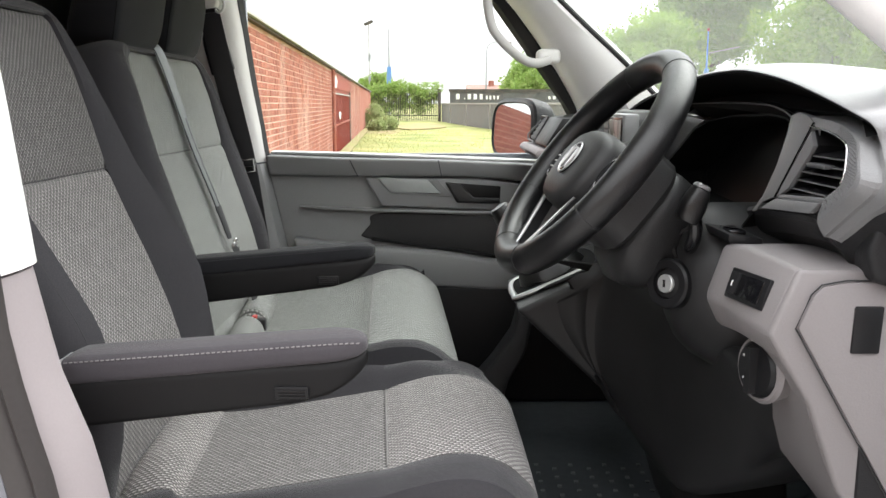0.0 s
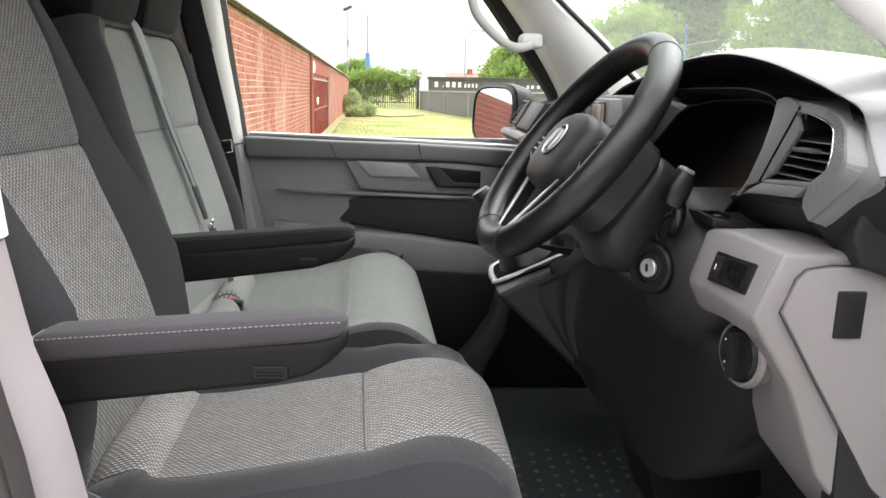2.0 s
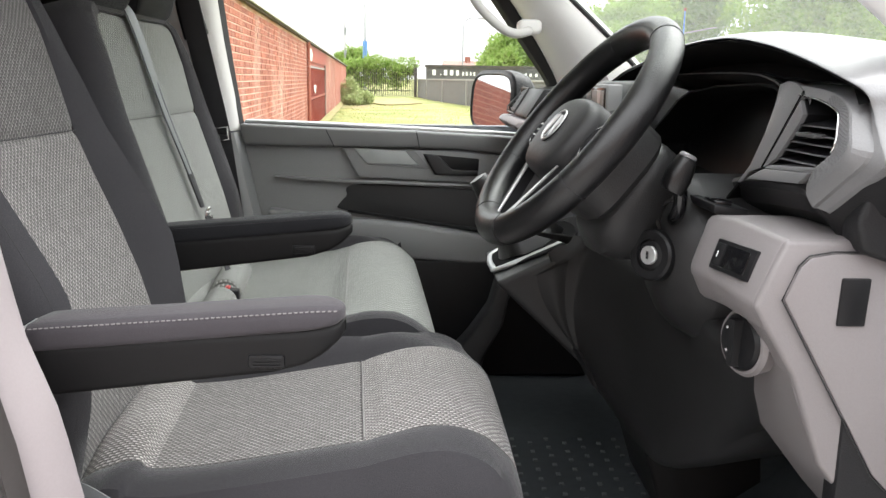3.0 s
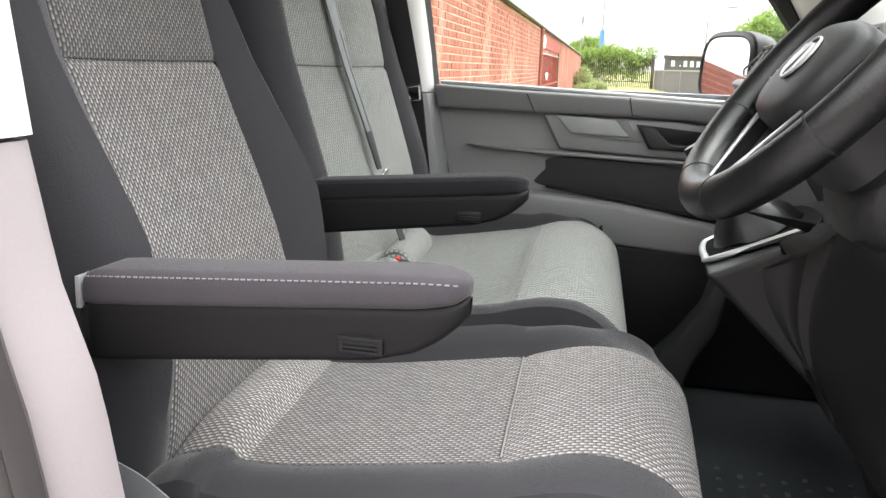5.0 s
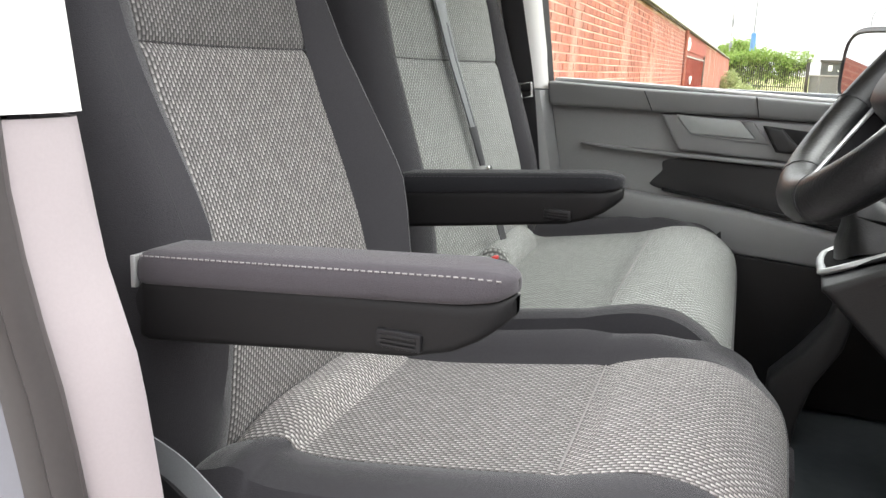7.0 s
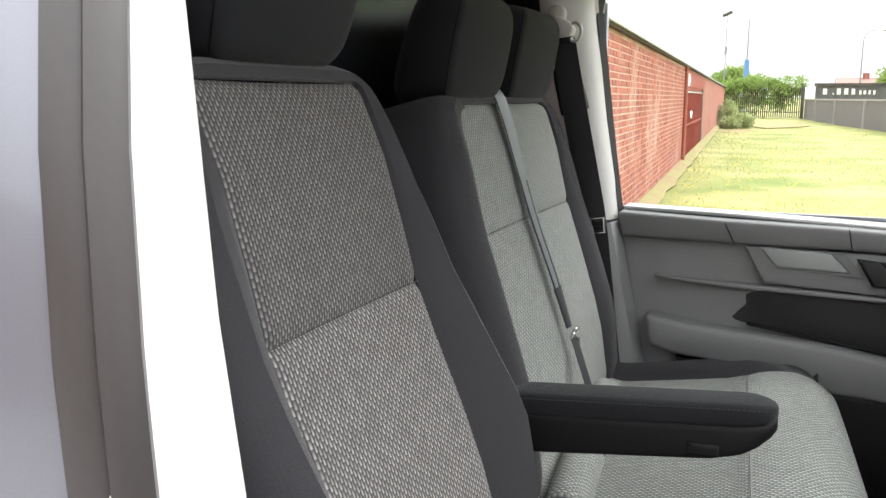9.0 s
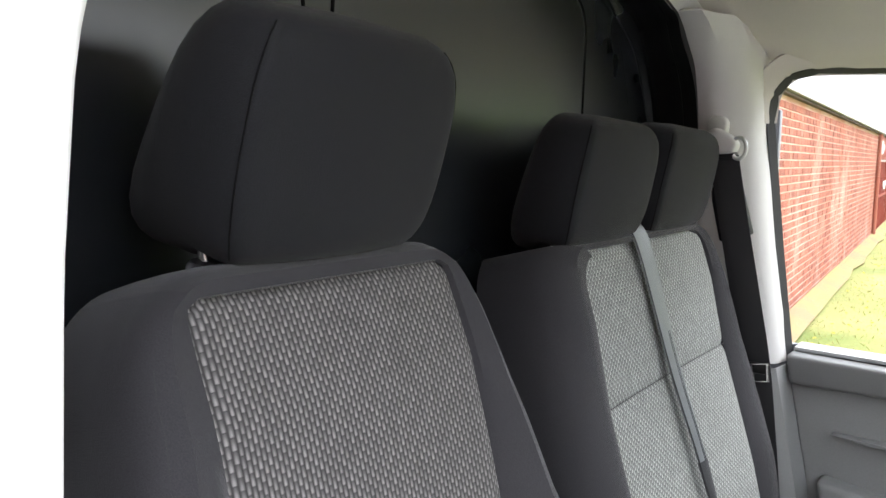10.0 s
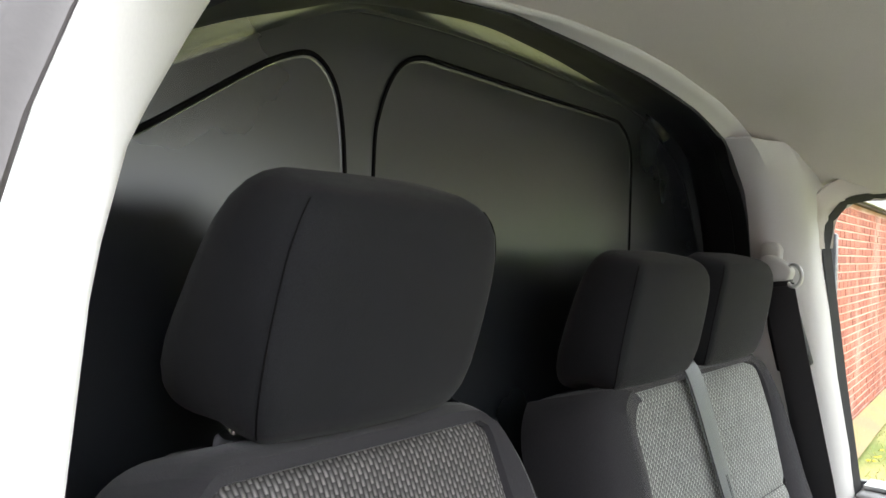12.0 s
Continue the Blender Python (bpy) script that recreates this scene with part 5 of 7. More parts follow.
def steering_wheel():
    ob = thing("steering_wheel", "black leather steering wheel with silver-edged lower spokes", "steering wheel")
    R, r = 0.169, 0.0212
    def rim(a0, a1, n, rad, closed=False):
        pts = [on_wheel(R * math.cos(a), R * math.sin(a), 0) for a in [radians(a0 + (a1 - a0) * k / n) for k in range(n + (0 if closed else 1))]]
        rings = []
        for i, p in enumerate(pts):
            a = radians(a0 + (a1 - a0) * i / n)
            e = WU * math.cos(a) + WV * math.sin(a)
            rings.append([p + e * rad * math.cos(b) + WN * rad * 1.02 * math.sin(b) for b in [2 * math.pi * k / 16 for k in range(16)]])
        return skin(bmesh.new(), rings, close_u=closed, close_v=True, caps=not closed)
    part("rim", rim(0, 360, 96, r, True), M_LEATHER, ob, "black leather rim")
    for a in (62, 118, 205, 335, 250, 290):
        part("rim_seam", rim(a - 0.4, a + 0.4, 2, r + 0.0006), M_RUBBER, ob)
    pad = []
    for n_off, w, h in ((-0.055, 0.066, 0.056), (-0.045, 0.078, 0.066), (-0.012, 0.084, 0.071), (0.006, 0.083, 0.070), (0.015, 0.079, 0.066), (0.0195, 0.071, 0.058), (0.0225, 0.045, 0.036), (0.0235, 0.015, 0.012)):
        pad.append([on_wheel(w * math.copysign(abs(math.cos(a)) ** 0.7, math.cos(a)), -0.005 + h * math.copysign(abs(math.sin(a)) ** 0.75, math.sin(a)) * (0.72 if math.sin(a) > 0 else 1.0), n_off) for a in [2 * math.pi * k / 40 for k in range(40)]])
    part("airbag_cover", loft(pad), M_KNEE, ob, "dark grained airbag cover")
    emblem = part("emblem", disc(on_wheel(0, -0.010, 0.0230), WN, [(0.026, -0.004), (0.026, 0.001), (0.0245, 0.002)], 32), M_PIANO, ob, "round chrome emblem")
    part("emblem_ring", tube([on_wheel(0.0245 * math.cos(a), -0.010 + 0.0245 * math.sin(a), 0.0253) for a in [2 * math.pi * k / 32 for k in range(32)]], 0.0013, 8, closed=True, up=WN), M_SILVER, emblem)
    for u in (-0.012, 0.012):
        part("emblem_bar", tube([on_wheel(u - 0.006, 0.008, 0.0256), on_wheel(u, -0.026, 0.0256), on_wheel(u + 0.006, 0.006, 0.0256)], 0.0016, 6, up=WN), M_SILVER, emblem)
    for s in (-1, 1):
        sp = part("spoke", loft([[on_wheel(s * a, b, c) for b, c in ((0.016 - d, 0.000), (0.016 - d, -0.016), (-0.040 + d, -0.016), (-0.040 + d, 0.000))] for a, d in ((0.08, 0.0), (0.12, 0.002), (0.16, 0.004))]), M_BLACK, ob, "black side spoke")
        pod = part("button_pod", loft([[on_wheel(s * (0.120 + 0.029 * math.cos(t) * f), -0.012 + 0.025 * math.sin(t) * f, h) for t in [2 * math.pi * k / 20 for k in range(20)]] for f, h in ((1.0, -0.004), (1.0, 0.003), (0.85, 0.006))]), M_PIANO, sp, "gloss black button cluster")
        part("pod_rim", tube([on_wheel(s * (0.120 + 0.0305 * math.cos(t)), -0.012 + 0.0265 * math.sin(t), 0.002) for t in [2 * math.pi * k / 24 for k in range(24)]], 0.0018, 6, closed=True, up=WN), M_SILVER, sp)
        for k in (-1, 0, 1):
            part("button_mark", tube([on_wheel(s * 0.122, k * 0.010 - 0.012, 0.0065), on_wheel(s * 0.134, k * 0.010 - 0.012, 0.0065)], 0.0011, 5), M_WHITE, pod)
        low = [[on_wheel(s * (0.068 - 0.046 * t) + e, -0.056 - 0.100 * t, h) for e, h in ((-0.008, 0.004), (-0.009, -0.012), (0.009, -0.012), (0.008, 0.004))] for t in (0, 0.25, 0.5, 0.75, 1.0)]
        spoke = part("lower_spoke", loft(low), M_BLACK, ob, "black lower spoke with a satin silver edge")
        if s < 0:
            trim = [[on_wheel(-0.068 + 0.046 * t + e * w, -0.056 - 0.100 * t, h) for e, h in ((-1, 0.0058), (-1, 0.002), (1, 0.002), (1, 0.0058))] for t, w in ((0.0, 0.0015), (0.3, 0.003), (0.6, 0.005), (0.85, 0.0075), (1.0, 0.008))]
            part("spoke_trim", loft(trim), M_SILVER, spoke, "tapered satin silver trim")
        else:
            part("spoke_trim", tube([on_wheel(0.068 - 0.046 * t - 0.0085, -0.056 - 0.100 * t, 0.0045) for t in (0, 0.25, 0.5, 0.75, 1.0)], 0.0022, 8, up=WN), M_SILVER, spoke, "thin satin silver trim")
    part("lower_spoke_bridge", loft([[on_wheel(u, v, h) for v, h in ((-0.150, 0.004), (-0.150, -0.010), (-0.166, -0.010), (-0.166, 0.004))] for u in (-0.036, -0.02, 0, 0.02, 0.036)]), M_SILVER, ob, "satin silver lower bridge")


def column():
    ob = thing("steering_column", "dark plastic steering column shroud with ignition lock", "steering column")
    rings = []
    for n_off, w, h, dv in ((-0.030, 0.060, 0.055, 0.0), (-0.040, 0.078, 0.074, -0.004), (-0.085, 0.080, 0.076, -0.008), (-0.091, 0.074, 0.070, -0.006), (-0.094, 0.071, 0.068, -0.008), (-0.097, 0.074, 0.074, -0.012), (-0.108, 0.076, 0.080, -0.016), (-0.130, 0.072, 0.086, -0.022), (-0.155, 0.060, 0.080, -0.022), (-0.19, 0.045, 0.060, -0.015)):
        rings.append([on_wheel(w * math.copysign(abs(math.cos(a)) ** 0.6, math.cos(a)), dv + h * math.copysign(abs(math.sin(a)) ** 0.6, math.sin(a)), n_off) for a in [2 * math.pi * k / 28 for k in range(28)]])
    part("shroud", loft(rings), M_KNEE, ob)
    side = []
    for x, y, z, s in ((0.313, 1.165, 1.185, 0.012), (0.315, 1.165, 1.185, 0.04), (0.321, 1.165, 1.183, 0.066), (0.333, 1.165, 1.18, 0.086), (0.353, 1.165, 1.175, 0.10), (0.38, 1.165, 1.17, 0.11), (0.45, 1.165, 1.16, 0.12)):
        side.append([(x, y + s * math.cos(a), z + s * 1.05 * math.sin(a)) for a in [2 * math.pi * k / 28 for k in range(28)]])
    part("lock_housing", loft(side), M_KNEE, ob)
    c, ax = Vector((0.3075, 1.116, 1.181)), Vector((-0.80, -0.58, 0.12)).normalized()
    lock = part("ignition_lock", disc(c, ax, [(0.034, -0.03), (0.034, 0.008), (0.031, 0.011), (0.021, 0.011), (0.020, 0.004), (0.018, 0.003)], 36), M_BLACK, ob, "black ignition lock surround")
    part("lock_bezel", disc(c, ax, [(0.020, 0.002), (0.020, 0.007), (0.017, 0.009), (0.013, 0.009)], 32), M_DASH, lock)
    part("lock_cylinder", disc(c, ax, [(0.0125, 0.004), (0.0125, 0.0125), (0.0115, 0.0135), (0.002, 0.0136)], 28), M_SILVER, lock, "bright key cylinder")
    sx = ax.cross(Vector((0, 0, 1))).normalized()
    part("key_slot", loft([[c + ax * 0.0145 + sx * a * 0.0018 + Vector((0, 0, b * 0.005)) for a, b in ((-1, -1), (1, -1), (1, 1), (-1, 1))], [c + ax * 0.0152 + sx * a * 0.0018 + Vector((0, 0, b * 0.005)) for a, b in ((-1, -1), (1, -1), (1, 1), (-1, 1))]]), M_RUBBER, lock)
    stalk = part("wiper_stalk", tube(smooth_path([(0.332, 1.125, 1.228), (0.324, 1.090, 1.236), (0.3235, 1.075, 1.250), (0.3225, 1.070, 1.270), (0.318, 1.068, 1.285)], 6), 0.0088, 14), M_PIANO, ob, "black stalk with a thick end")
    head = [((0.310, 1.068, 1.272), 0.0120, 0.0150), ((0.311, 1.068, 1.277), 0.0150, 0.0170), ((0.317, 1.067, 1.292), 0.0165, 0.0165), ((0.323, 1.066, 1.306), 0.0140, 0.0150), ((0.326, 1.066, 1.314), 0.0115, 0.0130)]
    axis = Vector((0.42, -0.05, 0.90)).normalized()
    across = axis.cross(Vector((0, 1, 0))).normalized()
    def ring_at(p, a, b):
        return [Vector(p) + across * a * math.copysign(abs(math.cos(q)) ** 0.7, math.cos(q)) + Vector((0, b * math.copysign(abs(math.sin(q)) ** 0.7, math.sin(q)), 0)) for q in [2 * math.pi * k / 24 for k in range(24)]]
    part("stalk_end", loft([ring_at(*h) for h in head]), M_LEATHER, stalk, sharp=50)
    part("stalk_cap", loft([ring_at(Vector(head[-1][0]) + axis * d, r, r * 1.1) for d, r in ((0.0008, 0.0108), (0.004, 0.0104), (0.006, 0.0085))]), M_DASHGREY, stalk, "grey stalk end cap")
    part("stalk_boot", disc((0.333, 1.118, 1.231), (-0.55, -0.8, 0.1), [(0.027, -0.02), (0.0265, 0.002), (0.0225, 0.0025), (0.0215, -0.006), (0.012, -0.006)], 28), M_LEATHER, stalk)


LIP = [(0.372, 1.78, 1.396), (0.378, 1.64, 1.425), (0.382, 1.52, 1.440), (0.385, 1.407, 1.453), (0.386, 1.30, 1.461), (0.388, 1.20, 1.464), (0.389, 1.11, 1.462), (0.392, 1.008, 1.450), (0.397, 0.925, 1.433), (0.407, 0.857, 1.413), (0.420, 0.837, 1.400), (0.426, 0.831, 1.384), (0.428, 0.825, 1.369), (0.429, 0.815, 1.352), (0.430, 0.804, 1.336)]
# instrument opening, the legs and top of the frame round it
MOUTH = [(0.396, 1.558, 1.299), (0.405, 1.467, 1.345), (0.413, 1.413, 1.379), (0.416, 1.361, 1.394), (0.418, 1.251, 1.404), (0.418, 1.101, 1.408), (0.418, 1.052, 1.404), (0.416, 1.031, 1.398), (0.414, 1.026, 1.386), (0.406, 1.031, 1.348), (0.398, 1.048, 1.308), (0.393, 1.070, 1.285), (0.386, 1.103, 1.253), (0.384, 1.25, 1.251), (0.388, 1.52, 1.262)]
LEG_FAR = [(0.396, 1.620, 1.296), (0.406, 1.545, 1.348), (0.417, 1.477, 1.402), (0.416, 1.361, 1.394), (0.413, 1.413, 1.379), (0.405, 1.467, 1.345), (0.396, 1.558, 1.299)]
LEG_NEAR = [(0.418, 1.029, 1.406), (0.419, 1.009, 1.410), (0.418, 0.983, 1.407), (0.417, 0.961, 1.399), (0.398, 1.011, 1.310), (0.396, 1.043, 1.301), (0.394, 1.057, 1.288), (0.393, 1.070, 1.285), (0.398, 1.048, 1.308), (0.406, 1.031, 1.348), (0.414, 1.026, 1.386)]
FRAME_TOP = [(0.450, 1.487, 1.402), (0.424, 1.483, 1.420), (0.424, 1.30, 1.421), (0.424, 1.136, 1.419), (0.422, 1.065, 1.412), (0.421, 1.036, 1.405), (0.449, 1.038, 1.398), (0.450, 1.059, 1.403), (0.451, 1.108, 1.407), (0.450, 1.259, 1.404), (0.449, 1.371, 1.394)]
# outer air vent: opening edge, knurled band and rounded outer edge, from the top round to the foot
VENT_IN = [(0.416, 0.967, 1.395), (0.415, 0.924, 1.391), (0.413, 0.883, 1.384), (0.412, 0.866, 1.375), (0.407, 0.856, 1.355), (0.405, 0.857, 1.342), (0.403, 0.870, 1.332), (0.401, 0.886, 1.322)]
VENT_MID = [(0.420, 0.975, 1.405), (0.419, 0.919, 1.401), (0.417, 0.878, 1.394), (0.415, 0.854, 1.382), (0.411, 0.841, 1.361), (0.408, 0.835, 1.345), (0.404, 0.848, 1.329), (0.399, 0.894, 1.302)]
VENT_OUT = [(0.432, 0.995, 1.406), (0.431, 0.925, 1.403), (0.430, 0.881, 1.397), (0.428, 0.850, 1.386), (0.426, 0.836, 1.368), (0.421, 0.822, 1.338), (0.413, 0.853, 1.309), (0.406, 0.890, 1.280)]
VENT_SKIRT = [(0.450, 0.995, 1.407), (0.449, 0.925, 1.404), (0.446, 0.881, 1.399), (0.440, 0.846, 1.390), (0.434, 0.829, 1.369), (0.433, 0.807, 1.336), (0.426, 0.841, 1.308), (0.417, 0.883, 1.277)]
VENT_FAR = [(0.416, 0.958, 1.397), (0.415, 0.966, 1.392), (0.411, 0.945, 1.374), (0.410, 0.950, 1.365), (0.401, 0.980, 1.324), (0.399, 0.998, 1.314), (0.398, 1.008, 1.310)]


def scale_from_camera(p):
    """Scales the driver's side of the dash about the camera's start, fitting its view."""
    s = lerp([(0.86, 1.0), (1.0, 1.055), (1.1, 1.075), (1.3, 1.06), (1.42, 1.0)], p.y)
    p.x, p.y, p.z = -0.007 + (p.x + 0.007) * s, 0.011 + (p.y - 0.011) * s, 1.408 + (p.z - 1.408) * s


def facet(points, depth=0.008, bevel=0.0008):
    """A flat moulded piece facing the driver, drawn back into the dash."""
    bm = loft([[Vector(p) for p in points], [Vector(p) + Vector((depth, 0, 0)) for p in points]])
    bmesh.ops.recalc_face_normals(bm, faces=bm.faces)
    bmesh.ops.bevel(bm, geom=bm.edges[:], offset=bevel, segments=2, affect="EDGES", profile=0.5, clamp_overlap=True)
    return bm


def instrument_side(ob):
    """The instrument hood, the recess with its frame, and the outer air vent."""
    lip = smooth_path(LIP, 6)
    def out(i):
        t = lip[min(i + 1, len(lip) - 1)] - lip[max(i - 1, 0)]
        n = Vector((0, t.z, -t.y)).normalized()
        return n if n.dot(lip[i] - Vector((0.4, 1.2, 1.3))) > 0 else -n
    rows = []
    for dx, h in ((0.008, -0.0012), (0.001, -0.0010), (0.0, 0.0003), (0.0008, 0.0013), (0.004, 0.0026), (0.012, 0.0046), (0.03, 0.0078), (0.06, 0.0095), (0.10, 0.0085), (0.15, 0.004), (0.26, -0.028), (0.42, -0.085)):
        rows.append([p + out(i) * h + Vector((dx, 0, 0)) for i, p in enumerate(lip)])
    part("hood", sheet(rows, 0.002), M_HOOD, ob, "dark grained instrument hood")
    # underside of the hood, from lip back to frame, coloured black for shade
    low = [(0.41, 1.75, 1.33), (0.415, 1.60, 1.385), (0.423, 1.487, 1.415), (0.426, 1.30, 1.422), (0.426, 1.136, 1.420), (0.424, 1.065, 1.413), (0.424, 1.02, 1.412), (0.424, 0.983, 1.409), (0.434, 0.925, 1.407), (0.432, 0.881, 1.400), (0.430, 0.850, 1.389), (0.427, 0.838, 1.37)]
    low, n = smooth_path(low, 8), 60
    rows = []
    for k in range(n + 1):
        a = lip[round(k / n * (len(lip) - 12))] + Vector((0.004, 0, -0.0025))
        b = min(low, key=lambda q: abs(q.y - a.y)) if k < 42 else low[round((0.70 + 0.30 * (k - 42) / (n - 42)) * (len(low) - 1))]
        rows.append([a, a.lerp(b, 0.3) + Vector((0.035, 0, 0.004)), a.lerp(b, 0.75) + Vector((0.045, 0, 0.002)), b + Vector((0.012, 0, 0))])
    part("hood_underside", sheet(rows, 0.002), M_VOID, ob, "hood underside coloured black for its shade")
    slot = [(0.50, 0.93, 1.4335), (0.58, 0.90, 1.4225), (0.64, 0.885, 1.411)]
    part("demister_slot", tube(smooth_path([(x, y, z + 0.004) for x, y, z in slot], 4), 0.010, 8, flat=0.25), M_BLACK, ob, "black demister slot")
    def grow(loop, f, dx, c):
        return [(p[0] + dx, c[0] + (p[1] - c[0]) * f, c[1] + (p[2] - c[1]) * f) for p in loop]
    ci = (1.22, 1.33)
    part("frame_leg", facet(LEG_FAR), M_DASHGREY, ob, "grey leg of the instrument frame")
    part("frame_leg", facet(LEG_NEAR), M_DASHGREY, ob, "grey leg of the instrument frame")
    part("frame_groove", tube([(0.4145, 1.532, 1.372), (0.3985, 1.606, 1.300)], 0.0007, 5), M_VOID, ob)
    # Frame top coloured black for the hood's shade, with a paler painted edge highlight.
    part("frame_top", facet(FRAME_TOP), M_VOID, ob, "instrument frame top coloured black for shade")
    part("frame_edge", tube(smooth_path(FRAME_TOP[1:6], 5), 0.0011, 6), M_FRAME, ob)
    # Recess walls coloured black for the shade inside.
    rings = [grow(MOUTH, 1.0, 0.004, ci), grow(MOUTH, 0.97, 0.03, ci), grow(MOUTH, 0.94, 0.075, ci), grow(MOUTH, 0.90, 0.082, ci)]
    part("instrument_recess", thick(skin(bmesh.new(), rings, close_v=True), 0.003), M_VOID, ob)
    bm = bmesh.new()
    bm.faces.new([bm.verts.new(p) for p in grow(MOUTH, 0.93, 0.078, ci)])
    part("instrument_screen", thick(bm, 0.006), M_SCREENDARK, ob, "unlit black instrument display", smooth=False)
    # vent
    cv = (0.917, 1.357)
    part("vent_gap", tube([(0.4165, 0.9600, 1.3992), (0.3978, 1.0102, 1.3100)], 0.0012, 6), M_VOID, ob)
    part("vent_leg", facet(VENT_FAR), M_DASHGREY, ob, "grey facet beside the air vent")
    part("vent_sill", facet([(0.399, 1.008, 1.309), (0.400, 0.999, 1.314), (0.402, 0.885, 1.322), (0.401, 0.893, 1.316)]), M_DASHGREY, ob)
    part("vent_foot", facet([(0.395, 1.016, 1.304), (0.396, 1.001, 1.309), (0.397, 0.888, 1.316), (0.395, 0.907, 1.303), (0.393, 1.041, 1.293)]), M_DASHGREY, ob)
    inner, middle, outer, skirt = (smooth_path(line, 5) for line in (VENT_IN, VENT_MID, VENT_OUT, VENT_SKIRT))
    rows = []
    for k, (a, b, c) in enumerate(zip(inner, middle, outer)):
        w = min(1.0, max(0.0, (k - 9) / 7))
        e = skirt[k]
        rows.append([a + Vector((0.012, 0, 0)), a + Vector((0.001, 0, 0)), a.lerp(b, 0.12), a.lerp(b, 0.55), b, b.lerp(c, 0.3) + Vector((-0.0025, 0, 0)), b.lerp(c, 0.65) + Vector((-0.002, 0, 0)), c, c.lerp(e, 0.10) + Vector((0.003 * w, 0, 0)), c.lerp(e, 0.9), e, e + Vector((0.006, 0, -0.003 * w)), e + Vector((0.05, 0.0, -0.008 * w))])
    part("vent_bezel", sheet(rows, 0.003), M_DASHGREY, ob, "grey faceted bezel beside the air vent", 14)
    knurl = bmesh.new()
    for i in range(8, 35):
        for j in range(6):
            a, b = inner[i], middle[i]
            p = a.lerp(b, 0.18 + 0.14 * j) + (inner[min(i + 1, 35)] - a) * 0.5 * (j % 2)
            disc(p + Vector((-0.0006, 0, 0)), (-0.95, -0.3, 0), [(0.0012, 0), (0.0009, 0.0006)], 5, knurl)
    tagged(part("knurling", knurl, M_DASHGREY, ob, "fine knurled pattern on the bezel"), kind="stuff")
    # the bezel's foot, turning under towards the switch panel
    foot = smooth_path([(0.436, 0.806, 1.335), (0.428, 0.842, 1.307), (0.419, 0.884, 1.277), (0.408, 0.900, 1.290), (0.402, 0.912, 1.299), (0.3965, 0.935, 1.300), (0.394, 1.045, 1.2925), (0.392, 1.09, 1.285)], 6)
    rows = [[p + Vector(d) for p in foot] for d in ((0.004, 0, 0.003), (0.002, 0, -0.002), (0.006, 0.002, -0.009), (0.011, 0.003, -0.013), (0.024, 0.004, -0.030), (0.06, 0.008, -0.052), (0.12, 0.01, -0.06))]
    part("bezel_underside", sheet(rows, 0.003), M_DASH, ob, "dark underside of the vent bezel", 18)
    hole = VENT_IN + [(0.400, 0.940, 1.318), (0.399, 0.998, 1.314), (0.401, 0.980, 1.324), (0.410, 0.950, 1.365), (0.411, 0.945, 1.374), (0.415, 0.966, 1.392)]
    vent = part("air_vent", thick(skin(bmesh.new(), [grow(hole, 1.0, 0.005, cv), grow(hole, 0.97, 0.03, cv), grow(hole, 0.95, 0.06, cv)], close_v=True), 0.002), M_BLACK, ob, "black air vent with slats and a bright edge")
    bm = bmesh.new()
    bm.faces.new([bm.verts.new(p) for p in grow(hole, 0.97, 0.06, cv)])
    part("vent_back", thick(bm, 0.003), M_RUBBER, vent, smooth=False)
    part("vent_edge", tube([p + Vector((-0.0006, 0, 0)) for p in inner[:27]], 0.0011, 8), M_CHROME, vent, "thin bright vent edge")
    for x, z, yl, yr in ((0.413, 1.3625, 0.951, 0.870), (0.411, 1.353, 0.960, 0.866), (0.409, 1.344, 0.968, 0.866), (0.407, 1.334, 0.977, 0.872), (0.405, 1.3235, 0.984, 0.889)):
        sl = part("slat", loft([[(x, y, z - 0.001), (x, y, z + 0.001), (x + 0.03, y, z + 0.007), (x + 0.03, y, z + 0.004)] for y in (yl, yr)]), M_BLACK, vent, smooth=False)
        part("slat_edge", tube([(x - 0.0002, yl, z), (x - 0.0002, yr, z)], 0.0009, 6), M_FRAME, sl)
    part("vent_tab", block(0.402, 0.416, 0.895, 0.940, 1.351, 1.3560, 0.002), M_FRAME, vent, "small grey vent tab")


def rocker_switch(ob):
    """A black rocker on the slanted face of the switch panel."""
    o, n = Vector((0.3485, 0.9409, 1.2123)), Vector((-0.938, -0.138, 0.317)).normalized()
    su = Vector((-0.0129, 0.0837, -0.0015)).normalized()
    sv = n.cross(su).normalized()
    if sv.z < 0:
        sv = -sv
    def plate(w, h, d0, d1, c=o, bev=0.0015):
        bm = loft([[c + su * a * w + sv * b * h + n * d for a, b in ((-1, -1), (1, -1), (1, 1), (-1, 1))] for d in (d0, d1)])
        bmesh.ops.recalc_face_normals(bm, faces=bm.faces)
        bmesh.ops.bevel(bm, geom=bm.edges[:], offset=bev, segments=2, affect="EDGES", profile=0.5, clamp_overlap=True)
        return bm
    sw = part("rocker_switch", plate(0.042, 0.018, -0.012, 0.004), M_BLACK, ob, "black rocker switch")
    part("switch_key", plate(0.0255, 0.0135, 0.0, 0.0055, o - su * 0.0075), M_PIANO, sw)
    part("switch_end", plate(0.0095, 0.0135, 0.0, 0.0065, o + su * 0.0285), M_DASH, sw)
    part("switch_mark", plate(0.0012, 0.0035, 0.004, 0.0069, o + su * 0.0285, 0.0003), M_WHITE, sw)


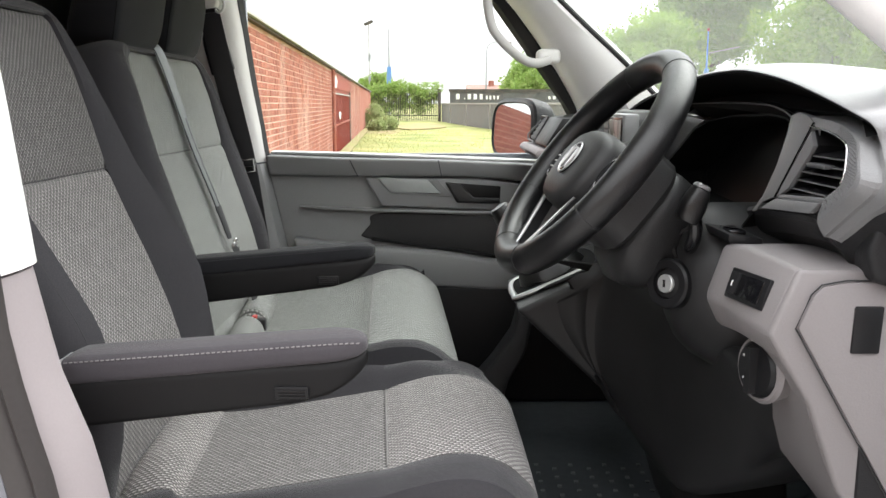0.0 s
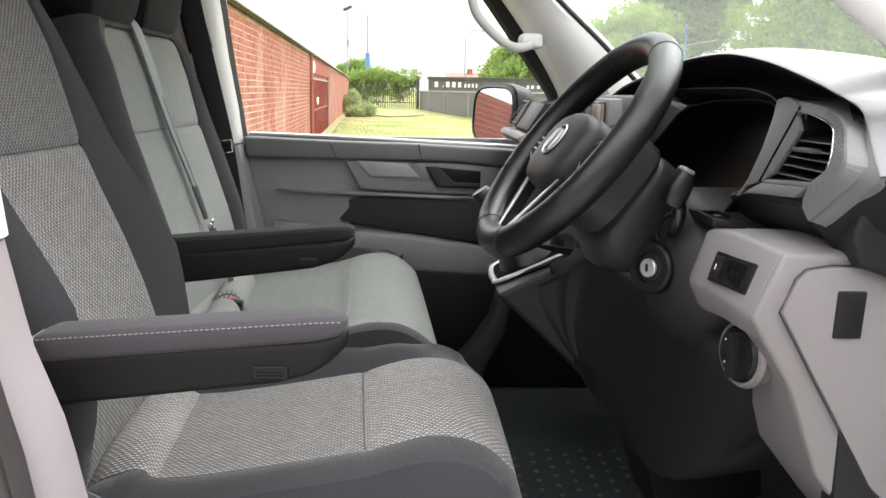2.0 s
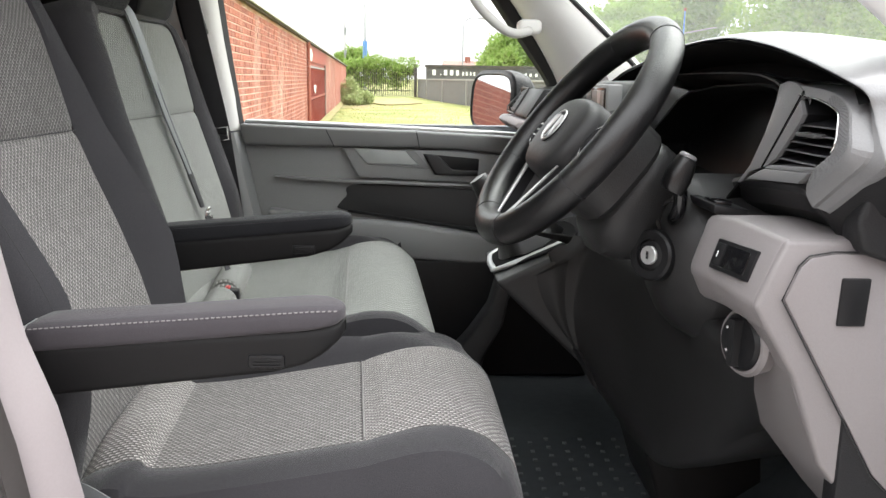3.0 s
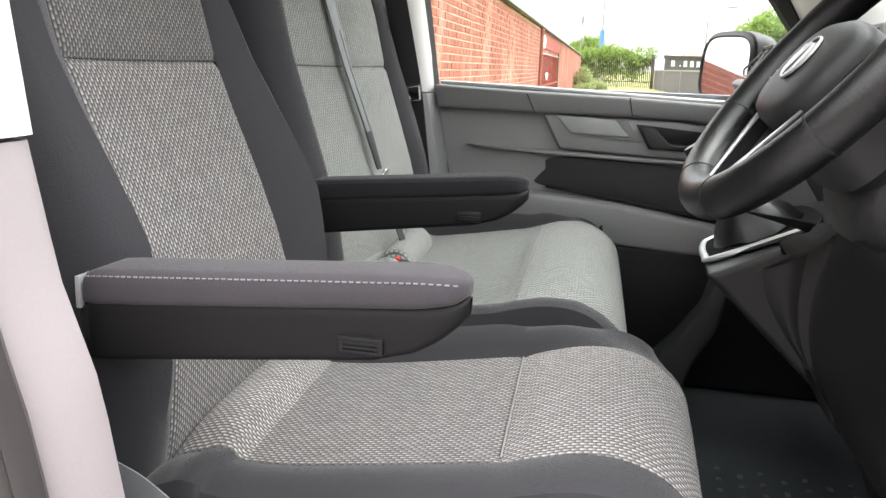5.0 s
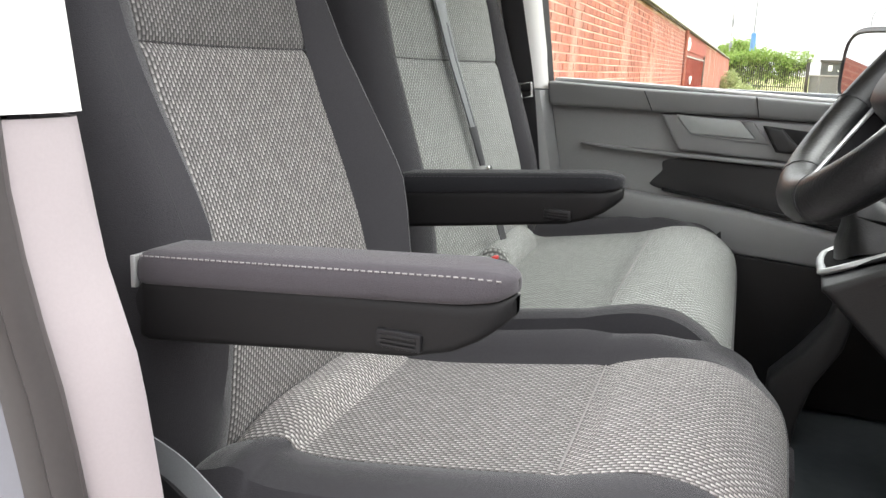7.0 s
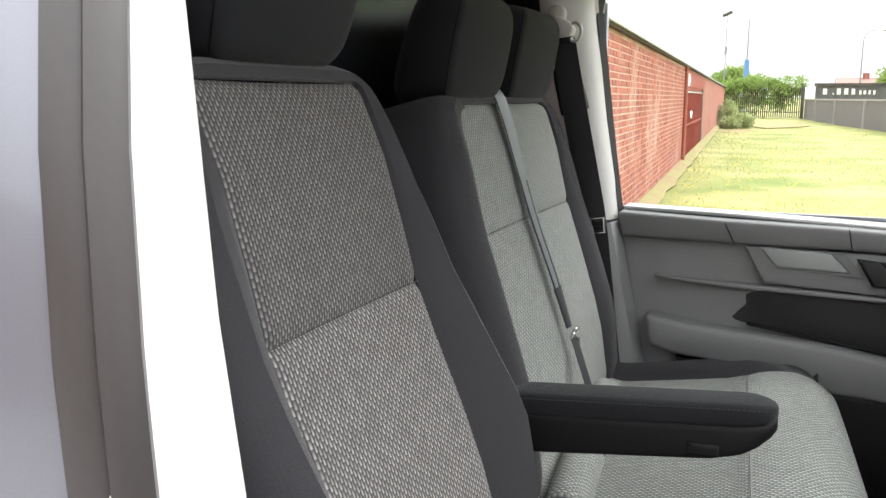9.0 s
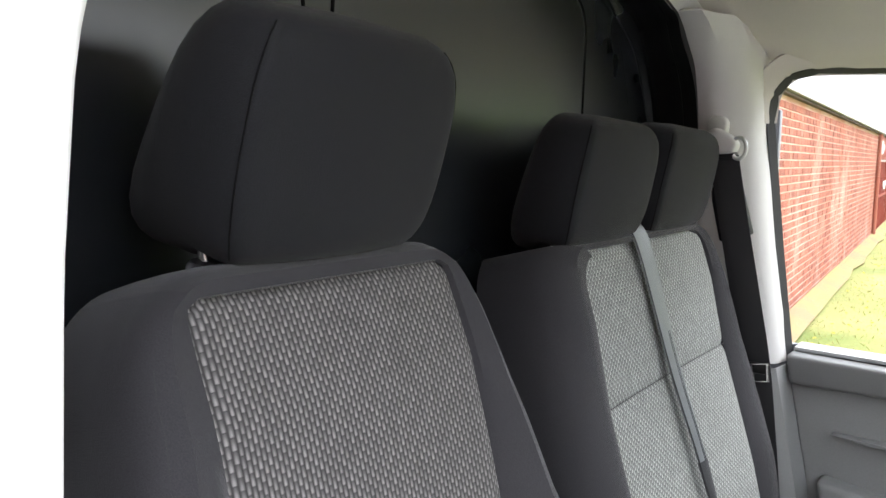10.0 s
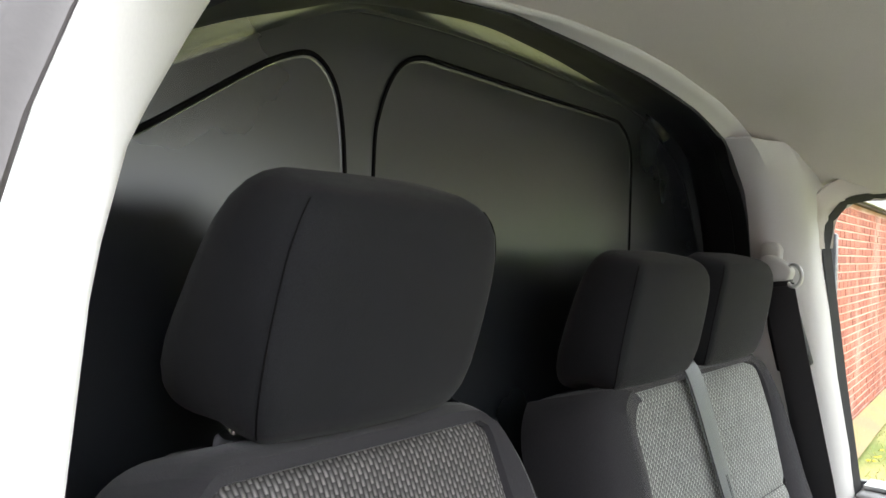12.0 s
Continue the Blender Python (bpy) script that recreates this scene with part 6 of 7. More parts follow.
def dashboard():
    ob = thing("dashboard", "dark grained plastic dashboard with an instrument hood", "dashboard")
    # top pad to the windscreen, across the cab
    rows = [[(x - 0.05 * max(0, (y - 1.9)), y, z) for y in (0.86, 1.0, 1.3, 1.6, 1.9, 2.1, 2.28)] for x, z in ((0.485, 1.30), (0.49, 1.395), (0.56, 1.395), (0.70, 1.35), (0.85, 1.28))]
    part("top_pad", sheet(rows, 0.01), M_DASH, ob, "dark dashboard top")
    # ledge below the instruments and the side face of the dash
    side = [(0.44, 1.30), (0.45, 1.35), (0.452, 1.385), (0.47, 1.40), (0.8, 1.33), (0.8, 1.0), (0.50, 1.22), (0.44, 1.24), (0.43, 1.27)]
    part("dash_end", prism(side, "y", 0.842, 0.90, 0.008, 3), M_DASH, ob, "dark end of the dashboard")
    # light grey lower end with switches
    lower = [(0.372, 1.250), (0.445, 1.250), (0.468, 1.236), (0.80, 1.236), (0.80, 0.72), (0.60, 0.80), (0.500, 0.915), (0.430, 1.0), (0.392, 1.10), (0.360, 1.150), (0.343, 1.178)]
    part("lower_end", prism(lower, "y", 0.865, 0.93, 0.006, 3), M_DASHLIGHT, ob, "light grey lower dashboard end")
    box = [[(0.372, 0.868, 1.250), (0.46, 0.868, 1.250), (0.46, 0.868, 1.15), (0.359, 0.868, 1.150), (0.343, 0.868, 1.178)],
           [(0.345, 0.95, 1.260), (0.46, 0.95, 1.260), (0.46, 0.95, 1.155), (0.342, 0.95, 1.157), (0.324, 0.95, 1.190)],
           [(0.331, 0.985, 1.257), (0.46, 0.985, 1.257), (0.46, 0.985, 1.155), (0.328, 0.985, 1.158), (0.311, 0.985, 1.193)],
           [(0.348, 1.012, 1.250), (0.46, 1.012, 1.250), (0.46, 1.012, 1.165), (0.348, 1.012, 1.170), (0.332, 1.012, 1.203)]]
    bm = loft(box)
    bmesh.ops.recalc_face_normals(bm, faces=bm.faces)
    bmesh.ops.bevel(bm, geom=bm.edges[:], offset=0.006, segments=2, affect="EDGES", profile=0.5, clamp_overlap=True)
    part("switch_panel", bm, M_DASHLIGHT, ob, "light grey switch panel")
    leg = loft([[(0.372, 0.872, 1.16), (0.50, 0.872, 1.16), (0.50, 0.975, 1.17), (0.366, 0.975, 1.17)], [(0.395, 0.872, 1.09), (0.50, 0.872, 1.09), (0.50, 0.975, 1.09), (0.386, 0.975, 1.09)], [(0.43, 0.872, 1.0), (0.52, 0.872, 1.0), (0.52, 0.985, 1.0), (0.415, 0.985, 1.0)], [(0.50, 0.872, 0.915), (0.60, 0.872, 0.915), (0.60, 0.98, 0.915), (0.47, 0.98, 0.93)], [(0.60, 0.872, 0.80), (0.70, 0.872, 0.80), (0.70, 0.98, 0.80), (0.56, 0.98, 0.83)]])
    part("lower_leg", leg, M_DASHLIGHT, ob, "light grey lower dash leg")
    # headlamp knob
    kc, ka = Vector((0.366, 0.935, 1.119)), Vector((-0.955, -0.29, 0.04)).normalized()
    knob = part("headlamp_knob", disc(kc, ka, [(0.034, -0.03), (0.040, 0.0), (0.037, 0.005), (0.0335, 0.006), (0.0325, 0.002)], 40), M_DASHLIGHT, ob, "round headlamp switch with a black dial")
    part("dial", disc(kc, ka, [(0.0325, 0.0), (0.0325, 0.006), (0.029, 0.010), (0.02, 0.011)], 36), M_BLACK, knob, "black dial")
    ks = ka.cross(Vector((0, 0, 1))).normalized()
    part("dial_grip", loft([[kc + ka * d + ks * a * w + Vector((0, 0, b * 0.027)) for a, b in ((-1, -1), (1, -1), (1, 1), (-1, 1))] for d, w in ((0.008, 0.0075), (0.020, 0.005))]), M_DASH, knob)
    for q in (35, 75, -40):
        a = radians(q)
        part("dial_mark", disc(kc + ka * 0.0108 + ks * 0.022 * math.cos(a) + Vector((0, 0, 0.022 * math.sin(a))), ka, [(0.0016, 0), (0.0016, 0.0008)], 8), M_WHITE, knob)
    # fuse cover on the side face
    cover = [(0.373, 1.187), (0.3865, 1.222), (0.396, 1.232), (0.42, 1.2365), (0.60, 1.2365), (0.60, 0.93), (0.515, 0.965), (0.488, 0.992)]
    fc = part("fuse_cover", prism(cover, "y", 0.8595, 0.868, 0.002), M_DASHLIGHT, ob, "light grey fuse box cover")
    part("cover_gap", tube([(0.60, 0.8612, 1.2385), (0.42, 0.8612, 1.2385), (0.3945, 0.8612, 1.234), (0.3845, 0.8612, 1.2235), (0.3705, 0.8612, 1.187), (0.4865, 0.8612, 0.9905), (0.515, 0.8612, 0.963)], 0.0009, 6), M_RUBBER, ob, "dark joint round the cover")
    part("cover_latch", prism([(0.430, 1.2115), (0.4605, 1.2115), (0.4585, 1.1605), (0.4285, 1.1605)], "y", 0.8565, 0.864, 0.002), M_BLACK, fc, "black square latch")
    # knee panels and passenger side of the dash
    part("lower_dash", prism([(0.40, 1.25), (0.60, 1.25), (0.70, 1.0), (0.60, 0.90), (0.47, 1.0), (0.40, 1.08)], "y", 0.985, 1.47, 0.01), M_DASH, ob, "dark lower dashboard")
    pas = [(0.36, 1.395), (0.285, 1.385), (0.250, 1.34), (0.240, 1.305), (0.265, 1.27), (0.34, 1.17), (0.42, 1.05), (0.70, 1.0), (0.75, 1.36)]
    part("passenger_dash", prism(pas, "y", 1.84, 2.29, 0.01, 3), M_DASH, ob, "dark passenger side of the dashboard")
    part("centre_dash", prism([(x + 0.075 if x < 0.5 else x, z) for x, z in pas], "y", 1.63, 1.84, 0.01, 3), M_DASH, ob, "dark middle of the dashboard")
    part("dash_strip", prism([(0.215, 1.319), (0.204, 1.308), (0.218, 1.294), (0.27, 1.294), (0.27, 1.319)], "y", 1.90, 2.30, 0.005), M_TRIMLOW, ob, "pale grey dash strip")
    part("gloss_panel", prism([(0.228, 1.326), (0.266, 1.388), (0.31, 1.388), (0.31, 1.326)], "y", 1.90, 2.13, 0.004), M_BLACK, ob, "black dash panel")
    rim = [(0.2275, y, z) if z < 1.36 else (0.2635, y, z) for y, z in ((2.132, 1.327), (2.272, 1.327), (2.280, 1.340), (2.280, 1.378), (2.272, 1.388), (2.132, 1.388))]
    part("vent_rim", tube(rim, 0.0024, 8, closed=True, up=(1, 0, 0)), M_FRAME, ob, "dark grey rim of the air vent")
    for x, y0, y1 in ((0.232, 2.14, 2.27), (0.306, 1.70, 1.82)):
        v = part("air_vent", prism([(x, 1.329), (x + 0.036, 1.384), (x + 0.07, 1.384), (x + 0.07, 1.329)], "y", y0, y1, 0.005), M_BLACK, ob, "black air vent")
        for k in range(5):
            z, xx = 1.335 + 0.010 * k, x + 0.0065 * k + 0.002
            part("slat", loft([[(xx - 0.002, y, z), (xx - 0.001, y, z + 0.0018), (xx + 0.012, y, z + 0.003), (xx + 0.012, y, z)] for y in (y0 + 0.008, y1 - 0.008)]), M_DASH, v, smooth=False)
    part("centre_fascia", prism([(0.345, 1.325), (0.362, 1.405), (0.385, 1.41), (0.385, 1.325)], "y", 1.47, 1.80, 0.004), M_FRAME, ob, "dark grey centre fascia")
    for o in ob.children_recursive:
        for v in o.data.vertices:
            scale_from_camera(v.co)
    instrument_side(ob)
    rocker_switch(ob)
    # knee panel: columns from the console across to the switch panel's leg, each from the top down
    cols = [[(0.190, 1.494, 1.060), (0.205, 1.494, 1.020), (0.245, 1.494, 0.972), (0.305, 1.494, 0.905), (0.352, 1.490, 0.845)],
            [(0.240, 1.485, 1.092), (0.240, 1.485, 1.030), (0.262, 1.485, 0.965), (0.310, 1.484, 0.885), (0.350, 1.475, 0.832)],
            [(0.304, 1.485, 1.137), (0.284, 1.485, 1.042), (0.286, 1.485, 0.957), (0.319, 1.480, 0.868), (0.348, 1.460, 0.824)],
            [(0.346, 1.380, 1.109), (0.344, 1.385, 1.029), (0.346, 1.385, 0.940), (0.352, 1.370, 0.857), (0.370, 1.370, 0.803)],
            [(0.372, 1.240, 1.095), (0.372, 1.245, 1.033), (0.374, 1.255, 0.939), (0.377, 1.250, 0.874), (0.381, 1.250, 0.821)],
            [(0.372, 1.060, 1.097), (0.385, 1.090, 1.041), (0.399, 1.120, 0.972), (0.410, 1.140, 0.918), (0.424, 1.150, 0.885)],
            [(0.384, 1.020, 1.087), (0.409, 1.040, 1.031), (0.432, 1.060, 0.987), (0.457, 1.080, 0.956), (0.480, 1.100, 0.943)],
            [(0.415, 0.985, 1.085), (0.445, 0.990, 1.025), (0.475, 1.000, 0.975), (0.505, 1.020, 0.945), (0.530, 1.050, 0.935)]]
    cols = [smooth_path([Vector(c[0]) + Vector((0.03, 0, 0.012))] + c, 5) for c in cols]
    cols = [c + [c[-1] + Vector(d) for d in ((0.006, 0, -0.006), (0.02, 0, -0.009), (0.05, 0, -0.006), (0.14, 0, 0.01))] for c in cols]
    rows = [smooth_path([c[k] for c in cols], 6) for k in range(len(cols[0]))]
    part("knee_panel", sheet(rows, 0.006), M_KNEE, ob, "dark smooth knee panel", 60)
    ledge = part("button_ledge", prism([(0.348, 1.264), (0.392, 1.258), (0.392, 1.244), (0.349, 1.252)], "y", 1.02, 1.18, 0.004), M_BLACK, ob, "black ledge with a small button")
    part("ledge_button", block(0.354, 0.374, 1.03, 1.075, 1.260, 1.2665, 0.002), M_PIANO, ledge)
    scr = part("media_screen", block(0.318, 0.345, 1.50, 1.69, 1.335, 1.402, 0.004), M_DOOR, ob, "grey framed media screen")
    part("screen_border", block(0.3162, 0.321, 1.512, 1.632, 1.345, 1.397, 0.002), M_PIANO, scr, "gloss black screen border")
    part("screen_glass", block(0.3150, 0.320, 1.520, 1.620, 1.350, 1.391, 0.001), M_SCREEN, scr, "screen glass coloured pale for sky reflection")
    for k in range(4):
        part("screen_button", block(0.3160, 0.320, 1.640, 1.672, 1.345 + 0.0135 * k, 1.356 + 0.0135 * k, 0.0015), M_DOOR, scr, "grey screen button")


def centre_console():
    ob = thing("centre_console", "dark plastic centre console with gear lever and pale rim", "centre console")
    side = [(0.132, 1.050), (0.150, 1.058), (0.29, 1.125), (0.60, 1.2), (0.66, 0.58), (0.47, 0.58), (0.42, 0.74), (0.33, 0.865), (0.235, 0.955), (0.150, 1.035)]
    part("console_body", prism(side, "y", 1.49, 1.76, 0.030, 6), M_KNEE, ob)
    slope = Vector((0.125, 0, 0.061)).normalized()
    up = Vector((-0.061 / 0.139, 0, 0.125 / 0.139))
    def deck(u, y, h):
        return Vector((0.139, y, 1.055)) + slope * u + up * h
    loop = [(0.0, 1.590), (0.0, 1.670), (0.015, 1.700), (0.155, 1.710), (0.155, 1.535), (0.015, 1.555)]
    loop = [(p.x, p.y) for p in smooth_path([(a, b, 0) for a, b in loop + loop[:1]], 5)][:-1]
    part("surround_rim", tube([deck(u, y, 0.002) for u, y in loop], 0.0028, 8, closed=True, up=up), M_BLACK, ob)
    front = smooth_path([(0.10, 1.704, 0), (0.018, 1.700, 0), (0.0, 1.668, 0), (-0.001, 1.590, 0), (0.015, 1.554, 0), (0.155, 1.534, 0)], 6)
    part("chrome_rim", tube([deck(p.x, p.y, 0.0035) for p in front], 0.0062, 12, up=up, flat=0.75), M_SILVER, ob, "pale satin rim round the gear lever")
    # Plate coloured black to stand for the shaded recess round the gaiter.
    bm = bmesh.new()
    bm.faces.new([bm.verts.new(deck(u, y, 0.0012)) for u, y in loop])
    part("gaiter_plate", thick(bm, 0.004), M_VOID, ob)
    rings = []
    for u, h, r in ((0.085, 0.006, 0.060), (0.083, 0.025, 0.052), (0.080, 0.045, 0.036), (0.076, 0.062, 0.024), (0.074, 0.078, 0.018)):
        rings.append([deck(u + r * math.cos(a) * 1.15, 1.625 + r * math.sin(a), h + 0.003 * math.sin(5 * a)) for a in [2 * math.pi * k / 24 for k in range(24)]])
    part("gaiter", loft(rings), M_LEATHER, ob, "black leather gear gaiter")
    part("gear_lever", tube([deck(0.074, 1.625, 0.075), deck(0.06, 1.625, 0.12), deck(0.05, 1.625, 0.135), deck(0.045, 1.625, 0.165)], 0.016, 14, taper=[0.9, 1.0, 1.5, 1.1], up=(0, 1, 0)), M_LEATHER, ob, "black gear lever")
    part("lever_collar", tube([deck(0.0735, 1.625, 0.078), deck(0.072, 1.625, 0.082)], 0.0185, 16, up=(0, 1, 0)), M_SILVER, ob)


def footwell_moulding():
    side = [(0.25, 0.95), (0.222, 0.86), (0.212, 0.80), (0.167, 0.717), (0.147, 0.637), (0.142, 0.583), (0.098, 0.583), (0.088, 0.65), (0.080, 0.712), (0.128, 0.768), (0.178, 0.842), (0.20, 0.93)]
    ob = link("footwell_moulding", prism(side, "y", 2.07, 2.17, 0.010, 3), M_DASHMID)
    tagged(ob, "dark grey curved moulding standing in the passenger footwell", "moulding")


footwell_moulding()
steering_wheel()
column()
dashboard()
centre_console()


# ---- outside ----
def wall_x(y):
    return -2.0 - 0.062 * (y - 10.0)


WALL_Z = 2.22
GATE = (20.6, 30.5)


def ground():
    bm = bmesh.new()
    n = 60
    rows = []
    for i in range(n + 1):
        r = 0.4 * (1.165 ** i)
        rows.append([(r * math.cos(a), 8 + r * math.sin(a), 0.03 * noise.noise(Vector((r * math.cos(a) * 0.2, r * math.sin(a) * 0.2, 0))) * (1 if r < 60 else 0)) for a in [2 * math.pi * k / 72 for k in range(72)]])
    skin(bm, rows, close_v=True)
    bm.faces.new([v for v in list(bm.verts)[:72]])
    ob = link("ground", bm, M_GRASS)
    tagged(ob, "mown yellow-green grass with bare patches", "grass", kind="structure")
    apron = link("pavement", sheet([[(x, y, 0.062) for x in (-30, -10, 0, 10, 30)] for y in (-40, -15, -5, 0, 2.6)], 0.06), M_APRON)
    tagged(apron, "worn pale concrete that the van stands on", "pavement", kind="structure")
    rng = random.Random(5)
    bm = bmesh.new()
    for k in range(9000):
        y = 7.0 + 40 * rng.random() ** 1.6
        x = rng.uniform(wall_x(y) + 0.15, min(3.2, 0.05 * y + 1.2))
        h, w, a = rng.uniform(0.012, 0.035) * (1 + y / 60), rng.uniform(0.004, 0.007) * (1 + y / 18), rng.random() * 6.28
        dx, dy = math.cos(a) * w, math.sin(a) * w
        bm.faces.new([bm.verts.new((x - dx, y - dy, 0.0)), bm.verts.new((x + dx, y + dy, 0.0)), bm.verts.new((x + rng.uniform(-0.03, 0.03), y + rng.uniform(-0.03, 0.03), h))])
    tagged(link("grass_blades", bm, M_BLADE, smooth=False), "short rough grass beside the brick wall", "grass", kind="stuff")
    bm = bmesh.new()
    for k in range(260):
        y = 8.0 + 16 * rng.random() ** 1.3
        x = rng.uniform(wall_x(y) + 0.3, 1.0)
        disc((x, y, 0.05), (rng.uniform(-0.3, 0.3), rng.uniform(-0.3, 0.3), 1), [(0.018, 0), (0.012, 0.008)], 6, bm)
    tagged(link("dandelions", bm, M_YELLOW), "yellow dandelions scattered in the grass", "flowers", kind="stuff")
    for name, cx, cy, rx, ry, lab in (("bare_patch", -1.5, 52, 1.7, 6.0, "bare brown earth patch in the grass"), ("bare_patch", -3.0, 44, 0.9, 4.0, "bare earth beside the bushes")):
        bm = bmesh.new()
        pts = [(cx + rx * math.cos(a) * (1 + 0.25 * noise.noise(Vector((math.cos(a) * 2, math.sin(a) * 2, cx)))), cy + ry * math.sin(a) * (1 + 0.25 * noise.noise(Vector((math.cos(a) * 2, math.sin(a) * 2, cy))))) for a in [2 * math.pi * k / 40 for k in range(40)]]
        bm.faces.new([bm.verts.new((x, y, 0.014)) for x, y in pts])
        thick(bm, 0.06)
        tagged(link(name, bm, M_EARTH, smooth=False), lab, "bare earth", kind="structure")
    bm = bmesh.new()
    rows = []
    for k in range(60):
        y = 3.5 + k
        w = 0.20 + 0.09 * noise.noise(Vector((y * 0.8, 0, 3)))
        rows.append([(wall_x(y), y, 0.10), (wall_x(y) + w * 0.5, y, 0.07), (wall_x(y) + w, y, 0.01)])
    tagged(link("verge", sheet(rows, 0.05), M_EARTH), "strip of bare earth along the foot of the wall", "bare earth", kind="structure")


def brick_mesh(l, h, d):
    bm = block(-d, 0.0, -l / 2, l / 2, -h / 2, h / 2, 0.004, 1)
    me = bpy.data.meshes.new("brick")
    bmesh.ops.recalc_face_normals(bm, faces=bm.faces)
    bm.to_mesh(me)
    bm.free()
    me.materials.append(M_BRICK)
    return me


def brick_building():
    ob = thing("brick_building", "long single-storey red brick building with a red gate", "building")
    y0, y1 = 5.6, 62.0
    d = Vector((-0.062, 1, 0)).normalized()
    def at(s, off, z):
        return Vector((wall_x(0) + d.x * s, d.y * s, z)) + Vector((1, 0.062, 0)).normalized() * off
    L0, L1 = y0, y1
    def slab(a, b, z0, z1, o0, o1):
        bm = bmesh.new()
        vs = [bm.verts.new(at(s, o, z)) for s, o, z in ((a, o0, z0), (b, o0, z0), (b, o1, z0), (a, o1, z0), (a, o0, z1), (b, o0, z1), (b, o1, z1), (a, o1, z1))]
        for q in ((0, 1, 2, 3), (4, 5, 6, 7), (0, 1, 5, 4), (2, 3, 7, 6), (1, 2, 6, 5), (0, 3, 7, 4)):
            bm.faces.new([vs[i] for i in q])
        return bm
    part("wall", slab(L0, GATE[0], -0.1, WALL_Z, -0.005, -0.5), M_MORTAR, ob, "pale mortar bed", smooth=False)
    part("wall", slab(GATE[1], L1, -0.1, WALL_Z, -0.005, -0.5), M_MORTAR, ob, "pale mortar bed", smooth=False)
    part("end_wall", slab(L0, L0 + 0.3, -0.1, WALL_Z, -0.51, -45.0), M_FARBRICK, ob, "red brick return wall", smooth=False)
    part("fascia", slab(L0 - 0.1, L1, WALL_Z, WALL_Z + 0.03, 0.05, -0.3), M_FASCIA, ob, "dark weathered fascia board", smooth=False)
    bm = bmesh.new()
    vs = [bm.verts.new(at(s, o, z)) for s, o, z in ((L0 - 0.2, 0.08, WALL_Z + 0.032), (L1, 0.08, WALL_Z + 0.032), (L1, -5.0, WALL_Z + 0.35), (L0 - 0.2, -5.0, WALL_Z + 0.35))]
    bm.faces.new(vs)
    part("roof", thick(bm, 0.025), M_ROOF, ob, "shallow pale sheet roof", smooth=False)
    gate = part("gate", slab(GATE[0], GATE[1], 0.0, WALL_Z, -0.025, -0.30), M_REDMETAL, ob, "red painted metal gate", smooth=False)
    n = 26
    for k in range(n + 1):
        s = GATE[0] + (GATE[1] - GATE[0]) * k / n
        part("gate_rib", slab(s - 0.03, s + 0.03, 0.02, 1.72, -0.008, -0.03), M_REDMETAL, gate, smooth=False)
    part("gate_rail", slab(GATE[0], GATE[1] - 1.0, 1.66, 1.70, 0.008, -0.03), M_COPING, gate, "pale gate rail", smooth=False)
    part("gate_rail", slab(GATE[0], GATE[1] - 1.0, 0.85, 0.90, 0.006, -0.03), M_REDMETAL, gate, smooth=False)
    part("gate_post", slab(GATE[1] - 0.9, GATE[1] - 0.4, 0.0, 1.85, 0.004, -0.15), M_FASCIA, gate, smooth=False)
    part("lintel", slab(GATE[0], GATE[1], 1.80, WALL_Z, 0.0, -0.12), M_REDMETAL, ob, smooth=False)
    for s0, z0, w, h in ((21.3, 1.79, 1.3, 0.30), (21.6, 2.0, 0.7, 0.13), (23.2, 0.98, 0.9, 0.25)):
        bm = bmesh.new()
        pts = [at(s0 + w * (0.5 + 0.5 * math.cos(a) * (1 + 0.3 * math.sin(3 * a))), 0.006 if z0 > 1.5 else 0.004, z0 + h * (0.5 + 0.5 * math.sin(a) * (1 + 0.2 * math.cos(2 * a)))) for a in [2 * math.pi * k / 22 for k in range(22)]]
        bm.faces.new([bm.verts.new(p) for p in pts])
        part("paint_patch", thick(bm, 0.004), M_WHITE, ob, "white paint splash", smooth=False)
    part("drain_pipe", tube([at(GATE[0] - 0.15, 0.05, 0.05), at(GATE[0] - 0.15, 0.05, WALL_Z)], 0.04, 8), M_BRICKS, ob)
    # courses of bricks: single pieces on the nearest stretch in sight, joined ones beyond
    rng = random.Random(11)
    pitch_l, pitch_h = 0.225, 0.075
    me = brick_mesh(0.212, 0.062, 0.03)
    turn = Matrix.Rotation(math.atan2(0.062, 1.0), 4, "Z")
    verts, faces = [], []
    count = 0
    for r in range(int(WALL_Z / pitch_h)):
        z = 0.04 + r * pitch_h
        s = L0 + (r % 2) * pitch_l / 2
        while s < L1 - 0.2:
            if GATE[0] - 0.12 < s < GATE[1] + 0.12:
                s += pitch_l
                continue
            p = at(s, 0.0 + rng.uniform(-0.003, 0.003), z)
            if 8.3 < s < 10.55 and count < 300:
                b = new("brick", me)
                b.parent = ob
                b.matrix_world = Matrix.Translation(p) @ turn
                count += 1
            elif s < 40:
                base = len(verts)
                e = Vector((1, 0.062, 0)).normalized()
                for sx in (-0.03, 0.0):
                    for dy, dz in ((-0.106, -0.031), (0.106, -0.031), (0.106, 0.031), (-0.106, 0.031)):
                        verts.append(tuple(p + d * dy + e * sx + Vector((0, 0, dz))))
                faces += [(base + 4, base + 5, base + 6, base + 7), (base, base + 1, base + 5, base + 4), (base + 2, base + 3, base + 7, base + 6), (base + 1, base + 2, base + 6, base + 5), (base, base + 3, base + 7, base + 4)]
            s += pitch_l
    part("far_brickwork", slab(40.0, L1, 0.0, WALL_Z, -0.002, -0.1), M_BRICKS, ob, "far red brickwork", smooth=False)
    mesh = bpy.data.meshes.new("brickwork")
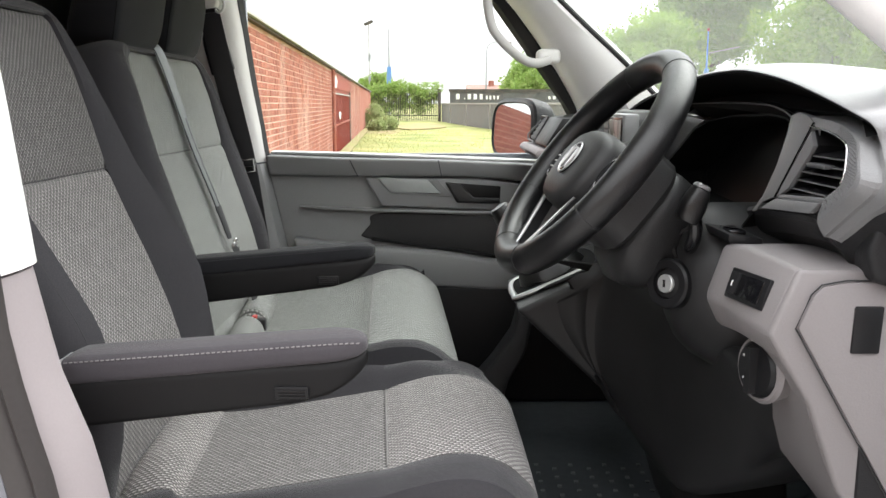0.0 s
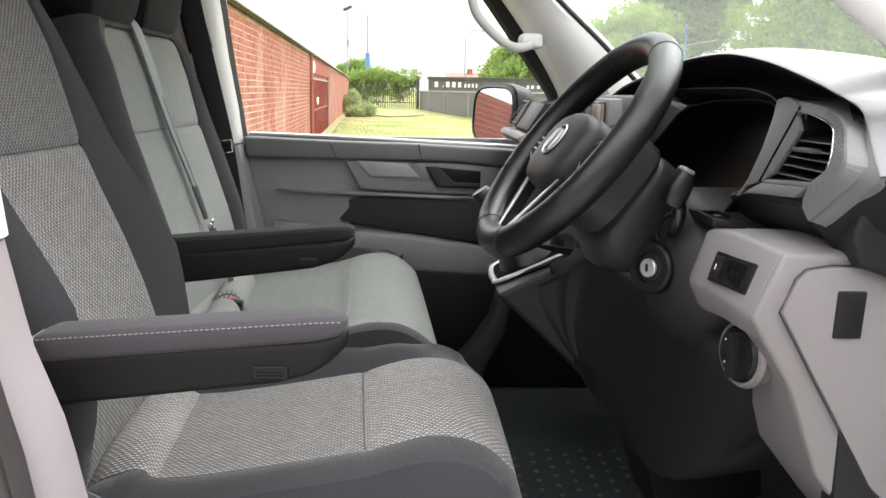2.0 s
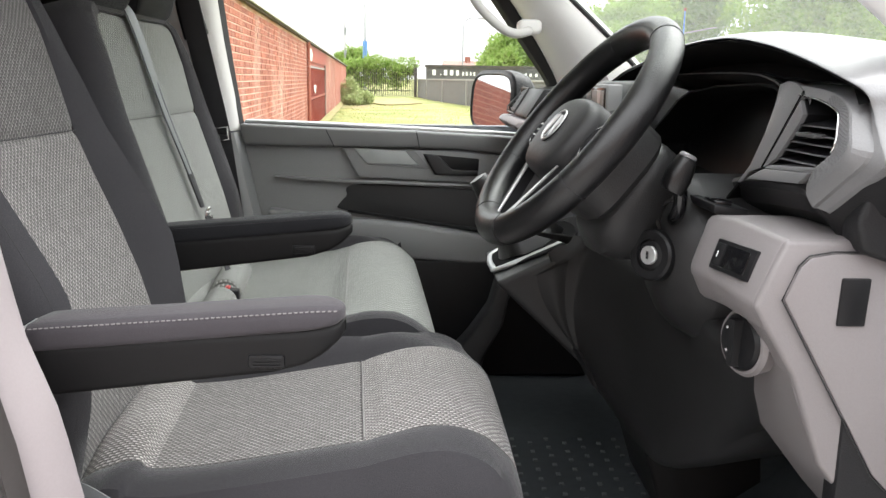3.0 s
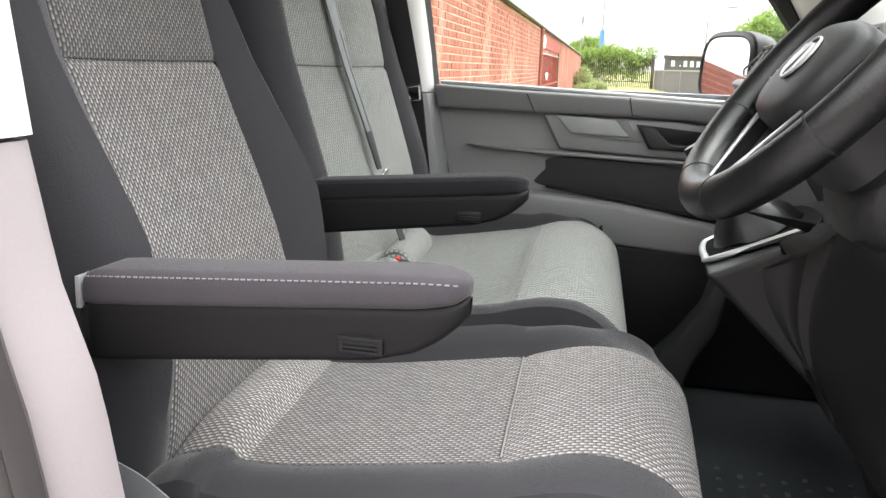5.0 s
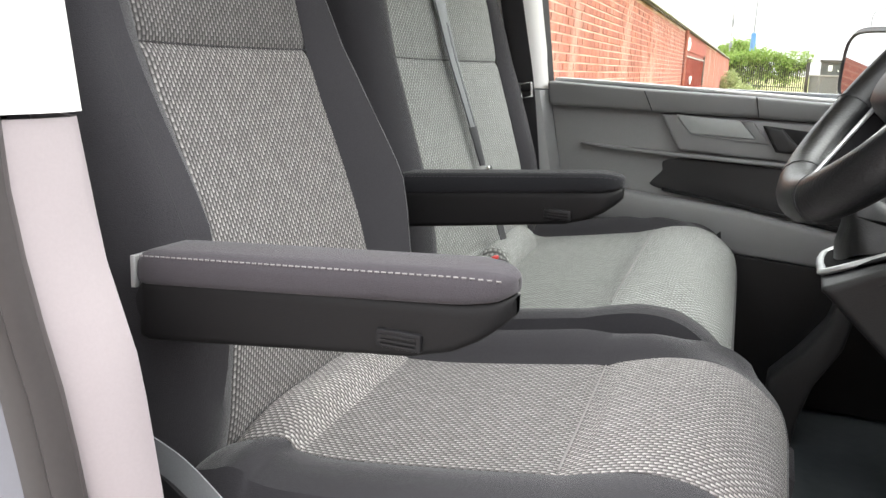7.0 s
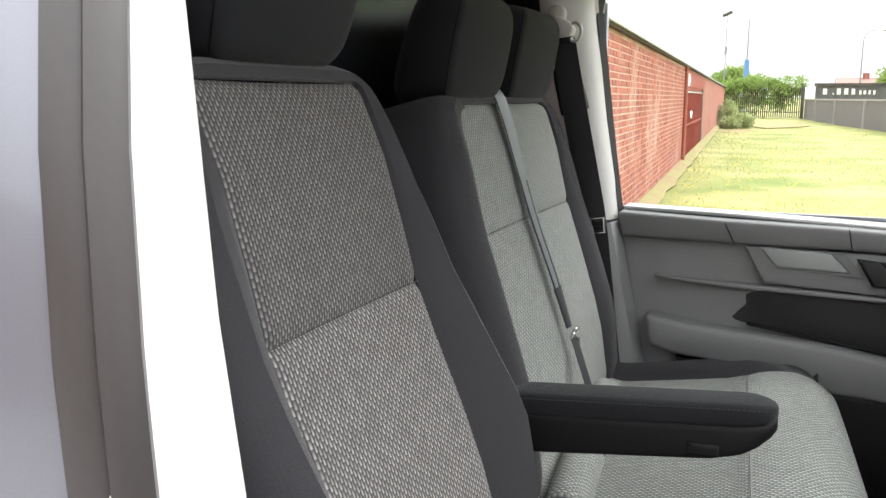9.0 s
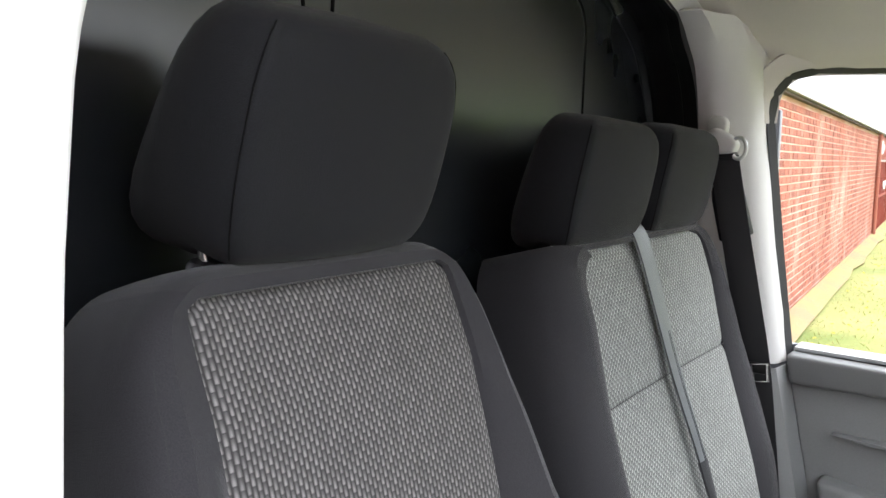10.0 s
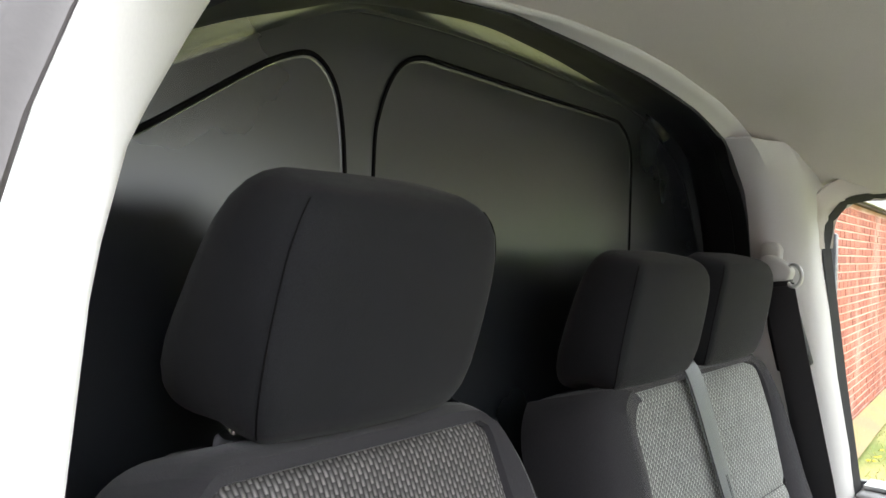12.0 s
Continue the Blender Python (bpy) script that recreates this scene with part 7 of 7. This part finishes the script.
    mesh.from_pydata(verts, [], faces)
    mesh.materials.append(M_BRICKS)
    rest = new("brickwork", mesh)
    rest.parent = ob
    tagged(rest, "red bricks in courses", kind="stuff")


def leaves(bm, centre, radius, count, size, rng, squash=0.8, clump=9, shell=0.55):
    """Many small leaf faces in clumps, with gaps, round a centre."""
    c = Vector(centre)
    for k in range(count // clump):
        while True:
            v = Vector((rng.uniform(-1, 1), rng.uniform(-1, 1), rng.uniform(-1, 1)))
            if shell < v.length < 1:
                break
        f = 1 + 0.35 * noise.noise(v * 2.3 + c)
        q = c + Vector((v.x * radius * f, v.y * radius * f, v.z * radius * squash * f))
        for j in range(clump):
            o = q + Vector((rng.gauss(0, 1), rng.gauss(0, 1), rng.gauss(0, 1))) * size * 1.1
            a = Vector((rng.gauss(0, 1), rng.gauss(0, 1), rng.gauss(0, 1))).normalized() * size * rng.uniform(0.6, 1.2)
            b = a.cross(Vector((rng.gauss(0, 1), rng.gauss(0, 1), rng.gauss(0, 1)))).normalized() * size * rng.uniform(0.35, 0.7)
            bm.faces.new([bm.verts.new(o - a), bm.verts.new(o + b), bm.verts.new(o + a), bm.verts.new(o - b)])


def tree(label, x, y, height, spread, seed, mat, count=4200, size=0.42):
    count, size = int(count * 3.6), size * 0.52
    rng = random.Random(seed)
    ob = thing("tree", label, "tree", "trees beyond the wall")
    ob.location = (x, y, 0)
    th = height * 0.45
    part("trunk", tube([(0, 0, -0.1), (0.1, 0, th * 0.4), (-0.05, 0.1, th), (0.1, 0.0, height * 0.8)], 0.028 * height, 9, taper=[1.2, 0.9, 0.6, 0.15]), M_BARK, ob)
    crown = bmesh.new()
    for k in range(9):
        a = 2.4 * k + rng.random()
        r = spread * rng.uniform(0.35, 0.75)
        z = height * rng.uniform(0.35, 0.86)
        tip = Vector((math.cos(a) * r, math.sin(a) * r, z))
        part("limb", tube([(0, 0, th * rng.uniform(0.5, 0.95)), tip * 0.55 + Vector((0, 0, 0.2 * height * 0.3)), tip], 0.010 * height, 6, taper=[1.0, 0.6, 0.2]), M_BARK, ob)
        leaves(crown, tip, spread * rng.uniform(0.34, 0.52), count // 10, size, rng)
    leaves(crown, (0, 0, height * 0.72), spread * 0.62, count // 3, size, rng, 1.0, shell=0.3)
    part("crown", crown, mat, ob, smooth=False)
    return ob


def bush(label, x, y, r, h, seed):
    rng = random.Random(seed)
    ob = thing("bush", label, "bush", "bushes by the brick wall")
    ob.location = (x, y, 0)
    part("stem", tube([(0, 0, -0.05), (0.03, 0, h * 0.6)], 0.04, 6), M_BARK, ob)
    bm = bmesh.new()
    leaves(bm, (0, 0, h * 0.5), r, 2600, 0.055, rng, h * 0.5 / r, shell=0.8)
    part("crown", bm, M_BUSH, ob, smooth=False)


def palisade_fence():
    ob = thing("palisade_fence", "dark steel palisade fence overgrown with ivy", "fence")
    y = 70.0
    x0, x1 = -6.6, -0.35
    n = 42
    pale = prism([(-0.035, 0.05), (0.035, 0.05), (0.035, 2.25), (0.0, 2.4), (-0.035, 2.25)], "y", -0.012, 0.012, 0)
    bmesh.ops.recalc_face_normals(pale, faces=pale.faces)
    me = bpy.data.meshes.new("pale")
    pale.to_mesh(me)
    pale.free()
    me.materials.append(M_FENCE)
    for k in range(n + 1):
        b = new("pale", me)
        b.parent = ob
        b.location = (x0 + (x1 - x0) * k / n, y, 0)
    for z in (0.45, 1.9):
        part("rail", block(x0, x1, y + 0.015, y + 0.06, z, z + 0.06, 0), M_FENCE, ob, smooth=False)
    part("gate_post", block(-0.42, -0.16, y - 0.15, y + 0.15, -0.05, 2.6, 0.01), M_FENCE, ob, "dark square gate post")
    rng = random.Random(3)
    ivy = thing("ivy", "green ivy and shrubs growing over the fence", "climber")
    bm = bmesh.new()
    for k in range(16):
        leaves(bm, (-6.7 + 0.38 * k + rng.uniform(-0.2, 0.2), y + rng.uniform(-0.2, 0.6), rng.uniform(1.9, 2.75)), rng.uniform(0.5, 0.85), 420, 0.11, rng, 0.7, shell=0.2)
    for k in range(14):
        leaves(bm, (-6.5 + 0.42 * k, y + rng.uniform(0.1, 0.6), rng.uniform(1.2, 2.0)), 0.55, 260, 0.09, rng, 1.3, shell=0.1)
    for k in range(10):
        leaves(bm, (rng.uniform(-6.4, -1.6), y + 0.8, rng.uniform(0.9, 1.7)), 0.6, 180, 0.10, rng, 1.2, shell=0.2)
    leaves(bm, (-0.45, y, 2.6), 0.45, 420, 0.07, rng, 1.8, shell=0.2)
    part("foliage", bm, M_LEAF, ivy, smooth=False)
    part("stems", tube([(-3.0, y + 0.7, 0), (-3.2, y + 0.6, 1.2), (-2.9, y + 0.7, 2.3)], 0.05, 6), M_BARK, ivy)


def grey_wall():
    ob = thing("boundary_wall", "grey painted boundary wall with a dark sign board behind", "wall")
    pts = smooth_path([(-0.12, 69.8, 0), (1.2, 58, 0), (3.15, 45.5, 0), (6.5, 31, 0), (12, 17, 0)], 5)
    side = Vector((1, 0.15, 0)).normalized()
    rings = [[p, p + Vector((0, 0, 1.38)), p + side * 0.25 + Vector((0, 0, 1.38)), p + side * 0.25] for p in pts]
    part("wall_face", loft(rings), M_CONCRETE, ob, sharp=20)
    rings = [[p + Vector((-0.05, 0, 1.38)), p + Vector((-0.05, 0, 1.47)), p + side * 0.3 + Vector((0, 0, 1.47)), p + side * 0.3 + Vector((0, 0, 1.38))] for p in pts]
    part("coping", loft(rings), M_COPING, ob, "pale coping", sharp=20)
    for k in (3, 6, 9, 12, 15):
        p = pts[k]
        part("pier", block(p.x - 0.06, p.x + 0.2, p.y - 0.15, p.y + 0.15, 0, 1.4, 0), M_COPING, ob, smooth=False)
    board = thing("sign_board", "dark board behind the wall with white unreadable lettering", "sign board")
    part("panel", block(0.6, 16.0, 75.0, 75.2, 0.0, 2.45, 0.0), M_BOARD, board, smooth=False)
    part("top_rail", block(0.5, 16.1, 74.9, 75.25, 2.45, 2.68, 0.0), M_FENCE, board, "dark rail", smooth=False)
    for k, (x, w, h) in enumerate(((1.15, 0.42, 0.62), (1.85, 0.12, 0.14), (2.15, 0.40, 0.62), (2.68, 0.40, 0.62), (3.2, 0.36, 0.6), (3.75, 0.22, 0.42), (4.05, 0.24, 0.42), (4.4, 0.2, 0.42), (4.72, 0.22, 0.42), (9.2, 0.25, 0.35), (9.6, 0.3, 0.35), (10.1, 0.3, 0.35))):
        part("letter_bar", block(x, x + w * 0.7, 74.95, 75.0, 1.80, 1.80 + h * 0.75, 0.0), M_WHITE, board, smooth=False)


def lamp_posts():
    def post(label, x, y, h, arm, mat, blue=0.0):
        ob = thing("street_lamp", label, "street lamp", "street lamps")
        part("post", tube([(x, y, 0), (x, y, h * 0.6), (x, y, h)], 0.10, 8, taper=[1.0, 0.7, 0.5]), mat, ob)
        if arm:
            part("arm", tube(smooth_path([(x, y, h - 0.02), (x + arm * 0.15, y, h + 0.5), (x + arm * 0.5, y, h + 0.75), (x + arm, y, h + 0.72)], 4), 0.05, 6), M_POLE, ob)
            part("lamp_head", block(x + arm - 0.1, x + arm + 0.7 * (1 if arm > 0 else -1) + 0.1, y - 0.12, y + 0.12, h + 0.62, h + 0.78, 0.03), M_COPING, ob)
    post("grey curved street lamp behind the boundary wall", 4.1, 82, 6.4, 1.6, M_POLE)
    post("tall pale street lamp among the trees", 45.0, 88, 8.0, -3.4, M_POLE)
    for label, x, y, h, b0 in (("blue banded mast behind the fence", -5.0, 80, 8.2, 3.2), ("blue mast with a side arm before the trees", 24.4, 80, 8.0, 3.0)):
        ob = thing("mast", label, "mast", "masts")
        part("pole", tube([(x, y, 0), (x, y, h)], 0.12, 8, taper=[1.0, 0.45]), M_POLE if x < 0 else M_BLUE, ob)
        part("blue_band", tube([(x, y, b0), (x, y, b0 + 1.6)], 0.22, 8), M_BLUE, ob, "blue painted band")
        if x > 0:
            part("side_arm", tube([(x, y, 6.0), (x + 3.0, y, 6.6)], 0.06, 6), M_COPING, ob)
            part("cap", tube([(x, y, h), (x, y, h + 0.25)], 0.12, 6), M_REDMETAL, ob)
    cam_pole = thing("camera_mast", "thin pale mast with small cameras by the building", "mast")
    part("pole", tube([(-6.15, 72, 0), (-6.15, 72, 7.9)], 0.05, 6), M_COPING, cam_pole)
    part("camera_box", tube([(-6.5, 72, 7.85), (-5.8, 72, 8.15)], 0.14, 6), M_FENCE, cam_pole)
    part("camera_box", tube([(-6.15, 72, 4.9), (-6.1, 72, 5.5)], 0.12, 6), M_POLE, cam_pole)
    part("camera_box", tube([(-6.15, 72, 3.3), (-6.1, 72, 3.7)], 0.12, 6), M_POLE, cam_pole)


def far_house():
    ob = thing("house", "low far house with a red tiled roof", "house")
    part("wall", block(4.0, 9.5, 128, 138, 0, 2.8, 0), M_COPING, ob, smooth=False)
    bm = prism([(127.4, 2.8), (138.6, 2.8), (133, 4.3)], "x", 3.6, 9.9, 0)
    part("roof", bm, M_TILES, ob, "red tiled roof", smooth=False)
    part("chimney", block(7.0, 7.8, 132, 133, 3.8, 4.9, 0), M_BRICKS, ob, smooth=False)


def wall_behind():
    """A plain unseen wall, added to block low sky on the driver's side."""
    ob = link("wall_behind", block(-25, 14, -6.4, -6.0, 0.0, 3.4, 0.01), M_WALLBEHIND, smooth=False)
    tagged(ob, "unseen dull brick wall added to block low sky", "wall", kind="structure")


ground()
wall_behind()
lamp_posts()
far_house()
grey_wall()
tree("bright green tree behind the boundary wall", 10.5, 92, 6.6, 4.6, 21, M_LEAF)
tree("leafy green tree seen through the windscreen", 20.5, 86, 9.5, 6.0, 22, M_LEAF, 5200)
tree("large deep green tree seen through the windscreen", 29.0, 94, 14.5, 8.0, 23, M_LEAFDARK, 6000, 0.5)
tree("large leafy green tree seen through the windscreen", 38.0, 84, 14.0, 8.0, 24, M_LEAF, 6000, 0.5)
tree("tall green tree at the end of the row", 50.0, 90, 15.5, 8.5, 25, M_LEAF, 6000, 0.55)
tree("deep green tree behind the row", 60.0, 80, 15.0, 8.5, 26, M_LEAFDARK, 5200, 0.55)
# Unseen tree, added to cut sky light through the windscreen.
for k, (tx, ty, th) in enumerate(((46, 66, 16),)):
    tree("large unseen green tree added ahead of the van", tx, ty, th, 8.5, 40 + k, M_LEAFDARK if k % 2 else M_LEAF, 5600, 0.6)
tree("small green tree behind the fence", -6.5, 84, 4.6, 1.6, 27, M_LEAF, 2600, 0.22)
bush("clipped grey-green bush by the brick wall", -3.8, 47.5, 0.5, 1.38, 31)
bush("low clipped grey-green bush by the brick wall", -3.48, 45.2, 0.42, 0.52, 32)
bush("clipped grey-green bush on the grass", -2.95, 46.2, 0.48, 0.74, 33)
palisade_fence()
brick_building()
